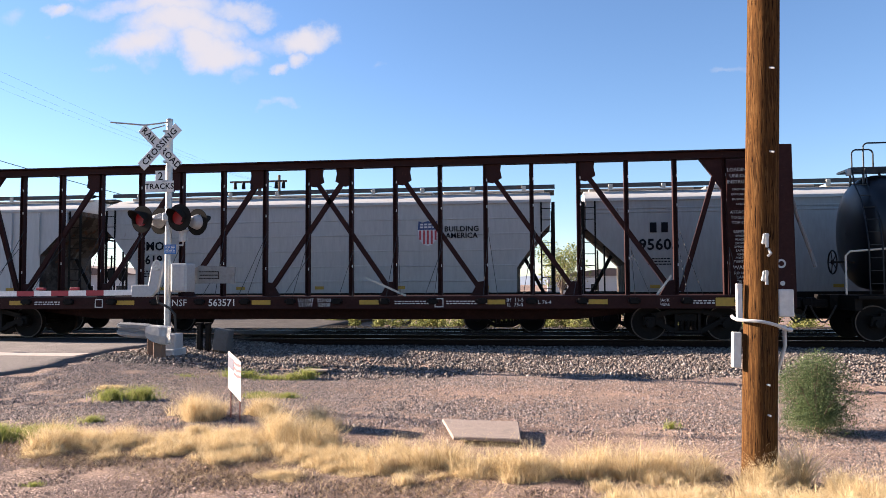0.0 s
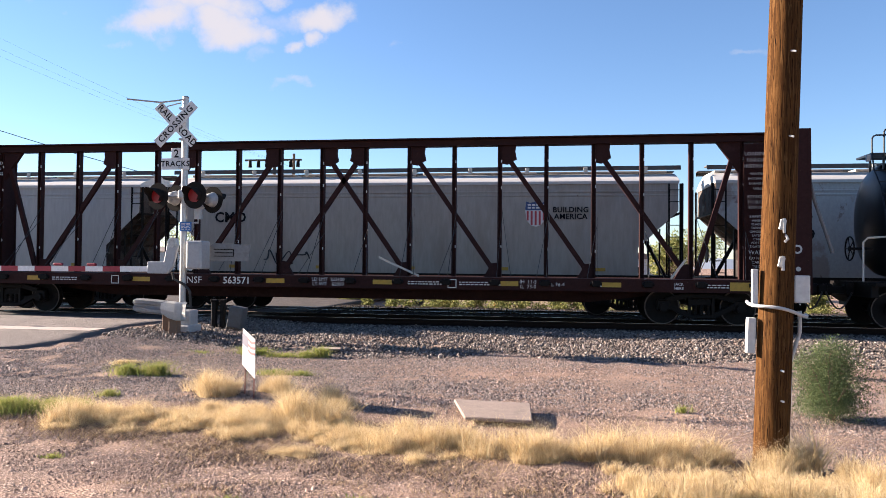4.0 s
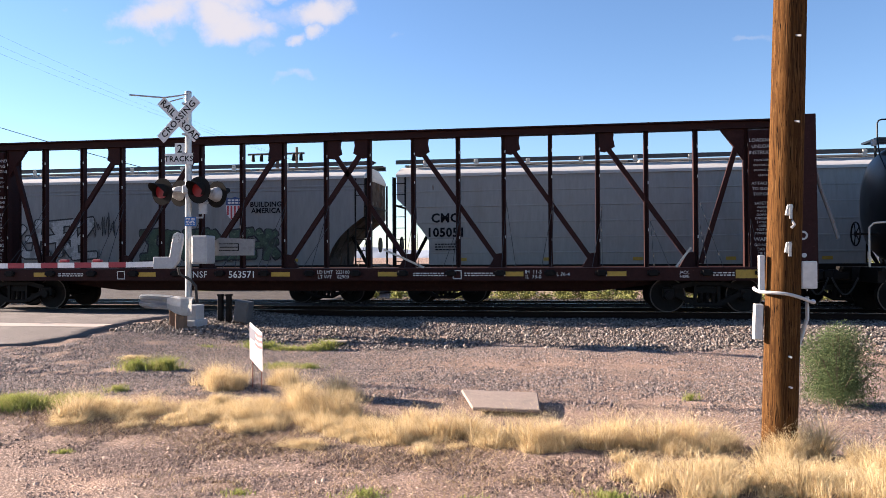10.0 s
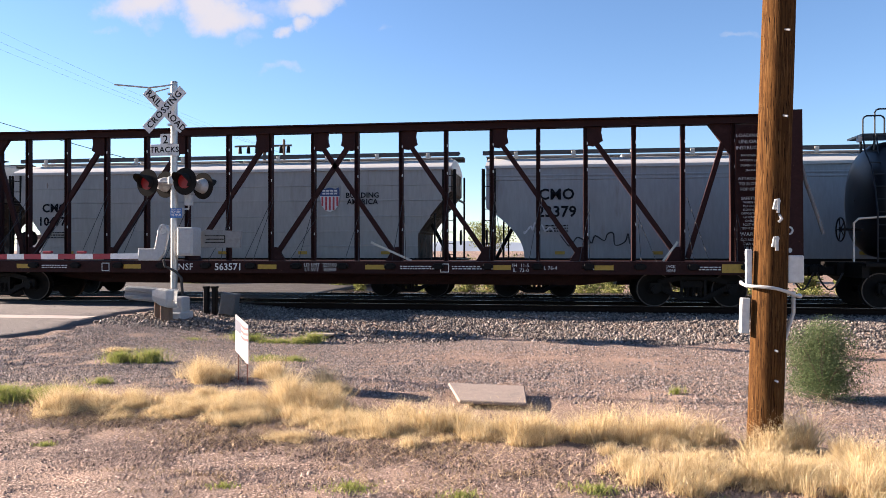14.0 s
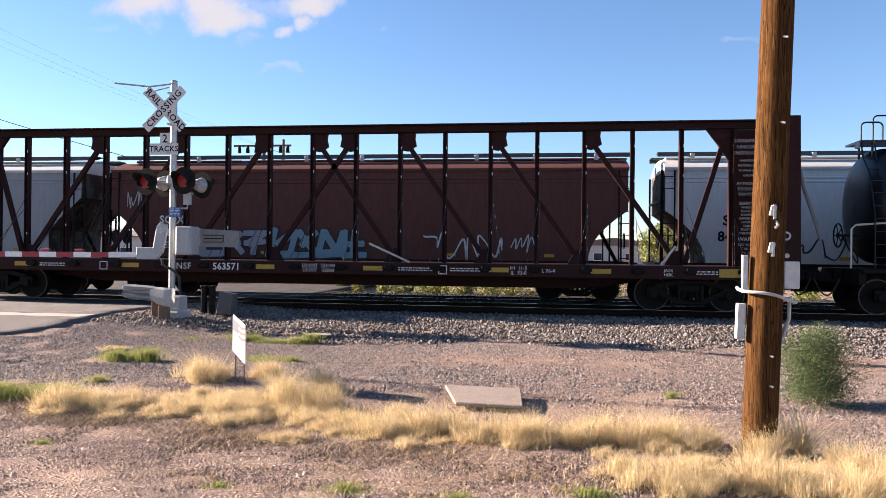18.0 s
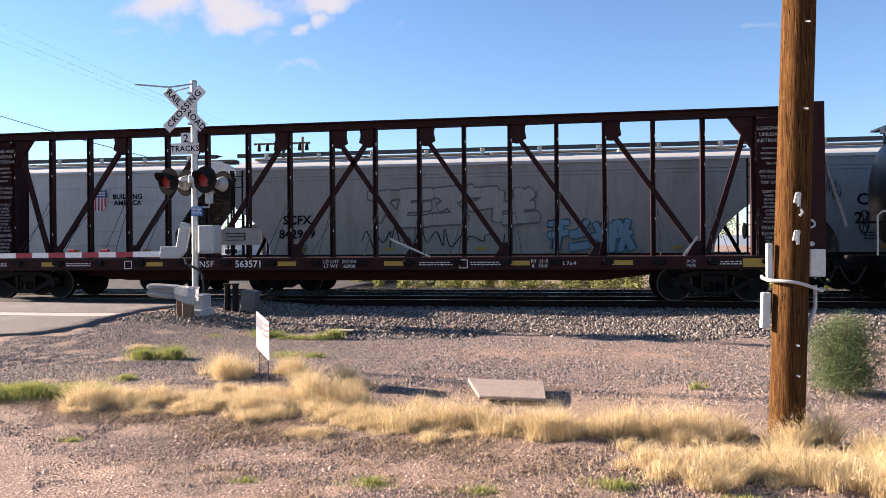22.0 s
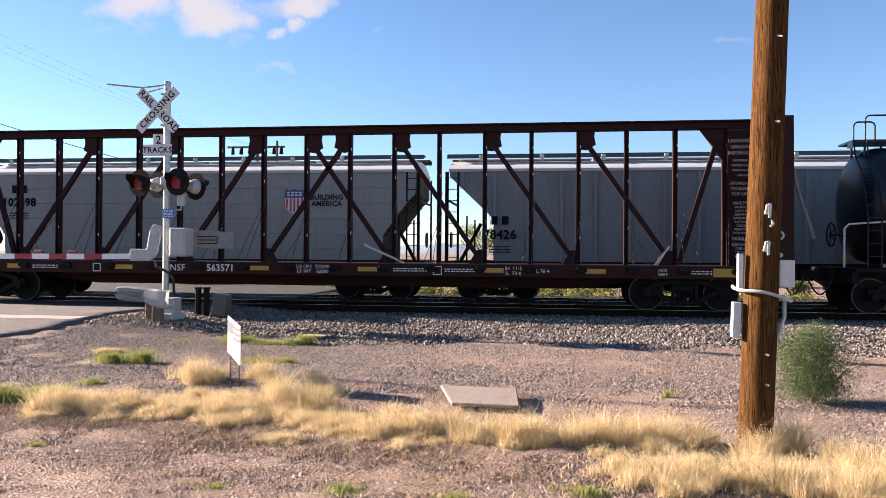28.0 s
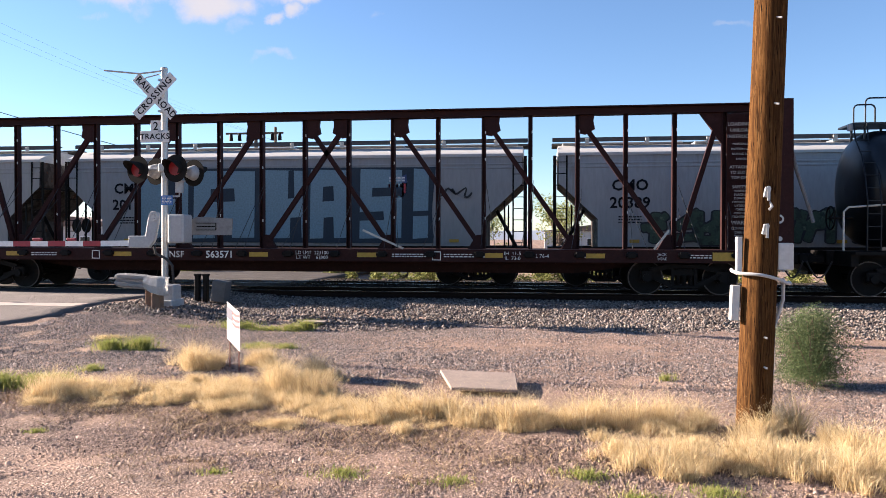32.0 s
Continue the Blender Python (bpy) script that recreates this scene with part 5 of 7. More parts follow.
    for k in range(6):
        a = k * math.tau / 6
        bm = new_bm()
        rod(bm, (-0.05 + 0.055 * math.cos(a), -0.435, 1.77 + 0.055 * math.sin(a)), (-0.05 + 0.055 * math.cos(a), -0.405, 1.77 + 0.055 * math.sin(a)), 0.014, seg=8)
        part("bolt", bm, M["galv"], br)
    bm = new_bm()
    plate(bm, [(0.48, 1.38), (1.42, 1.38), (1.44, 1.74), (0.62, 1.78), (0.48, 1.70)], 0.05, Matrix.Translation((0, 0.22, 0)))
    cw = part("counterweight_arm", bm, M["shade_plate"], sig, "flat silver counterweight plate")
    bm = new_bm()
    for z in (1.64, 1.49):
        box(bm, (0.84, 0.214, z), (0.46, 0.012, 0.016))
    rod(bm, (1.07, 0.214, 1.49), (1.07, 0.21, 1.64), 0.01, seg=6)
    box(bm, (0.84, 0.210, 1.565), (0.42, 0.008, 0.02))
    part("slot", bm, M["truck"], cw)
    arm = new_bm()
    beam(arm, (-0.5, -0.34, 1.20), (-1.27, -0.36, 1.19), 0.03, 0.12)
    arm = part("gate_arm", arm, M["gatewhite"], sig, "red and white striped gate arm, lowered across the road")
    for k in range(24):
        bm = new_bm()
        x = -1.27 - 0.410 * (k + 0.5)
        box(bm, (x, -0.36, 1.19 - 0.0022 * k), (0.410, 0.032, 0.115))
        part("stripe", bm, M["gatered"] if k % 2 == 0 else M["gatewhite"], arm)
    for x in (-1.95, -2.75, -6.5):
        bm = new_bm()
        box(bm, (x, -0.36, 1.28), (0.20, 0.09, 0.06), bevel=0.015)
        part("gate_lamp", bm, M["gatered"], arm, "small red gate lamp")
    bm = new_bm()
    pipe(bm, [(-0.14, -0.2, 1.12), (-0.12, -0.18, 0.98), (0.1, -0.12, 0.86), (0.22, -0.1, 0.72), (0.22, -0.05, 0.35)], 0.03, 8)
    part("flex_conduit", bm, M["cable"], sig)


def guardrail_end():
    g = thing("guardrail", pose(-3.6, 14.2, 0.03), "short galvanised guardrail section on timber posts before the signal", "guardrail")
    prof = [(0.0, 0.30), (-0.05, 0.26), (-0.05, 0.20), (0.02, 0.16), (0.02, 0.13), (-0.05, 0.09), (-0.05, 0.03), (0.0, -0.01)]
    bm = new_bm()
    rows = []
    for x in (-0.62, -0.55, -0.30, 0.0, 0.16):
        k = 0.7 if x < -0.6 else (0.92 if x < -0.5 else 1.0)
        rows.append([bm.verts.new((x, y * k - 0.14 * (x + 0.6), (z - 0.145) * k + 0.41 - 0.05 * (x + 0.6))) for y, z in prof])
    for a, b in zip(rows, rows[1:]):
        for k in range(len(prof) - 1):
            bm.faces.new((a[k], b[k], b[k + 1], a[k + 1]))
    bmesh.ops.solidify(bm, geom=bm.faces, thickness=0.012)
    part("rail_section", bm, M["alupaint"], g, "ribbed galvanised rail")
    # the swept end shoe: a bent sheet that widens downwards round the last post
    bm = new_bm()
    rows = []
    for x, top, low, y in ((0.08, 0.52, 0.24, -0.14), (0.22, 0.51, 0.16, -0.17), (0.42, 0.50, 0.11, -0.21), (0.56, 0.49, 0.10, -0.20), (0.62, 0.48, 0.12, -0.12)):
        rows.append([bm.verts.new((x, y + d, low + (top - low) * f)) for f, d in ((0.0, 0.05), (0.06, 0.0), (0.45, -0.03), (0.9, 0.0), (1.0, 0.06))])
    for a, b in zip(rows, rows[1:]):
        for k in range(4):
            bm.faces.new((a[k], b[k], b[k + 1], a[k + 1]))
    bmesh.ops.solidify(bm, geom=bm.faces, thickness=0.012)
    part("end_shoe", bm, M["signwhite"], g, "swept pale sheet steel end shoe")
    for x, y in ((0.30, 0.03), (-0.02, 0.35)):
        bm = new_bm()
        box(bm, (x, y, 0.06), (0.19, 0.17, 0.55), bevel=0.012)
        part("post", bm, M["greywood"], g, "weathered timber post")


def relay_boxes():
    """Junction posts and a cabinet by the track behind the signal."""
    g = thing("junction_post_pair", pose(-3.22, 15.9, -0.16), "pair of dark rusty junction posts beside the track", "junction posts")
    for x in (0.0, 0.20):
        bm = new_bm()
        box(bm, (x, 0, 0.30), (0.10, 0.13, 0.62), bevel=0.01)
        box(bm, (x, 0, 0.63), (0.13, 0.16, 0.05), bevel=0.01)
        part("post", bm, M["truck"], g)
    g = thing("equipment_box", pose(-2.66, 15.9, -0.14), "grey steel equipment box by the ballast", "cabinet")
    bm = new_bm()
    box(bm, (0, 0, 0.24), (0.34, 0.3, 0.48), turn=(0, 8, 0), bevel=0.012)
    part("body", bm, M["darkbox"], g)
    bm = new_bm()
    box(bm, (0, -0.155, 0.24), (0.28, 0.012, 0.42), turn=(0, 8, 0))
    part("door", bm, M["darkbox"], g)


def utility_pole():
    """The leaning wooden pole with its meter gear."""
    base, top = Vector((6.375, 6.22, -0.55)), Vector((6.69, 6.22, 9.2))
    pole = thing("utility_pole", pose(0, 0, 0), "weathered brown wooden utility pole with conduit and grey meter boxes", "utility pole")
    bm = new_bm()
    seg, rows, n = 110, [], 130
    r = random.Random(4)
    grooves = [r.uniform(-1, 1) for _ in range(seg)]
    for j in range(n + 1):
        t = j / n
        c = base.lerp(top, t)
        rad = 0.143 - 0.030 * t
        ring = []
        for k in range(seg):
            a = k * math.tau / seg
            q = rad * (1 + 0.0035 * grooves[k] + 0.012 * noise.noise(Vector((math.cos(a) * 6, math.sin(a) * 6, t * 12))) + 0.004 * noise.noise(Vector((math.cos(a) * 16, math.sin(a) * 16, t * 60))))
            ring.append(bm.verts.new(c + Vector((q * math.cos(a), q * math.sin(a), 0))))
        rows.append(ring)
    for a, b in zip(rows, rows[1:]):
        for k in range(seg):
            bm.faces.new((a[k], a[(k + 1) % seg], b[(k + 1) % seg], b[k]))
    bm.faces.new(rows[-1])
    part("shaft", bm, M["polewood"], pole, "grooved weathered timber", True)
    def on(z):
        return base.lerp(top, (z - base.z) / (top.z - base.z)) - Vector((0.04, 0, 0))
    # clips with their bolts on the shady side
    for z in (1.70, 1.39):
        c = on(z)
        bm = new_bm()
        box(bm, (c.x + 0.035, c.y - 0.128, z), (0.05, 0.03, 0.09), turn=(0, 12, 0), bevel=0.006)
        box(bm, (c.x + 0.045, c.y - 0.14, z - 0.01), (0.02, 0.03, 0.12))
        clip = part("clip", bm, M["galv"], pole, "bright steel conduit clip")
        bm = new_bm()
        rod(bm, (c.x + 0.03, c.y - 0.15, z + 0.03), (c.x + 0.03, c.y - 0.125, z + 0.03), 0.012, seg=8)
        part("bolt", bm, M["galv"], clip)
    bm = new_bm()
    c = on(1.6)
    pipe(bm, [(c.x + 0.06, c.y - 0.125, 1.62), (c.x + 0.075, c.y - 0.15, 1.58), (c.x + 0.05, c.y - 0.15, 1.555)], 0.012, 6)
    part("hook", bm, M["galv"], pole)
    for z, dx in ((2.44, 0.065), (0.25, 0.06), (3.15, 0.06), (0.50, 0.05)):
        c = on(z)
        bm = new_bm()
        rod(bm, (c.x + dx - 0.02, c.y - 0.11, z + 0.005), (c.x + dx + 0.03, c.y - 0.15, z - 0.012), 0.009, seg=8)
        part("spike", bm, M["galv"], pole, "bright bent spike")
    # conduit riser on the east side with the meter box
    bm = new_bm()
    c = on(0.9)
    pipe(bm, [(c.x + 0.135, c.y + 0.05, -0.45), (c.x + 0.150, c.y + 0.03, 0.9)], 0.018, 10)
    pipe(bm, [(c.x + 0.165, c.y + 0.05, 0.15), (c.x + 0.17, c.y + 0.04, 0.55), (c.x + 0.24, c.y + 0.02, 0.80), (c.x + 0.24, c.y + 0.02, 0.98)], 0.016, 10)
    pipe(bm, [(c.x + 0.16, c.y + 0.03, 0.9), (c.x + 0.155, c.y + 0.03, 2.12)], 0.024, 10)
    part("conduit", bm, M["pvc"], pole, "grey plastic conduit", True)
    bm = new_bm()
    box(bm, (c.x + 0.235, c.y - 0.02, 1.165), (0.125, 0.10, 0.23), bevel=0.008)
    mb = part("meter_box", bm, M["box"], pole, "grey weatherproof box")
    bm = new_bm()
    rod(bm, (c.x + 0.215, c.y - 0.075, 1.04), (c.x + 0.215, c.y - 0.068, 1.04), 0.007, seg=8)
    part("screw", bm, M["galv"], mb)
    bm = new_bm()
    box(bm, (c.x + 0.157, c.y - 0.03, 1.75), (0.02, 0.03, 0.72), turn=(0, 1.6, 0))
    part("cable_guard", bm, M["signwhite"], pole, "white plastic cable guard")
    bm = new_bm()
    pipe(bm, [(c.x + 0.14, c.y - 0.05, 1.92), (c.x + 0.155, c.y - 0.07, 1.86), (c.x + 0.15, c.y - 0.07, 1.78)], 0.006, 6)
    part("loose_wire", bm, M["cable"], pole)
    # the hoop of grey tubing round the pole, and the box on the west side
    bm = new_bm()
    pts = []
    for k in range(17):
        a = math.radians(-15 + 200 * k / 16 + 180)
        pts.append((c.x + 0.05 + 0.235 * math.cos(a), c.y + 0.16 * math.sin(a), 0.995 - 0.05 * math.cos(a) + 0.012 * math.sin(3 * a)))
    pipe(bm, pts, 0.0145, 8)
    part("tubing_hoop", bm, M["pvc"], pole, "loop of grey plastic tubing", True)
    bm = new_bm()
    box(bm, (c.x - 0.165, c.y - 0.02, 0.78), (0.07, 0.07, 0.30), turn=(0, 2, 0), bevel=0.006)
    part("disconnect_box", bm, M["box"], pole, "narrow grey disconnect box", at=pose(0, 0, -0.01))
    bm = new_bm()
    box(bm, (c.x - 0.135, c.y - 0.03, 1.17), (0.045, 0.05, 0.32), bevel=0.004)
    part("riser_duct", bm, M["signwhite"], pole, "white plastic duct")


def slab():
    bm = new_bm()
    plate(bm, [(-0.28, -0.49), (0.45, -0.49), (0.39, 0.48), (-0.53, 0.49)], 0.04, Matrix(((1, 0, 0, 0), (0, 0, 1, 0), (0, -1, 0, 0.02), (0, 0, 0, 1))))
    bmesh.ops.bevel(bm, geom=list(bm.edges), offset=0.01, segments=1, affect="EDGES")
    solo("concrete_slab", bm, M["concrete"], "pinkish concrete cover slab lying on the gravel", "slab", m=pose(3.90, 8.10, -0.315, 0.5, 0.8, 0))
    bm = new_bm()
    box(bm, (0, 0, 0), (0.46, 0.3, 0.03), bevel=0.006)
    solo("flat_stone", bm, M["concrete"], "flat grey stone plate at the foot of the ballast", "stone", m=pose(0.25, 13.6, -0.30, 0, 0, 6))


def yard_sign():
    s = thing("yard_sign", pose(0.796, 8.45, 0.132), "white corrugated yard sign with a flag print on steel stakes", "yard sign")
    turn = pose(0, 0, 0, 0, 0, -50)
    bm = new_bm()
    plate(bm, [(-0.257, 0.378), (-0.257, -0.090), (0.270, -0.198), (0.261, 0.279)], 0.006)
    sheet = part("sheet", bm, M["poster"], s, "", at=turn)
    bm = new_bm()
    plate(bm, [(-0.252, 0.324), (-0.252, 0.180), (-0.018, 0.144), (-0.018, 0.279)], 0.002)
    part("print_field", bm, M["flagblue"], sheet, "navy printed corner", at=pose(0, -0.004, 0))
    for k in range(3):
        bm = new_bm()
        a = 0.256 - 0.068 * k
        plate(bm, [(-0.02, a + 0.018), (-0.02, a - 0.011), (0.108, a - 0.045), (0.252, a - 0.04), (0.252, a - 0.007), (0.108, a - 0.011)], 0.002)
        part("print_stripe", bm, M["flagred"], sheet, "red printed stripe", at=pose(0, -0.004, 0))
    for x, y, h in ((-0.104, 0.148, 0.36), (0.130, -0.126, 0.28)):
        bm = new_bm()
        rod(bm, (x, y, -0.62), (x, y, h), 0.0085, seg=8)
        part("stake", bm, M["stake"], s, "thin red brown stake")


def scrap():
    bm = new_bm()
    bmesh.ops.create_icosphere(bm, subdivisions=1, radius=0.07, matrix=Matrix.Diagonal((1.3, 0.7, 0.4, 1)))
    for v in bm.verts:
        v.co += Vector((random.uniform(-0.015, 0.015), random.uniform(-0.015, 0.015), random.uniform(-0.01, 0.01)))
    solo("crumpled_wrapper", bm, M["poster"], "crumpled white plastic wrapper in the dry grass", "litter", m=pose(4.04, 6.32, -0.32))
    bm = new_bm()
    rod(bm, (0, 0, 0), (0.19, 0.02, 0.0), 0.033, seg=14)
    rod(bm, (0.19, 0.02, 0.0), (0.225, 0.023, 0.0), 0.03, 0.014, seg=14)
    solo("plastic_bottle", bm, M["pvc"], "empty clear grey plastic bottle lying in the grass", "litter", m=pose(7.05, 5.85, -0.33, 0, 0, 20), smooth=True)


crossing_signal()
guardrail_end()
relay_boxes()
utility_pole()
slab()
yard_sign()
scrap()


# ---- plants of the yard ----
def tuft_points(spots, rng2):
    """Base points of blades in round tufts: (x, y, radius, blades)."""
    pts = []
    for x, y, rad, n in spots:
        a, q = rng2.uniform(0, 6.283, n), rad * np.abs(rng2.normal(0, 0.5, n))
        pts.append(np.stack([x + q * np.cos(a), y + 0.75 * q * np.sin(a)], -1))
    return np.concatenate(pts)


def grass():
    g = np.random.default_rng(21)
    # the belt of dry bunch grass, tuft by tuft along a wavy line in front of the slab and the pole
    # (x, y, half width, height), largest bunches first, then the ragged rest
    belt = [(-0.53, 6.98, 0.30, 0.30), (-0.25, 7.1, 0.2, 0.2), (0.12, 7.22, 0.26, 0.22), (0.24, 8.62, 0.36, 0.34), (0.40, 8.45, 0.25, 0.26), (1.05, 8.72, 0.27, 0.27), (0.98, 8.85, 0.2, 0.2),
            (1.90, 7.40, 0.28, 0.38), (2.10, 7.25, 0.26, 0.30), (1.70, 7.6, 0.24, 0.30), (1.95, 8.28, 0.18, 0.30), (2.15, 8.1, 0.15, 0.24), (2.35, 7.2, 0.2, 0.22), (1.21, 6.95, 0.42, 0.17), (0.75, 7.1, 0.36, 0.15),
            (1.55, 6.85, 0.40, 0.16), (1.2, 7.4, 0.4, 0.17), (0.7, 7.5, 0.3, 0.14), (2.6, 6.8, 0.28, 0.18), (2.3, 6.7, 0.3, 0.13), (3.05, 6.35, 0.19, 0.26), (3.09, 6.92, 0.22, 0.22), (2.8, 6.6, 0.2, 0.18),
            (3.51, 6.47, 0.22, 0.32), (3.76, 6.36, 0.24, 0.32), (3.62, 6.75, 0.2, 0.22), (4.20, 6.16, 0.24, 0.30), (4.50, 6.14, 0.24, 0.31), (4.38, 6.4, 0.24, 0.26), (4.85, 6.18, 0.22, 0.28), (5.10, 6.22, 0.24, 0.30),
            (5.0, 6.5, 0.24, 0.24), (5.45, 6.26, 0.24, 0.32), (5.78, 6.32, 0.24, 0.30), (5.6, 6.05, 0.22, 0.22), (6.02, 6.3, 0.18, 0.22), (5.43, 4.95, 0.30, 0.24), (5.70, 5.15, 0.28, 0.22), (5.15, 5.2, 0.22, 0.16),
            (6.50, 6.12, 0.20, 0.36), (6.72, 6.2, 0.22, 0.34), (6.36, 6.0, 0.14, 0.26), (6.9, 6.0, 0.18, 0.24), (6.39, 5.05, 0.28, 0.30), (6.1, 5.2, 0.26, 0.24), (6.89, 5.45, 0.26, 0.28), (6.6, 5.3, 0.24, 0.24), (7.1, 5.15, 0.28, 0.28), (7.35, 5.6, 0.28, 0.22),
            (6.75, 4.85, 0.28, 0.26), (7.2, 4.8, 0.3, 0.24)]
    for q in range(150):
        x = g.uniform(-0.7, 7.6)
        line = 7.2 - 0.20 * (x + 0.3) * (x < 5.6) - 1.18 * (x >= 5.6) + (0.25 if 0.4 < x < 2.4 else 0)
        belt.append((x, line + g.normal(-0.15, 0.30 if x < 3 else 0.22) - (g.uniform(0, 0.8) if x > 5 else 0), g.uniform(0.06, 0.16), g.uniform(0.05, 0.14)))
    verts, hs, lean = [], [], []
    for x, y, rad, top in belt:
        # each bunch is a crowd of small tussocks of uneven height
        for q in range(int(5 + 115 * rad * rad)):
            a, d = g.uniform(0, 6.283), rad * math.sqrt(g.uniform(0, 1))
            cx, cy, spread = x + d * math.cos(a), y + 0.8 * d * math.sin(a), g.uniform(0.018, 0.045)
            n = int(g.uniform(60, 140))
            tall = 1.42 * top * g.uniform(0.5, 1.1) * (1 - 0.45 * (d / rad) ** 2)
            verts.append(np.stack([cx + g.normal(0, spread, n), cy + g.normal(0, spread, n)], -1))
            hs.append(tall * g.uniform(0.4, 1.1, n))
            lean.append(g.uniform(0.05, 1.25, n))
    p, h, lean = np.concatenate(verts), np.concatenate(hs), np.concatenate(lean)
    base = np.column_stack([p, ground_z(p[:, 0], p[:, 1]) - 0.01])
    tagged(new("dry_bunch_grass", blades("dry_bunch_grass", base, h, lean, g.uniform(0.0018, 0.0042, len(h)), M["straw"], g)), "straw yellow dry bunch grass in tufts along the yard", "dry grass", kind="stuff")
    # loose seed stalks lying across the tufts at all angles
    k = g.integers(0, len(p), 85000)
    b2 = base[k] + np.column_stack([g.normal(0, 0.04, len(k)), g.normal(0, 0.03, len(k)), h[k] * g.uniform(0.3, 1.0, len(k))])
    tagged(new("seed_stalks", blades("seed_stalks", b2, g.uniform(0.008, 0.032, len(k)), g.uniform(0.3, 3.0, len(k)), g.uniform(0.002, 0.0045, len(k)), M["straw"], g)), "pale seed stalks tangled over the dry grass", "dry grass", kind="stuff")
    # flattened dead thatch between and in front of the tufts
    n = 42000
    x = g.uniform(-1.8, 7.9, n)
    line = 7.1 - 0.20 * (x + 0.3) * (x < 5.6) - 1.18 * (x >= 5.6)
    y = line + g.normal(-0.30, 0.42, n)
    keep = g.uniform(0, 1, n) < 0.5 + 0.5 * np.sin(x * 2.3 + y * 1.7) * np.sin(x * 0.9 - y * 2.1)
    x, y = x[keep], y[keep]
    base = np.column_stack([x, y, ground_z(x, y)])
    tagged(new("dead_thatch", blades("dead_thatch", base, g.uniform(0.02, 0.06, len(x)), g.uniform(0.8, 2.6, len(x)), g.uniform(0.003, 0.007, len(x)), M["thatch"], g)), "flattened brown dead grass litter between the tufts", "dry grass", kind="stuff")
    # low dead clumps scattered over the near ground
    n = 3200
    cx, cy = g.uniform(1.2, 6.2, 70), g.uniform(4.25, 5.2, 70)
    k = g.integers(0, 70, n)
    x, y = cx[k] + g.normal(0, 0.09, n), cy[k] + g.normal(0, 0.05, n)
    base = np.column_stack([x, y, ground_z(x, y)])
    tagged(new("dead_clumps", blades("dead_clumps", base, g.uniform(0.015, 0.05, n), g.uniform(0.4, 2.2, n), g.uniform(0.003, 0.006, n), M["thatch"], g)), "small brown dead weed clumps on the gravel", "dry grass", kind="stuff")
    # green weeds
    green = [(-1.55, 7.25, 0.38, 3600, 0.17), (-1.1, 7.45, 0.28, 1700, 0.14), (-1.95, 7.1, 0.38, 2800, 0.17), (-0.8, 7.35, 0.26, 900, 0.12), (-0.95, 7.6, 0.22, 700, 0.12), (-1.0, 8.3, 0.18, 420, 0.10), (-1.85, 10.1, 0.26, 800, 0.20), (-1.35, 10.1, 0.25, 900, 0.24), (-1.6, 10.25, 0.2, 400, 0.12),
             (0.35, 10.5, 0.3, 700, 0.12), (0.75, 10.55, 0.22, 450, 0.11), (-1.15, 13.0, 0.3, 600, 0.17), (-0.85, 13.0, 0.25, 450, 0.16), (-0.35, 12.9, 0.3, 420, 0.10), (0.0, 12.95, 0.28, 600, 0.15), (0.25, 13.05, 0.2, 520, 0.24), (-0.55, 12.85, 0.3, 300, 0.09), (-1.9, 12.6, 0.4, 260, 0.06),
             (6.1, 8.9, 0.12, 150, 0.12), (3.2, 4.65, 0.22, 420, 0.05), (4.0, 4.55, 0.18, 260, 0.05), (4.9, 4.75, 0.24, 420, 0.06), (5.7, 4.5, 0.24, 500, 0.06), (2.3, 4.6, 0.15, 140, 0.05), (0.2, 5.6, 0.12, 160, 0.05), (5.2, 4.35, 0.2, 300, 0.05)]
    for x, y, rad, n, hh in green:
        p = tuft_points([(x, y, rad, n)], g)
        base = np.column_stack([p, ground_z(p[:, 0], p[:, 1]) - 0.005])
        me = blades("green_weed_tuft", base, hh * g.uniform(0.4, 1.2, n), g.uniform(0.2, 1.1, n), g.uniform(0.004, 0.008, n), M["green"], g)
        tagged(new("green_weed_tuft", me), "low tuft of yellowish green weeds in the gravel", "weeds", "green weed tufts", kind="stuff")
    for x, y in ((-2.45, 10.9), (-2.3, 11.0)):
        n = 260
        p = tuft_points([(x, y, 0.2, n)], g)
        base = np.column_stack([p, ground_z(p[:, 0], p[:, 1])])
        tagged(new("dry_weed_tuft", blades("dry_weed_tuft", base, 0.08 * g.uniform(0.5, 1.2, n), g.uniform(0.5, 1.5, n), g.uniform(0.004, 0.008, n), M["straw"], g)), "small flattened straw coloured tuft in the gravel", "weeds", kind="stuff")


def leaf_cloud(centers, radii, n, size, g, squash=0.9):
    """Small two-triangle leaves, set along radiating twigs about the centres."""
    k = g.integers(0, len(centers), n)
    d = g.normal(0, 1, (n, 3))
    d /= np.linalg.norm(d, axis=1)[:, None]
    q = g.uniform(0.15, 1, n) ** 0.45
    p = centers[k] + d * (radii[k] * q)[:, None] * np.array([1, 1, squash])
    a, b = g.normal(0, 1, (n, 3)), g.normal(0, 1, (n, 3))
    a /= np.linalg.norm(a, axis=1)[:, None]
    b = np.cross(a, b)
    b /= np.linalg.norm(b, axis=1)[:, None]
    s = size * g.uniform(0.6, 1.4, n)[:, None]
    verts = np.stack([p - a * s, p + b * s * 0.45, p + a * s, p - b * s * 0.45], 1).reshape(-1, 3)
    faces = (np.array([(0, 1, 2, 3)])[None] + 4 * np.arange(n)[:, None, None]).reshape(-1, 4)
    return verts, faces


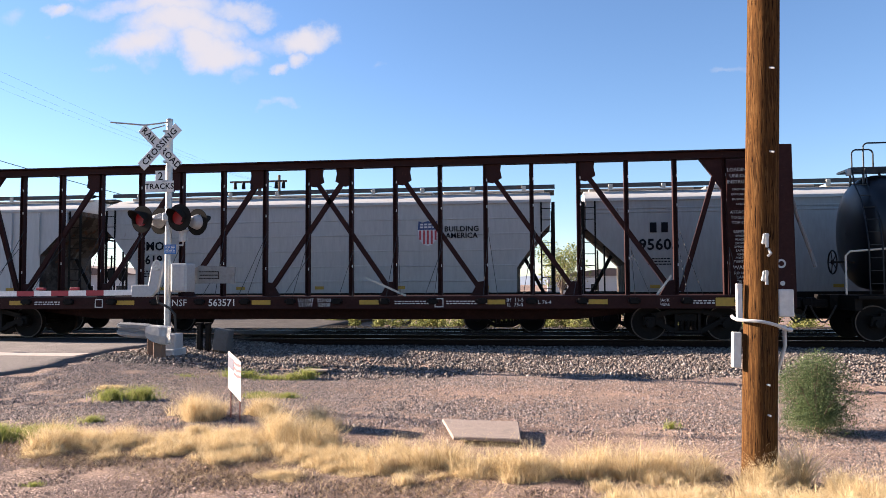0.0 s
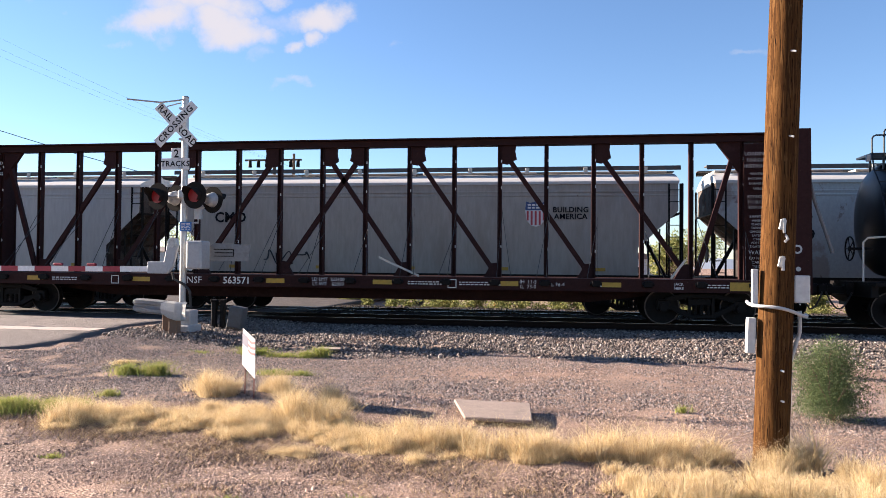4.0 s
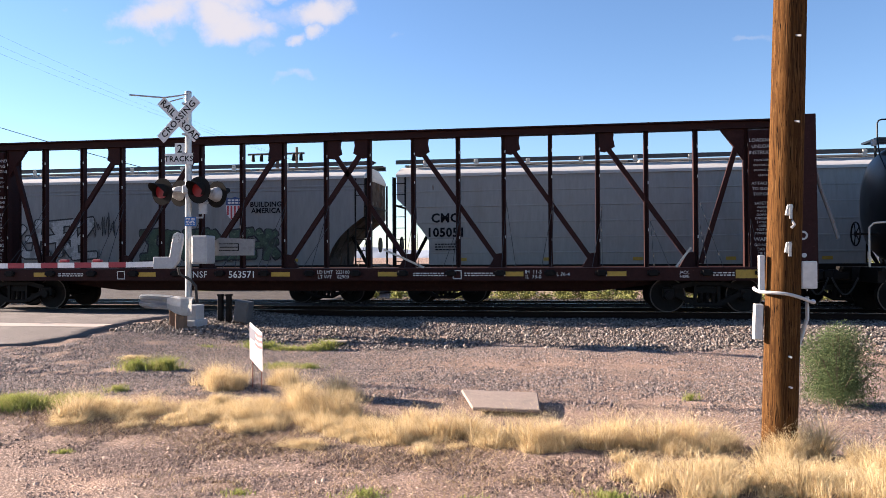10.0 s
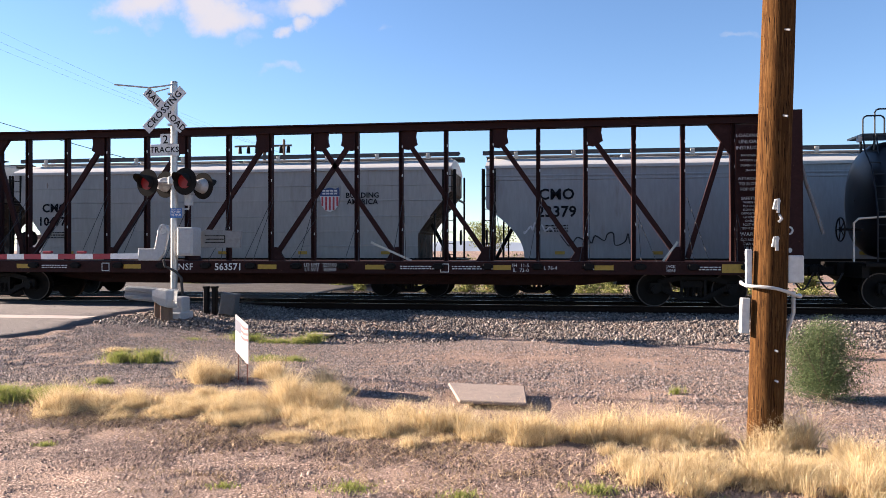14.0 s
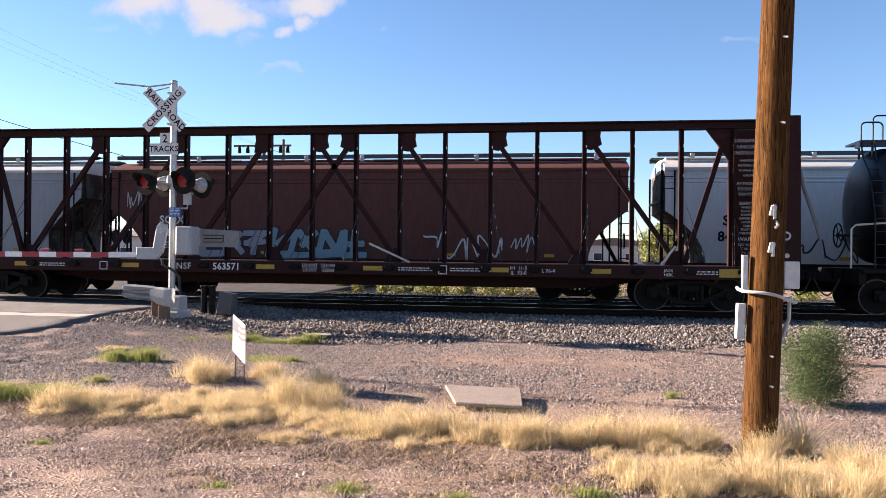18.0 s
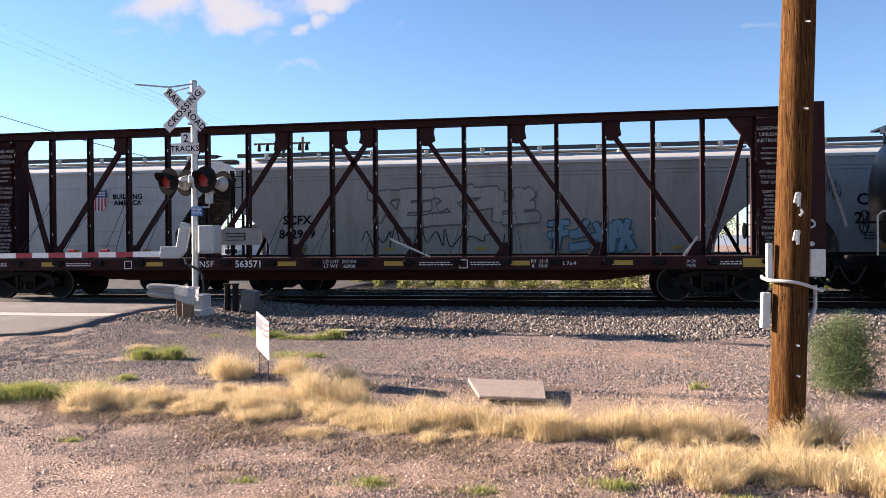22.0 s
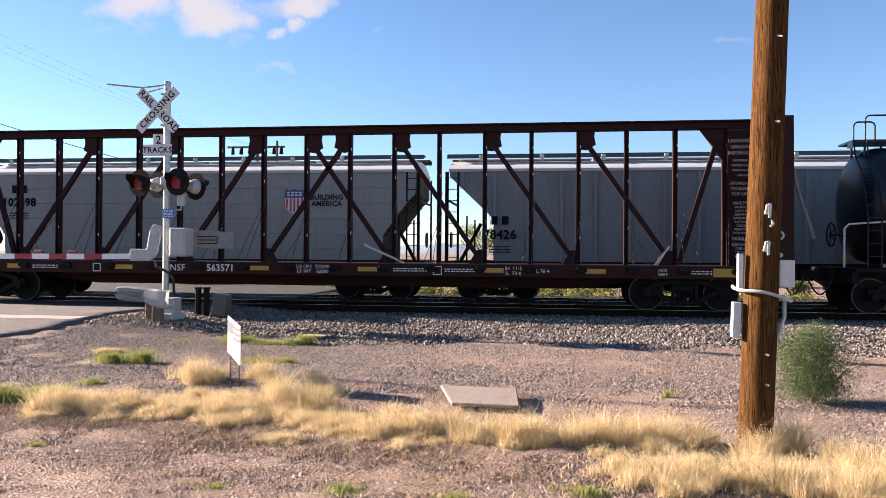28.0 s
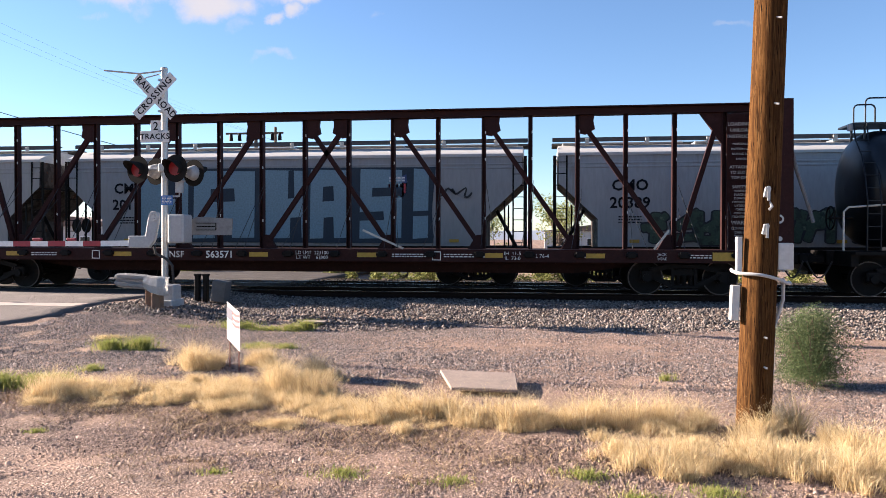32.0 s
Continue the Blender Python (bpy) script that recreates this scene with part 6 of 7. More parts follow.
def shrub(name, x, y, z0, w, h, n, leaf, mat, label, stems=18, seed=1, category="bush", group=""):
    g = np.random.default_rng(seed)
    ob = thing(name, pose(x, y, z0), label, category, group)
    bm = new_bm()
    cs = []
    for k in range(stems):
        a, t = g.uniform(0, 6.283), g.uniform(0.1, 1.0)
        tip = Vector((0.5 * w * t * math.cos(a) * 0.9, 0.5 * w * t * math.sin(a) * 0.9, h * (1 - 0.45 * t * t) * g.uniform(0.75, 0.95)))
        mid = Vector((tip.x * 0.35, tip.y * 0.35, tip.z * 0.5))
        rod(bm, (0, 0, 0), mid, 0.012 * h, 0.008 * h, seg=5)
        rod(bm, mid, tip, 0.008 * h, 0.003 * h, seg=5)
        cs += [tuple(tip), tuple(mid.lerp(tip, 0.5)), tuple(mid), (tip.x * 0.75, tip.y * 0.75, tip.z * 0.32)]
    part("stem", bm, M["bark"], ob)
    cs = np.array(cs)
    v, f = leaf_cloud(cs, np.full(len(cs), 0.20 * w), n, leaf, g)
    v[:, 2] = np.maximum(v[:, 2], 0.01)
    part("foliage", mesh_from("foliage", v, f, mat), None, ob)
    return ob


grass()
shrub("tumbleweed_bush", 7.66, 8.55, -0.38, 0.92, 0.93, 46000, 0.0090, M["bush"], "rounded grey green tumbleweed bush growing in the gravel", 60, 5)

# ---- beyond the tracks ----
def far_tree(x, y, h, w, seed, label, group="trees beyond the tracks"):
    g = np.random.default_rng(seed)
    t = thing("tree", pose(x, y, -0.6), label, "tree", group)
    bm = new_bm()
    rod(bm, (0, 0, 0), (0.1, 0, h * 0.45), 0.06 * h * 0.5, 0.03 * h * 0.5, seg=8)
    cs = []
    for k in range(9):
        a = g.uniform(0, 6.283)
        e = Vector((0.36 * w * math.cos(a) * g.uniform(0.4, 1), 0.36 * w * math.sin(a) * g.uniform(0.4, 1), h * g.uniform(0.5, 0.9)))
        rod(bm, (0.05, 0, h * g.uniform(0.2, 0.42)), e, 0.012 * h, 0.004 * h, seg=6)
        cs.append(tuple(e))
    part("trunk", bm, M["bark"], t)
    cs = np.array(cs)
    v, f = leaf_cloud(cs, g.uniform(0.16, 0.3, len(cs)) * w, 3200, 0.10, g)
    part("crown", mesh_from("crown", v, f, M["farleaf"]), None, t)


rs = random.Random(12)
for k in range(30):
    x = -12.5 + k * 1.12 + rs.uniform(-0.35, 0.35)
    if -10.6 < x < -8.2 or -3.9 < x < -2.4:
        continue
    shrub("roadside_shrub", x, 32.6 + rs.uniform(-0.6, 1.6), -0.62, rs.uniform(1.5, 2.2), rs.uniform(1.0, 1.7), 1700, 0.06, M["farleaf"], "yellow green desert shrub beyond the tracks", 10, 40 + k, "shrub", "shrubs beyond the tracks")
for k in range(24):
    x = -3.0 + 0.85 * k + rs.uniform(-0.3, 0.3)
    y = 28.9 + rs.uniform(-0.4, 0.9)
    shrub("low_weed", x, y, float(ground_z(x, y)) - 0.02, rs.uniform(0.8, 1.2), rs.uniform(0.35, 0.75), 520, 0.05, M["farleaf"], "low olive green weeds beside the far track", 6, 140 + k, "weeds", "low weeds beyond the far track")
for k, (x, y, h, w) in enumerate(((6.0, 62, 5.2, 5.0), (17.0, 70, 5.0, 6.0), (-24, 75, 6.0, 6.5), (30, 80, 6.0, 7.0), (-2.0, 84, 5.0, 5.5), (-42, 90, 7.0, 8.0), (11.5, 48, 3.6, 3.4))):
    far_tree(x, y, h, w, 70 + k, "small olive green desert tree beyond the tracks")


def line_pole(x, y, h, arm_z, seed, gear=True):
    p = thing("power_pole", pose(x, y, -0.6), "distant wooden power pole with crossarm and insulators", "utility pole", "distant power poles")
    bm = new_bm()
    rod(bm, (0, 0, 0), (0, 0, h), 0.16, 0.11, seg=10)
    part("shaft", bm, M["bark"], p)
    for z in arm_z:
        bm = new_bm()
        box(bm, (0, 0, z), (2.6, 0.12, 0.14))
        a = part("crossarm", bm, M["bark"], p)
        for dx in (-1.15, -0.75, -0.3, 0.3, 0.75, 1.15):
            bm = new_bm()
            rod(bm, (dx, 0, z + 0.07), (dx, 0, z + 0.27), 0.05, 0.035, seg=8)
            part("insulator", bm, M["truck"], a)
    return p


line_pole(-17.4, 60.0, 11.2, (9.6,), 1)
p = line_pole(-14.4, 48.0, 9.2, (), 2)
bm = new_bm()
box(bm, (-0.1, 0, 8.95), (4.0, 0.12, 0.12))
part("crossarm", bm, M["bark"], p)
for dx in (-1.7, -1.1, -0.5, 1.2, 1.7):
    bm = new_bm()
    rod(bm, (dx, -0.1, 8.45), (dx, -0.1, 8.92), 0.13, 0.10, seg=12)
    part("transformer", bm, M["truck"], p, "small dark line transformer")


def wire(name, a, b, sag, r, label):
    bm = new_bm()
    a, b = Vector(a), Vector(b)
    pts = [a.lerp(b, k / 14) - Vector((0, 0, sag * 4 * (k / 14) * (1 - k / 14))) for k in range(15)]
    pipe(bm, pts, r, 5)
    solo(name, bm, M["cable"], label, "wire", "overhead wires")


wire("overhead_wire", (-38.0, 40.2, 12.2), (-12.6, 40.2, 4.9), 0.35, 0.022, "black overhead wire sagging across the sky")
line_pole(-38.0, 40.2, 12.9, (), 3)
line_pole(-12.6, 40.2, 5.6, (), 4)
for k, (dz, dx) in enumerate(((0, 0), (-1.1, 0.3), (-1.9, 0.6))):
    wire("overhead_wire", (-38.0 + dx, 40, 19.3 + dz), (-17.4, 60, 9.4), 0.5, 0.0045, "thin grey overhead wire high in the sky")
line_pole(-37.7, 40.4, 20.2, (), 5)
wire("overhead_wire", (-60, 19.33, 8.6), (40, 4.63, 8.6), 0.3, 0.05, "thick black overhead cable strung over the yard")
for x, y in ((-60, 19.33), (40, 4.63)):
    line_pole(x, y, 9.6, (), 6)


def house(x, y, w, d, h, label, wall):
    t = thing("house", pose(x, y, -0.6), label, "house", "low buildings beyond the tracks")
    bm = new_bm()
    box(bm, (0, 0, h / 2), (w, d, h))
    part("wall", bm, wall, t)
    bm = new_bm()
    plate(bm, [(-w / 2 - 0.3, h), (w / 2 + 0.3, h), (0, h + 0.9)], d + 0.6, Matrix.Translation((0, -d / 2 - 0.3, 0)))
    part("roof", bm, M["roofing"], t)
    for k in range(max(2, int(w / 3))):
        bm = new_bm()
        xx = -w / 2 + (k + 0.5) * w / max(2, int(w / 3))
        box(bm, (xx, -d / 2 - 0.01, h * 0.55), (1.0, 0.08, 0.9))
        wdw = part("window", bm, M["gatewhite"], t)
        bm = new_bm()
        box(bm, (xx, -d / 2 - 0.05, h * 0.55), (0.86, 0.03, 0.76))
        part("pane", bm, M["glass"], wdw)


house(-15.5, 50, 8, 7, 2.6, "low white stucco house beyond the tracks", M["house"])
house(-36.0, 64, 12, 8, 2.9, "low pale house beyond the road crossing", M["house"])
house(30.0, 72, 12, 8, 2.8, "low pale house among trees", M["house"])
house(12.0, 90, 14, 8, 2.8, "low pale house among trees", M["house"])


def parked_car(x, y, mat, label, turn):
    c = thing("parked_car", pose(x, y, -0.55, 0, 0, turn), label, "car", "parked cars beyond the tracks")
    bm = new_bm()
    plate(bm, [(-2.2, 0.35), (2.2, 0.35), (2.25, 0.75), (1.3, 0.95), (0.75, 1.42), (-1.2, 1.46), (-1.9, 0.95), (-2.25, 0.9)], 1.7, Matrix.Translation((0, -0.85, 0)))
    bmesh.ops.bevel(bm, geom=list(bm.edges), offset=0.06, segments=2, affect="EDGES")
    part("body", bm, mat, c, "", True)
    for s in (-1, 1):
        bm = new_bm()
        plate(bm, [(-1.45, 0.98), (1.05, 0.98), (0.66, 1.36), (-1.12, 1.39)], 0.02, Matrix.Translation((0, s * 0.855 - 0.01, 0)))
        part("side_glass", bm, M["glass"], c)
        for x2 in (-1.35, 1.35):
            bm = new_bm()
            rod(bm, (x2, s * 0.70, 0.33), (x2, s * 0.88, 0.33), 0.33, seg=20)
            w = part("wheel", bm, M["cable"], c)
            bm = new_bm()
            rod(bm, (x2, s * 0.86, 0.33), (x2, s * 0.89, 0.33), 0.19, seg=16)
            part("rim", bm, M["galv"], w)


parked_car(-3.3, 35.0, M["vanwhite"], "white car parked beyond the tracks", 8)
parked_car(-16.5, 46.0, M["vanwhite"], "white car parked on the side road", -20)
for x in (-6.9, 1.9):
    bm = new_bm()
    rod(bm, (0, 0, 0), (0, 0, 1.5), 0.07, seg=10)
    rod(bm, (0, 0, 1.5), (0, 0, 1.58), 0.09, 0.04, seg=10)
    solo("marker_post", bm, M["orange"] if x > 0 else M["yellow"], "slim coloured marker post beyond the far track", "marker post", m=pose(x, 33.0, -0.6))
# added row of hills; distance haze is painted in as their pale blue
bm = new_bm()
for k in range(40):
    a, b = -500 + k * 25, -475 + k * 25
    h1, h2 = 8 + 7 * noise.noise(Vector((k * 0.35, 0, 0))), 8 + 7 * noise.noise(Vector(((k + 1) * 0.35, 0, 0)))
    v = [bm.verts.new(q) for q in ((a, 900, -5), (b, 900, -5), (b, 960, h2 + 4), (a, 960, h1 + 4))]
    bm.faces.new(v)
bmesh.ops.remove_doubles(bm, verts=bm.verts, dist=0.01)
solo("distant_hills", bm, M["farhill"], "hills on the horizon with blue haze put into their colour", "hills", kind="structure")

# ---- the passing train of covered hoppers on the far track ----
SPEED = 18.54
GAPS = [21.17, 5.37, -10.63, -29.16, -47.43, -65.36, -83.1, -100.85, -117.21, -134.86, -151.53, -170.39, -186.61, -204.7, -222.06, -239.95, -257.49, -273.91, -291.38, -308.86, -326.12, -344.35, -362.3, -378.77, -397.15, -414.86, -430.86, -447.43, -465.28, -482.38, -499.47, -517.99, -534.47, -552.08, -570.92, -588.73, -605.13, -621.53]
NEAR = -1.55                             # near side of a body, across the car


CUTS = {"smooth": (3.05, 1.20, 1.92), "arched": (2.65, 1.20, 1.10), "seamed": (3.20, 1.05, 1.85), "ribbed": (3.75, 1.40, 2.40), "steep": (3.35, 1.75, 1.15)}


def end_inset(style, z):
    """How far the end of a body is cut back at a height: a straight slope sheet, or an arched one."""
    cut_top, cut_in, cut_low = CUTS[style]
    f = min(1.0, max(0.0, (cut_top - z) / (cut_top - cut_low)))
    return cut_in * (1 - (1 - f) ** 2 if style == "arched" else f ** (0.88 if style == "seamed" else 1.0))


def hopper_body(L, style):
    """The shell as a loft of level rings: curved sides, sloped ends, arched roof."""
    hl = L / 2 - 0.55
    cut_top, _, cut_low = CUTS[style]
    levels = sorted({1.02, 1.12, 1.25, 1.4, 1.55, 1.7, 1.85, 2.0, 2.2, 2.4, 2.6, 2.8, 3.0, 3.25, 3.5, 3.75, 3.9, cut_top, cut_low})
    rings = []
    for z in levels:
        e = hl - end_inset(style, z)
        bow = 0.0 if style == "ribbed" else 0.05 * math.sin(math.pi * min(1, max(0, (z - 1.0) / 2.9)))
        rings.append((z, e, 1.49 + bow))
    if style == "seamed":
        extra = []
        for z in (1.45, 1.93, 2.42, 2.93, 3.42):
            e = hl - end_inset(style, z)
            w = 1.49 + 0.05 * math.sin(math.pi * (z - 1.0) / 2.9)
            extra += [(z - 0.022, e, w), (z - 0.016, e, w + 0.014), (z + 0.016, e, w + 0.014), (z + 0.022, e, w)]
        rings = sorted(rings + extra)
    if style in ("smooth", "arched"):
        for z in (3.54, 3.66):
            w = 1.49 + 0.05 * math.sin(math.pi * (z - 1.0) / 2.9)
            rings += [(z - 0.03, hl, w), (z - 0.02, hl, w + 0.016), (z + 0.02, hl, w + 0.016), (z + 0.03, hl, w)]
        rings = sorted(r for r in rings if r[0] < 3.50 or r[0] > 3.70 or r[2] > 0)
    return loft(rings + [(3.93, hl + 0.01, 1.50)], "body"), loft([(3.90, hl + 0.02, 1.535), (3.985, hl + 0.03, 1.535), (4.02, hl + 0.02, 1.49), (4.11, hl + 0.02, 1.27), (4.20, hl + 0.01, 1.02), (4.29, hl, 0.70), (4.34, hl, 0.35)], "roof")


def loft(rings, name):
    """A closed shell through level rings of (height, half length, half width)."""
    bm = new_bm()
    loops = []
    for z, e, w in rings:
        xs = [-e, -e * 0.5, 0, e * 0.5, e]
        loops.append([bm.verts.new((x, -w, z)) for x in xs] + [bm.verts.new((x, w, z)) for x in xs[::-1]])
    for a, b in zip(loops, loops[1:]):
        n = len(a)
        for k in range(n):
            bm.faces.new((a[k], a[(k + 1) % n], b[(k + 1) % n], b[k]))
    bm.faces.new(loops[0][::-1])
    bm.faces.new(loops[-1])
    bmesh.ops.recalc_face_normals(bm, faces=bm.faces)
    me = bpy.data.meshes.new(name)
    bm.to_mesh(me)
    bm.free()
    for p in me.polygons:
        p.use_smooth = True
    me.set_sharp_from_angle(angle=radians(24))
    return me


def shield(parent, x, z):
    """A plain railway shield: red and white stripes under a navy top."""
    bm = new_bm()
    out = [(-0.30, 0.38), (-0.18, 0.33), (0, 0.38), (0.18, 0.33), (0.30, 0.38), (0.33, 0.12), (0.29, -0.2), (0.16, -0.36), (0, -0.42), (-0.16, -0.36), (-0.29, -0.2), (-0.33, 0.12)]
    plate(bm, out[::-1], 0.003)
    s = part("shield", bm, M["shieldwhite"], parent, "red, white and navy striped shield", at=pose(x, NEAR - 0.012, z))
    bm = new_bm()
    plate(bm, [(-0.30, 0.38), (-0.18, 0.33), (0, 0.38), (0.18, 0.33), (0.30, 0.38), (0.33, 0.10), (-0.33, 0.10)][::-1], 0.003)
    part("shield_top", bm, M["shieldblue"], s, at=pose(0, -0.004, 0))
    bm = new_bm()
    for k in range(-2, 3):
        low = -0.36 if abs(k) < 2 else -0.22
        box(bm, (k * 0.125, 0, (0.08 + low) / 2), (0.062, 0.004, 0.08 - low))
    part("shield_stripes", bm, M["shieldred"], s, at=pose(0, -0.004, 0))
    bm = new_bm()
    for dz in (0.27, 0.18):
        for k in range(4):
            box(bm, (-0.2 + k * 0.133, 0, dz), (0.1, 0.004, 0.055))
    part("shield_marks", bm, M["shieldwhite"], s, at=pose(0, -0.008, 0))


def blob(r, cx, cz, w, h, n=18, rough_edge=0.12):
    """An uneven rounded outline about a centre."""
    ph = [r.uniform(0, 6.28) for _ in range(3)]
    out = []
    for k in range(n):
        t = k * math.tau / n
        q = 1 + rough_edge * (math.sin(2 * t + ph[0]) + 0.7 * math.sin(3 * t + ph[1]) + 0.4 * math.sin(5 * t + ph[2]))
        c, d = math.cos(t), math.sin(t)
        out.append((cx + w / 2 * q * math.copysign(abs(c) ** 0.75, c), cz + h / 2 * q * math.copysign(abs(d) ** 0.75, d)))
    return out


def scrawl(parent, x0, x1, z0, z1, mat, seed, loops=10, thick=0.045, label="thin sprayed loops"):
    """A sprayed flourish: one curling, jagged line, no letters."""
    r = random.Random(seed)
    bm = new_bm()
    n, low = loops * 3, False
    knots = []
    for k in range(n + 1):
        low = not low if r.random() < 0.85 else low
        x = x0 + (x1 - x0) * (k + r.uniform(-0.9, 0.9)) / n
        knots.append((min(max(x, x0), x1), r.uniform(z0, z0 + 0.45 * (z1 - z0)) if low else r.uniform(z1 - 0.45 * (z1 - z0), z1)))
    pts = []
    for p0, p1, p2, p3 in zip([knots[0]] + knots, knots, knots[1:], knots[2:] + [knots[-1]]):
        for q in range(5):
            t = q / 5
            pts.append(tuple(0.5 * (2 * b + (c - a) * t + (2 * a - 5 * b + 4 * c - d) * t * t + (3 * b - a - 3 * c + d) * t ** 3) for a, b, c, d in zip(p0, p1, p2, p3)))
    for k, ((ax, az), (bx, bz)) in enumerate(zip(pts, pts[1:])):
        beam(bm, (ax, 0, az), (bx, 0, bz), 0.003, thick * (0.7 + 0.5 * abs(math.sin(k * 0.21))))
    part("graffiti", bm, mat, parent, label, at=pose(0, NEAR - 0.022, 0))


STROKES = (((-0.40, -0.48), (-0.34, 0.46)), ((0.34, -0.46), (0.40, 0.42)), ((-0.42, 0.40), (0.40, 0.46)), ((-0.38, -0.02), (0.34, 0.06)), ((-0.42, -0.44), (0.40, -0.40)),
           ((-0.30, 0.42), (0.38, -0.40)), ((-0.05, -0.46), (0.05, 0.44)), ((0.36, 0.40), (-0.20, -0.05)))


def throw_up(parent, x0, x1, z0, z1, fill, edge, n, seed, halo=None, label="fat sprayed strokes with dark rims"):
    """Fat overlapping sprayed strokes with a dark rim, leaning and jammed together, no letters."""
    r = random.Random(seed)
    step, h = (x1 - x0) / n, z1 - z0
    rim, back, bodies, layer = new_bm(), new_bm(), [], 0
    for k in range(n):
        cx, cz = x0 + step * (k + 0.5), (z0 + z1) / 2 + r.uniform(-0.04, 0.04) * h
        w, hh, lean = step * r.uniform(1.0, 1.2), h * r.uniform(0.78, 0.95), r.uniform(-0.12, 0.2)
        body = new_bm()
        for (ax, az), (bx, bz) in r.sample(STROKES, r.choice((3, 4, 4))):
            layer += 1
            d, thick = -0.00025 * layer, step * r.uniform(0.22, 0.34)
            a = Vector((cx + (ax + lean * az) * w, d, cz + az * hh))
            b = Vector((cx + (bx + lean * bz + r.uniform(-0.06, 0.06)) * w, d, cz + (bz + r.uniform(-0.05, 0.05)) * hh))
            u = (b - a).normalized()
            side = Vector((-u.z, 0, u.x))
            for bm, grow, dy in ((rim, 0.055, 0.0), (body, 0.0, -0.004)):
                t = thick / 2 + grow
                ring = []
                for q in range(12):
                    th = math.pi * (q + 0.5) / 6
                    e = b if math.cos(th) > 0 else a
                    ring.append(e + u * (t * math.cos(th) * 0.55) + side * (t * math.copysign(abs(math.sin(th)) ** 0.6, math.sin(th))))
                plate(bm, [(p.x, p.z) for p in ring], 0.0002, Matrix.Translation((0, d + dy, 0)))
        bodies.append(body)
        if halo:
            for q in range(2):
                plate(back, blob(r, cx + r.uniform(-0.4, 0.4) * step, cz + r.uniform(-0.42, -0.12) * h, step * r.uniform(1.0, 1.5), h * r.uniform(0.25, 0.5), 16, 0.2), 0.0002, Matrix.Translation((0, -0.0006 * (2 * k + q), 0)))
    g = part("graffiti", rim, edge, parent, label, at=pose(0, NEAR - 0.016, 0))
    for body in bodies:
        part("graffiti_stroke", body, fill, g)
    if halo:
        part("graffiti_halo", back, halo, g, at=pose(0, 0.008, 0))
    else:
        back.free()


def rolled_blocks(car, hl):
    """Huge slabs of pale blue roller paint on navy, each notched."""
    back = new_bm()
    plate(back, [(-5.25, 1.18), (4.85, 1.16), (4.80, 2.2), (4.92, 3.58), (-5.15, 3.62)], 0.001)
    g = part("graffiti", back, M["graffiti_navy"], car, "huge pale blue rolled blocks on navy", at=pose(0, NEAR - 0.012, 0))
    for a, b in ((-5.10, -3.36), (-3.20, -1.06), (-0.86, 0.70), (0.79, 2.17), (2.44, 3.84), (4.18, 4.70)):
        bm = new_bm()
        plate(bm, [(a, 1.30), (b - 0.03, 1.33), (b, 3.50), (a + 0.04, 3.54)], 0.001)
        part("block", bm, M["graffiti_blue"], g, at=pose(0, -0.006, 0))
    for a, b, lo, hi in ((-4.25, -3.75, 2.6, 3.54), (-4.2, -3.7, 1.3, 2.0), (-2.60, -1.75, 2.5, 2.95), (-2.45, -1.85, 1.3, 1.85), (0.06, 0.28, 2.6, 3.52), (0.12, 0.52, 1.3, 2.0),
                         (1.22, 1.60, 2.5, 3.0), (1.24, 1.60, 1.3, 2.0), (2.85, 3.84, 2.65, 2.95), (2.44, 3.25, 1.88, 2.18), (4.18, 4.70, 2.02, 2.2)):
        bm = new_bm()
        plate(bm, [(a, lo), (b, lo + 0.02), (b - 0.02, hi), (a + 0.02, hi - 0.02)], 0.001)
        part("notch", bm, M["graffiti_navy"], g, at=pose(0, -0.012, 0))


LADDER, BODIES = {}, {}


def ladder_mesh(z0, z1):
    key = (z0, z1)
    if key not in LADDER:
        bm = new_bm()
        for x in (-0.2, 0.2):
            box(bm, (x, 0, (z0 + z1) / 2), (0.05, 0.04, z1 - z0))
        k = z0 + 0.18
        while k < z1:
            rod(bm, (-0.2, 0, k), (0.2, 0, k), 0.013, seg=6)
            k += 0.36
        LADDER[key] = mesh_of(bm, "ladder", M["truck"])
    return LADDER[key]


def bay_mesh():
    bm = new_bm()
    a = [bm.verts.new(p) for p in ((-1.5, -1.3, 1.06), (1.5, -1.3, 1.06), (1.5, 1.3, 1.06), (-1.5, 1.3, 1.06))]
    b = [bm.verts.new(p) for p in ((-0.55, -0.55, 0.30), (0.55, -0.55, 0.30), (0.55, 0.55, 0.30), (-0.55, 0.55, 0.30))]
    for k in range(4):
        bm.faces.new((a[k], a[(k + 1) % 4], b[(k + 1) % 4], b[k]))
    bm.faces.new(b)
    bm.faces.new(a[::-1])
    box(bm, (0, 0, 0.26), (1.2, 1.0, 0.10))
    bmesh.ops.recalc_face_normals(bm, faces=bm.faces)
    return mesh_of(bm, "outlet_hopper", M["truck"])


BAY = bay_mesh()


MARK_Z = [3.05, 2.65, 2.35, 2.85, 2.85, 2.85, 2.85, 2.70, 2.88, 3.20, 2.55, 2.55, 2.55, 3.15, 2.6, 3.05, 2.75, 2.85, 2.6, 2.35, 2.30, 2.72, 2.70, 2.60, 2.20, 3.15, 3.15, 2.55, 2.6, 3.2, 2.35, 3.40, 2.75, 2.6, 2.95, 2.95, 2.85]   # height of the owner's initials on each car


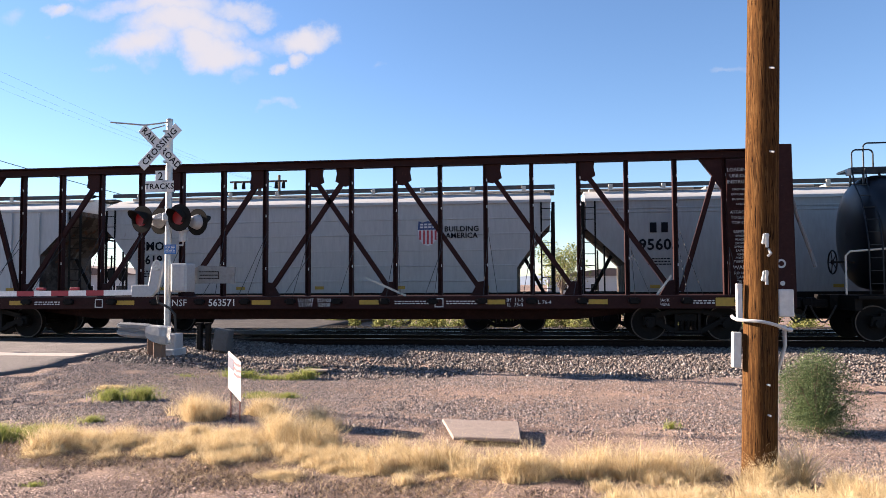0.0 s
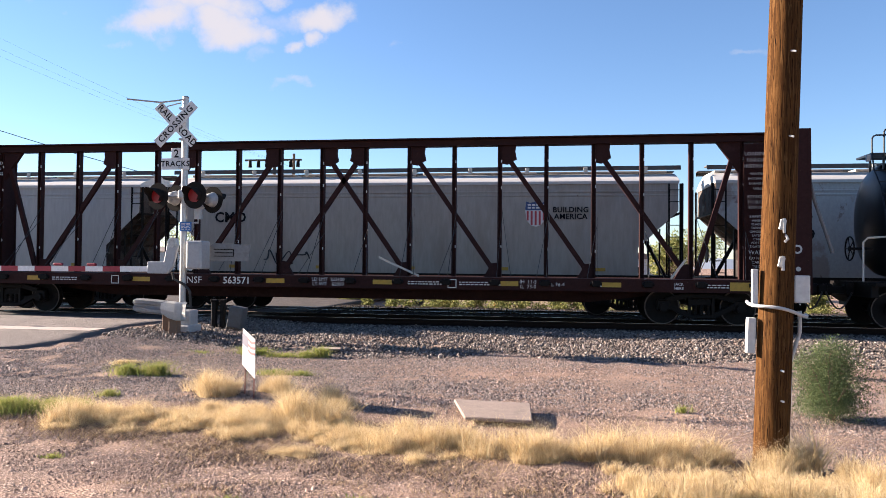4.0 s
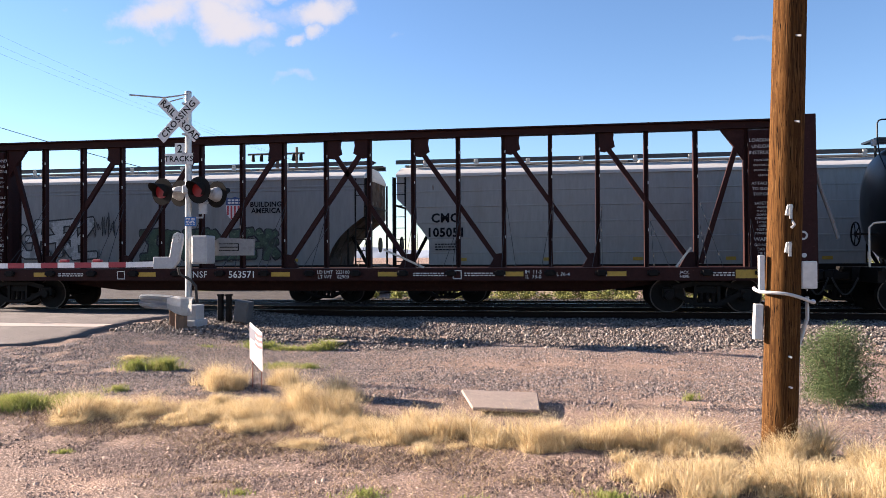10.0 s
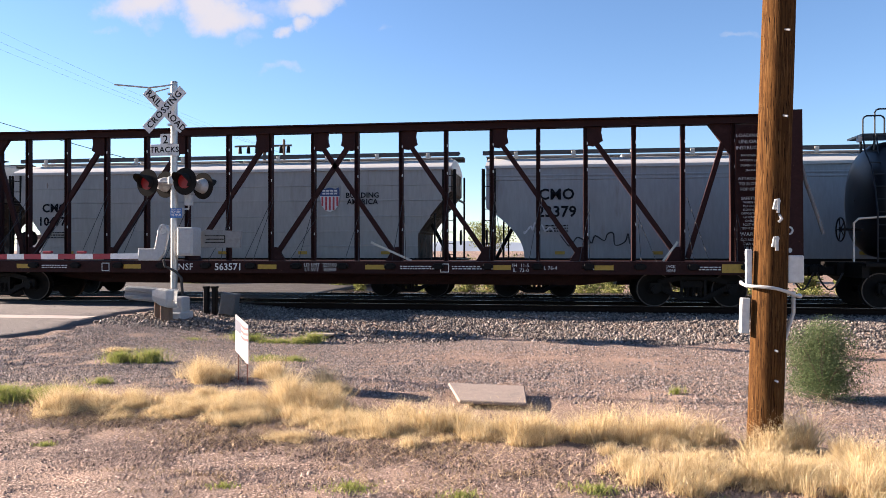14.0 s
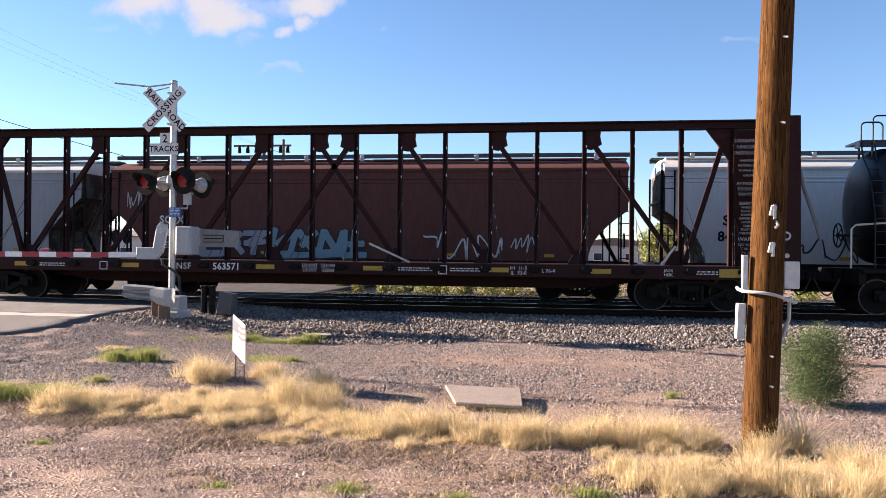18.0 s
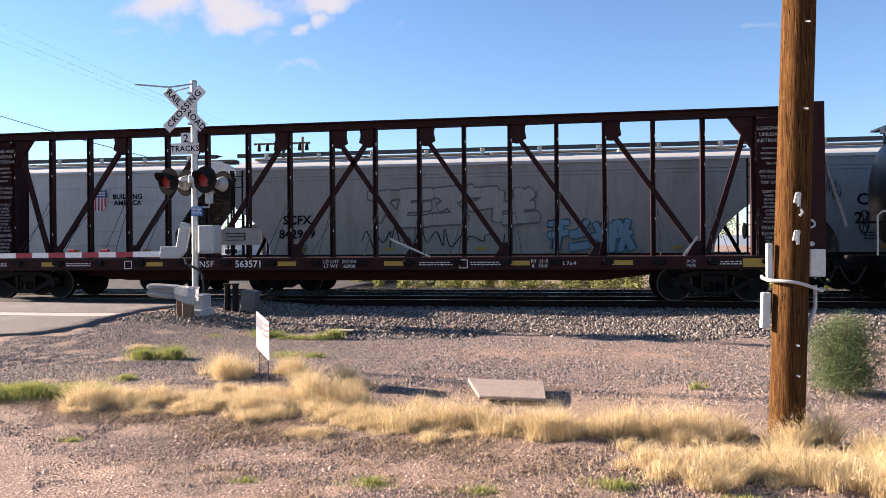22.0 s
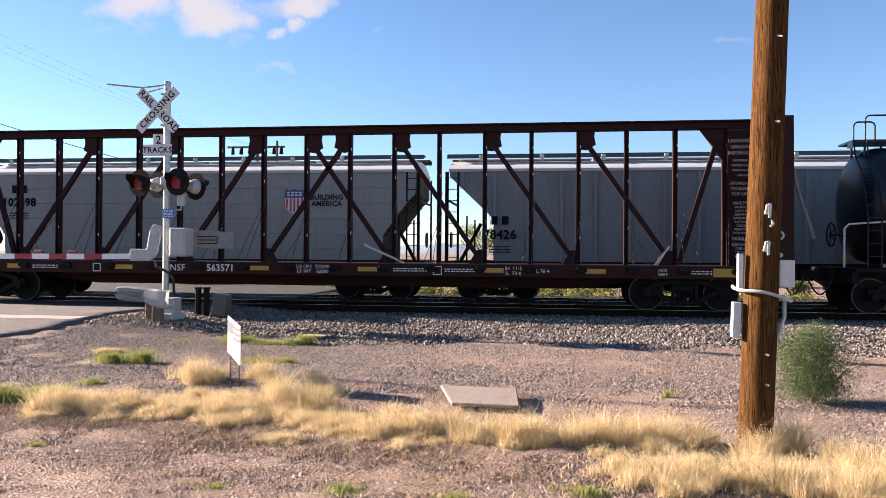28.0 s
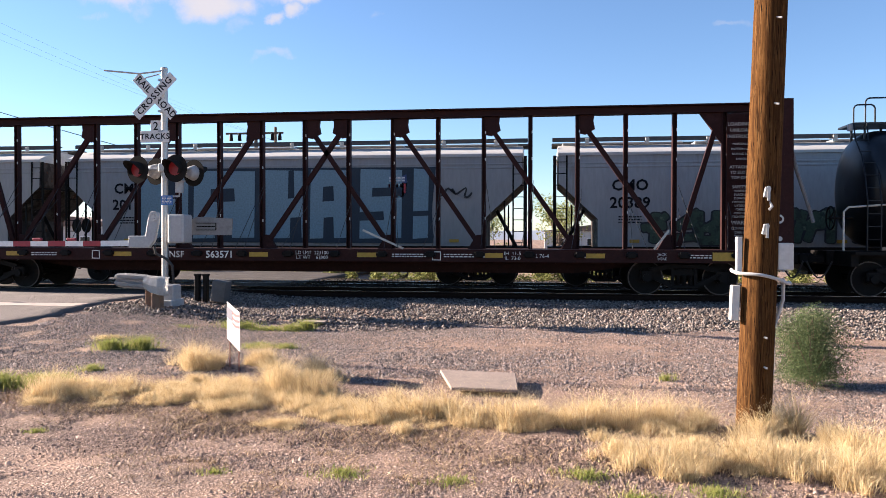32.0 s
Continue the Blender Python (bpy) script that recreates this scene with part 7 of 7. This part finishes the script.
def hopper(k, L, x, style, paint, marks, label, extra=None, sill="truck"):
    """One covered hopper. marks: reporting letters and number, and the flags s (shield) and b (slogan)."""
    car = thing("covered_hopper", pose(x, Y2, 0), label, "rail car", "covered hoppers of the passing train")
    key = (style, round(L, 1))
    if key not in BODIES:
        BODIES[key] = hopper_body(L, style)
    roofing = {"dark": "dark", "oxide": "oxide", "rusty": "rusty"}.get(paint, "roof")
    for me, nm, pt in zip(BODIES[key], ("body", "roof"), (paint, roofing)):
        me = me.copy()
        me.materials.append(PAINT[pt])
        if nm == "body":
            me.materials.append(M["grime"])
            for q in me.polygons:
                if abs(q.normal.x) > 0.3:
                    q.material_index = 1
        part(nm, me, None, car)
    hl = L / 2 - 0.55
    bm = new_bm()
    for s in (-1, 1):
        box(bm, (0, s * 1.46, 0.97), (2 * hl + 0.3, 0.08, 0.20))
    box(bm, (0, 0, 0.86), (2 * hl + 0.4, 0.5, 0.32))
    part("side_sill", bm, M["truck"] if sill == "truck" else M[sill], car)
    if style == "steep":
        bm = new_bm()
        box(bm, (0, -1.51, 1.16), (2 * hl - 3.2, 0.02, 0.10))
        part("sill_stripe", bm, M["yellow"], car, "dull orange stripe")
    for s in (-1, 1):
        bm = new_bm()
        box(bm, (s * (hl - 0.15), 0, 1.02), (0.9, 2.9, 0.06))
        for y in (-1.45, 1.45):
            box(bm, (s * (hl + 0.07), y, 2.45), (0.06, 0.06, 2.9))
            box(bm, (s * (hl - 0.55), y, 1.75), (0.05, 0.05, 1.5))
        box(bm, (s * (hl + 0.07), 0, 3.0), (0.05, 2.9, 0.06))
        rod(bm, (s * (hl - 0.2), -0.2, 1.0), (s * (hl - 0.9), -0.2, 2.3), 0.06, seg=8)
        part("end_frame", bm, M["truck"], car, "dark end posts and platform")
        part("ladder", ladder_mesh(1.0, 3.9), None, car, at=pose(s * (hl - 0.08), -1.52, 0))
        bm = new_bm()
        rod(bm, (s * (hl + 0.05), 0.45 * s, 1.75), (s * (hl + 0.09), 0.45 * s, 1.75), 0.26, seg=18)
        part("brake_gear", bm, M["truck"], car)
        coupler(car, s * (L / 2 - 0.42), s, 0.68)
        truck(car, s * (L / 2 - 2.05), FAR_Z)
        bm = new_bm()
        profile_x(bm, [(s * a, z) for a, z in ((0.50, 4.53), (0.92, 4.53), (0.92, 4.39), (0.945, 4.39), (0.945, 4.495), (0.50, 4.495))][::s], -hl - 0.16, hl + 0.16, 0)
        bmesh.ops.recalc_face_normals(bm, faces=bm.faces)
        part("running_board", bm, M["walkway"], car, "dark grated roof walkway")
        for q in range(9):
            bm = new_bm()
            xx = -hl + (q + 0.5) * 2 * hl / 9
            box(bm, (xx, s * 0.97, 4.39), (0.13, 0.05, 0.20), bevel=0.01)
            box(bm, (xx, s * 0.78, 4.43), (0.10, 0.40, 0.03))
            part("walkway_bracket", bm, M["strap"], car)
    for q in range(4):
        bm = new_bm()
        box(bm, (-hl + (q + 0.5) * hl / 2, 0, 4.40), (hl / 2 - 0.35, 0.62, 0.08), bevel=0.02)
        part("roof_hatch", bm, PAINT[paint], car)
    for q in (-1, 0, 1):
        part("outlet_hopper", BAY, None, car, at=pose(q * (hl - 2.9) * 0.66, 0, 0))
    if style == "ribbed":
        n = int(2 * (hl - 0.4) / 1.02)
        for q in range(n + 1):
            xx = -(hl - 0.4) + q * 2 * (hl - 0.4) / n
            low = 1.06 if abs(xx) < hl - 1.45 else 3.75 - (hl - abs(xx)) * 0.96
            bm = new_bm()
            box(bm, (xx, -1.525, (3.86 + low) / 2), (0.10, 0.09, 3.86 - low))
            part("rib", bm, PAINT[paint], car)
    top, number, flags = marks[:3]
    dark = M["stencil"] if paint in ("green", "oxide", "dark") else M["darktext"]
    tx, big = -hl + (2.2 if style in ("smooth", "arched", "steep") else 1.6), 0.47 if style in ("smooth", "arched", "steep") else 0.40
    big = marks[3] if len(marks) > 3 else big
    zt = MARK_Z[k]
    y = NEAR - (0.03 if style == "ribbed" else 0.006)
    if top == "#":
        for q in (-0.17, 0.17):
            bm = new_bm()
            box(bm, (q, 0, 0), (0.2, 0.004, big * 0.66))
            part("owner_initial", bm, dark, car, "dark block initial", at=pose(tx, y, zt))
    elif top:
        part("lettering", letters(top, big, dark, 1.05, offset=0.012), None, car, at=pose(tx, y, zt))
    if number:
        part("lettering", letters(number, big, dark, 1.05, offset=0.012), None, car, at=pose(tx, y, zt - big * 1.15))
    r = random.Random(k)
    bm = new_bm()
    bars(bm, tx - 0.35, zt - big * 1.95, 0.7, 0.26, 3, r)
    part("small_print", bm, dark, car, at=pose(0, y, 0))
    if "s" in flags:
        shield(car, hl * 0.48, 2.98)
    if "b" in flags:
        for w, z in (("BUILDING", 3.09), ("AMERICA", 2.88)):
            part("lettering", letters(w, 0.235, dark, 1.05, offset=0.006), None, car, at=pose(hl * 0.48 + 1.08, y, z))
    for q in range(5):
        bm = new_bm()
        box(bm, (-hl * 0.72 + q * hl * 0.36, y, 1.24), (0.30, 0.004, 0.10))
        part("reflector", bm, M["yellow"], car, "small yellow reflector")
    if extra:
        extra(car, hl)
    return car


def G(fn, *a, **kw):
    return lambda car, hl: fn(car, *[v * hl if i < 2 else v for i, v in enumerate(a)], **kw)


def both(*fns):
    def run(car, hl):
        for f in fns:
            f(car, hl)
    return run


BLUE, WH, BK, GN, RD, TL, LILAC, SILVER, MOSS, MINT, SMOKE = (M["graffiti_" + c] for c in ("blue", "white", "black", "green", "red", "teal", "lilac", "silver", "moss", "mint", "smoke"))


def white_patches(car, hl):
    r = random.Random(5)
    for k in range(9):
        bm = new_bm()
        box(bm, (-hl * 0.9 + k * 0.62 + r.uniform(-0.1, 0.1), NEAR - 0.02, 2.2 + r.uniform(-0.35, 0.25)), (0.28, 0.004, r.uniform(0.25, 0.4)))
        part("paint_patch", bm, M["graffiti_white"], car, "whitish painted-out patch")


TRAIN = [
    ("smooth", "grey", ("#", "95605", ""), "grey covered hopper with dark numbers, rolling", None),
    ("seamed", "light", ("CMO", "4619", "sb"), "pale grey seamed covered hopper with shield and slogan", None),
    ("ribbed", "white", ("#", "76166", ""), "chalky white ribbed covered hopper with a small tag", G(scrawl, 0.10, 0.20, 1.6, 2.0, BK, 1, 3)),
    ("steep", "green", ("COER", "354783", "", 0.40), "blackish green covered hopper with grey roof and orange stripe", both(G(scrawl, -0.55, -0.33, 1.35, 1.75, WH, 2, 5, thick=0.03), G(scrawl, 0.12, 0.28, 1.4, 1.8, WH, 3, 4, thick=0.03), G(scrawl, 0.62, 0.76, 1.4, 1.85, WH, 4, 4, thick=0.03))),
    ("smooth", "patchy", ("CMO", "20839", "sb"), "grey covered hopper with brown rust patches", None),
    ("smooth", "beige", ("CMO", "", "sb"), "tan grey weathered covered hopper with slogan", G(scrawl, -0.6, -0.4, 1.3, 1.8, BK, 5, 4)),
    ("smooth", "light", ("CMO", "20181", ""), "pale grey covered hopper with dark numbers", G(scrawl, -0.25, 0.1, 1.35, 1.9, BK, 6, 6, thick=0.03)),
    ("seamed", "grey", ("CMO", "10455", "sb"), "grey seamed covered hopper tagged with black loops", G(scrawl, -0.18, 0.34, 1.30, 2.0, BK, 7, 11, thick=0.075)),
    ("arched", "beige", ("CMO", "22774", "sb"), "tan grey covered hopper with blue, red and green graffiti", both(G(throw_up, -0.72, 0.06, 1.35, 2.80, TL, BK, 7, 8, halo=RD), G(throw_up, 0.12, 0.57, 1.45, 2.75, MINT, GN, 3, 11))),
    ("smooth", "bluegrey", ("CMO", "112184", "s"), "blue grey covered hopper with dark numbers and shield", None),
    ("arched", "grey", ("CHTT", "720102", "", 0.46), "plain dusty grey covered hopper", None),
    ("seamed", "grey", ("CMO", "105051", ""), "grey seamed covered hopper with dark numbers", None),
    ("arched", "slate", ("CHTT", "721240", "sb"), "slate grey covered hopper with silver and black graffiti", both(G(throw_up, -0.64, -0.12, 1.25, 2.70, SILVER, BK, 5, 12), G(throw_up, 0.08, 0.66, 1.25, 2.30, MOSS, BK, 6, 33), G(scrawl, -0.13, -0.03, 1.95, 2.95, BK, 34, 6, thick=0.02))),
    ("arched", "slate", ("#", "99371", "s"), "grey covered hopper with shield and yellow marks", None),
    ("ribbed", "dark", ("", "", ""), "sooty brown ribbed covered hopper", G(scrawl, -0.93, -0.83, 2.9, 3.25, WH, 13, 3, thick=0.02)),
    ("arched", "bluegrey", ("CMO", "23379", "s"), "blue grey covered hopper with small tags", both(G(scrawl, -0.86, -0.74, 1.8, 2.2, WH, 14, 3), G(scrawl, -0.72, -0.45, 1.45, 1.85, BK, 15, 5, thick=0.04))),
    ("seamed", "grey", ("CMO", "104771", "sb"), "grey seamed covered hopper with shield and slogan", None),
    ("smooth", "light", ("CMO", "", "s"), "pale grey covered hopper", None),
    ("arched", "light", ("SCFX", "86104", ""), "pale grey covered hopper with outlined graffiti and rust streaks", G(scrawl, -0.5, 0.2, 1.3, 1.9, BK, 16, 6, thick=0.03)),
    ("arched", "white", ("SCFX", "840878", "", 0.42), "chalky white covered hopper with small graffiti", both(G(scrawl, -0.58, -0.27, 1.10, 1.92, BK, 17, 5, thick=0.05), G(scrawl, 0.28, 0.50, 1.05, 1.85, BK, 18, 4, thick=0.06), G(scrawl, 0.54, 0.60, 1.4, 1.75, BK, 35, 3, thick=0.03))),
    ("arched", "oxide", ("SCFX", "8641", "", 0.36), "red oxide covered hopper with lavender, pale blue and white graffiti", both(G(throw_up, -0.70, -0.36, 1.10, 2.00, LILAC, BK, 4, 19), G(throw_up, -0.34, 0.04, 1.10, 2.08, BLUE, BK, 4, 36), G(scrawl, 0.25, 0.56, 1.05, 1.95, WH, 20, 5, thick=0.05), G(scrawl, 0.58, 0.68, 1.3, 1.9, WH, 37, 3, thick=0.03), G(scrawl, -0.93, -0.84, 2.5, 3.3, WH, 21, 4, thick=0.025))),
    ("smooth", "bluegrey", ("CMO", "21693", "s"), "blue grey covered hopper with rusty roof edge", None),
    ("seamed", "light", ("#", "101913", "sb"), "pale grey seamed covered hopper with shield and slogan", None),
    ("arched", "slate", ("CMO", "21860", "sb"), "slate grey covered hopper with outlined graffiti", both(G(throw_up, -0.57, -0.15, 1.20, 2.30, LILAC, BK, 5, 22), G(throw_up, -0.14, 0.27, 1.22, 2.25, LILAC, BK, 4, 23), G(throw_up, 0.29, 0.59, 1.20, 2.15, LILAC, BK, 3, 38), G(scrawl, -0.93, -0.86, 2.6, 3.3, BK, 39, 4, thick=0.02))),
    ("arched", "beige", ("SCFX", "842949", "", 0.40), "brownish grey covered hopper covered in outlined graffiti", both(G(throw_up, -0.45, 0.21, 2.05, 3.15, PAINT["beige"], SMOKE, 5, 24), G(scrawl, -0.49, 0.10, 1.15, 1.95, BK, 25, 8, thick=0.035), G(throw_up, 0.25, 0.57, 1.12, 2.15, BLUE, TL, 4, 26))),
    ("seamed", "light", ("#", "103254", "sb"), "pale grey seamed covered hopper with shield and slogan", None),
    ("seamed", "light", ("#", "103160", "sb"), "pale grey seamed covered hopper with shield and slogan", None),
    ("ribbed", "slate", ("#", "10014", ""), "dusty grey ribbed covered hopper", None),
    ("smooth", "rusty", ("", "", ""), "grey covered hopper heavily blotched with brown rust", None),
    ("seamed", "light", ("#", "102591", "s"), "pale grey seamed covered hopper", None),
    ("ribbed", "slate", ("#", "78426", ""), "grey ribbed covered hopper with large numbers", None),
    ("seamed", "grey", ("#", "102498", "sb"), "grey seamed covered hopper with shield and slogan", None),
    ("arched", "slate", ("CHTT", "720940", "sb", 0.52), "slate grey covered hopper with large dark numbers", None),
    ("ribbed", "dark", ("", "", ""), "sooty grey brown ribbed covered hopper with whitish patches", both(white_patches, G(scrawl, 0.20, 0.34, 1.35, 1.9, WH, 27, 3, thick=0.07))),
    ("smooth", "bluegrey", ("CMO", "20389", "s"), "blue grey covered hopper with green and magenta graffiti", both(G(throw_up, -0.70, 0.06, 1.20, 2.20, MOSS, BK, 7, 28), G(throw_up, 0.09, 0.71, 1.20, 2.20, MINT, BK, 6, 29, halo=RD))),
    ("smooth", "bluegrey", ("CMO", "20118", "s"), "blue grey covered hopper with huge pale blue rolled shapes", both(rolled_blocks, G(scrawl, 0.66, 0.81, 2.62, 2.92, BK, 32, 3, thick=0.06))),
    ("smooth", "grey", ("CMO", "20466", "sb"), "grey covered hopper with shield and slogan", None),
]
CARS = []
for k, (style, paint, marks, label, extra) in enumerate(TRAIN):
    a, b = GAPS[k], GAPS[k + 1]
    CARS.append((hopper(k, a - b, (a + b) / 2, style, paint, marks, label, extra), (a + b) / 2))


# ---- what moves ----
def motions():
    for car, x in CARS:
        walk(car, [(t, pose(x + SPEED * t, Y2, 0)) for t in (0.0, 8.0, 16.0, 24.0, 32.0)])


motions()
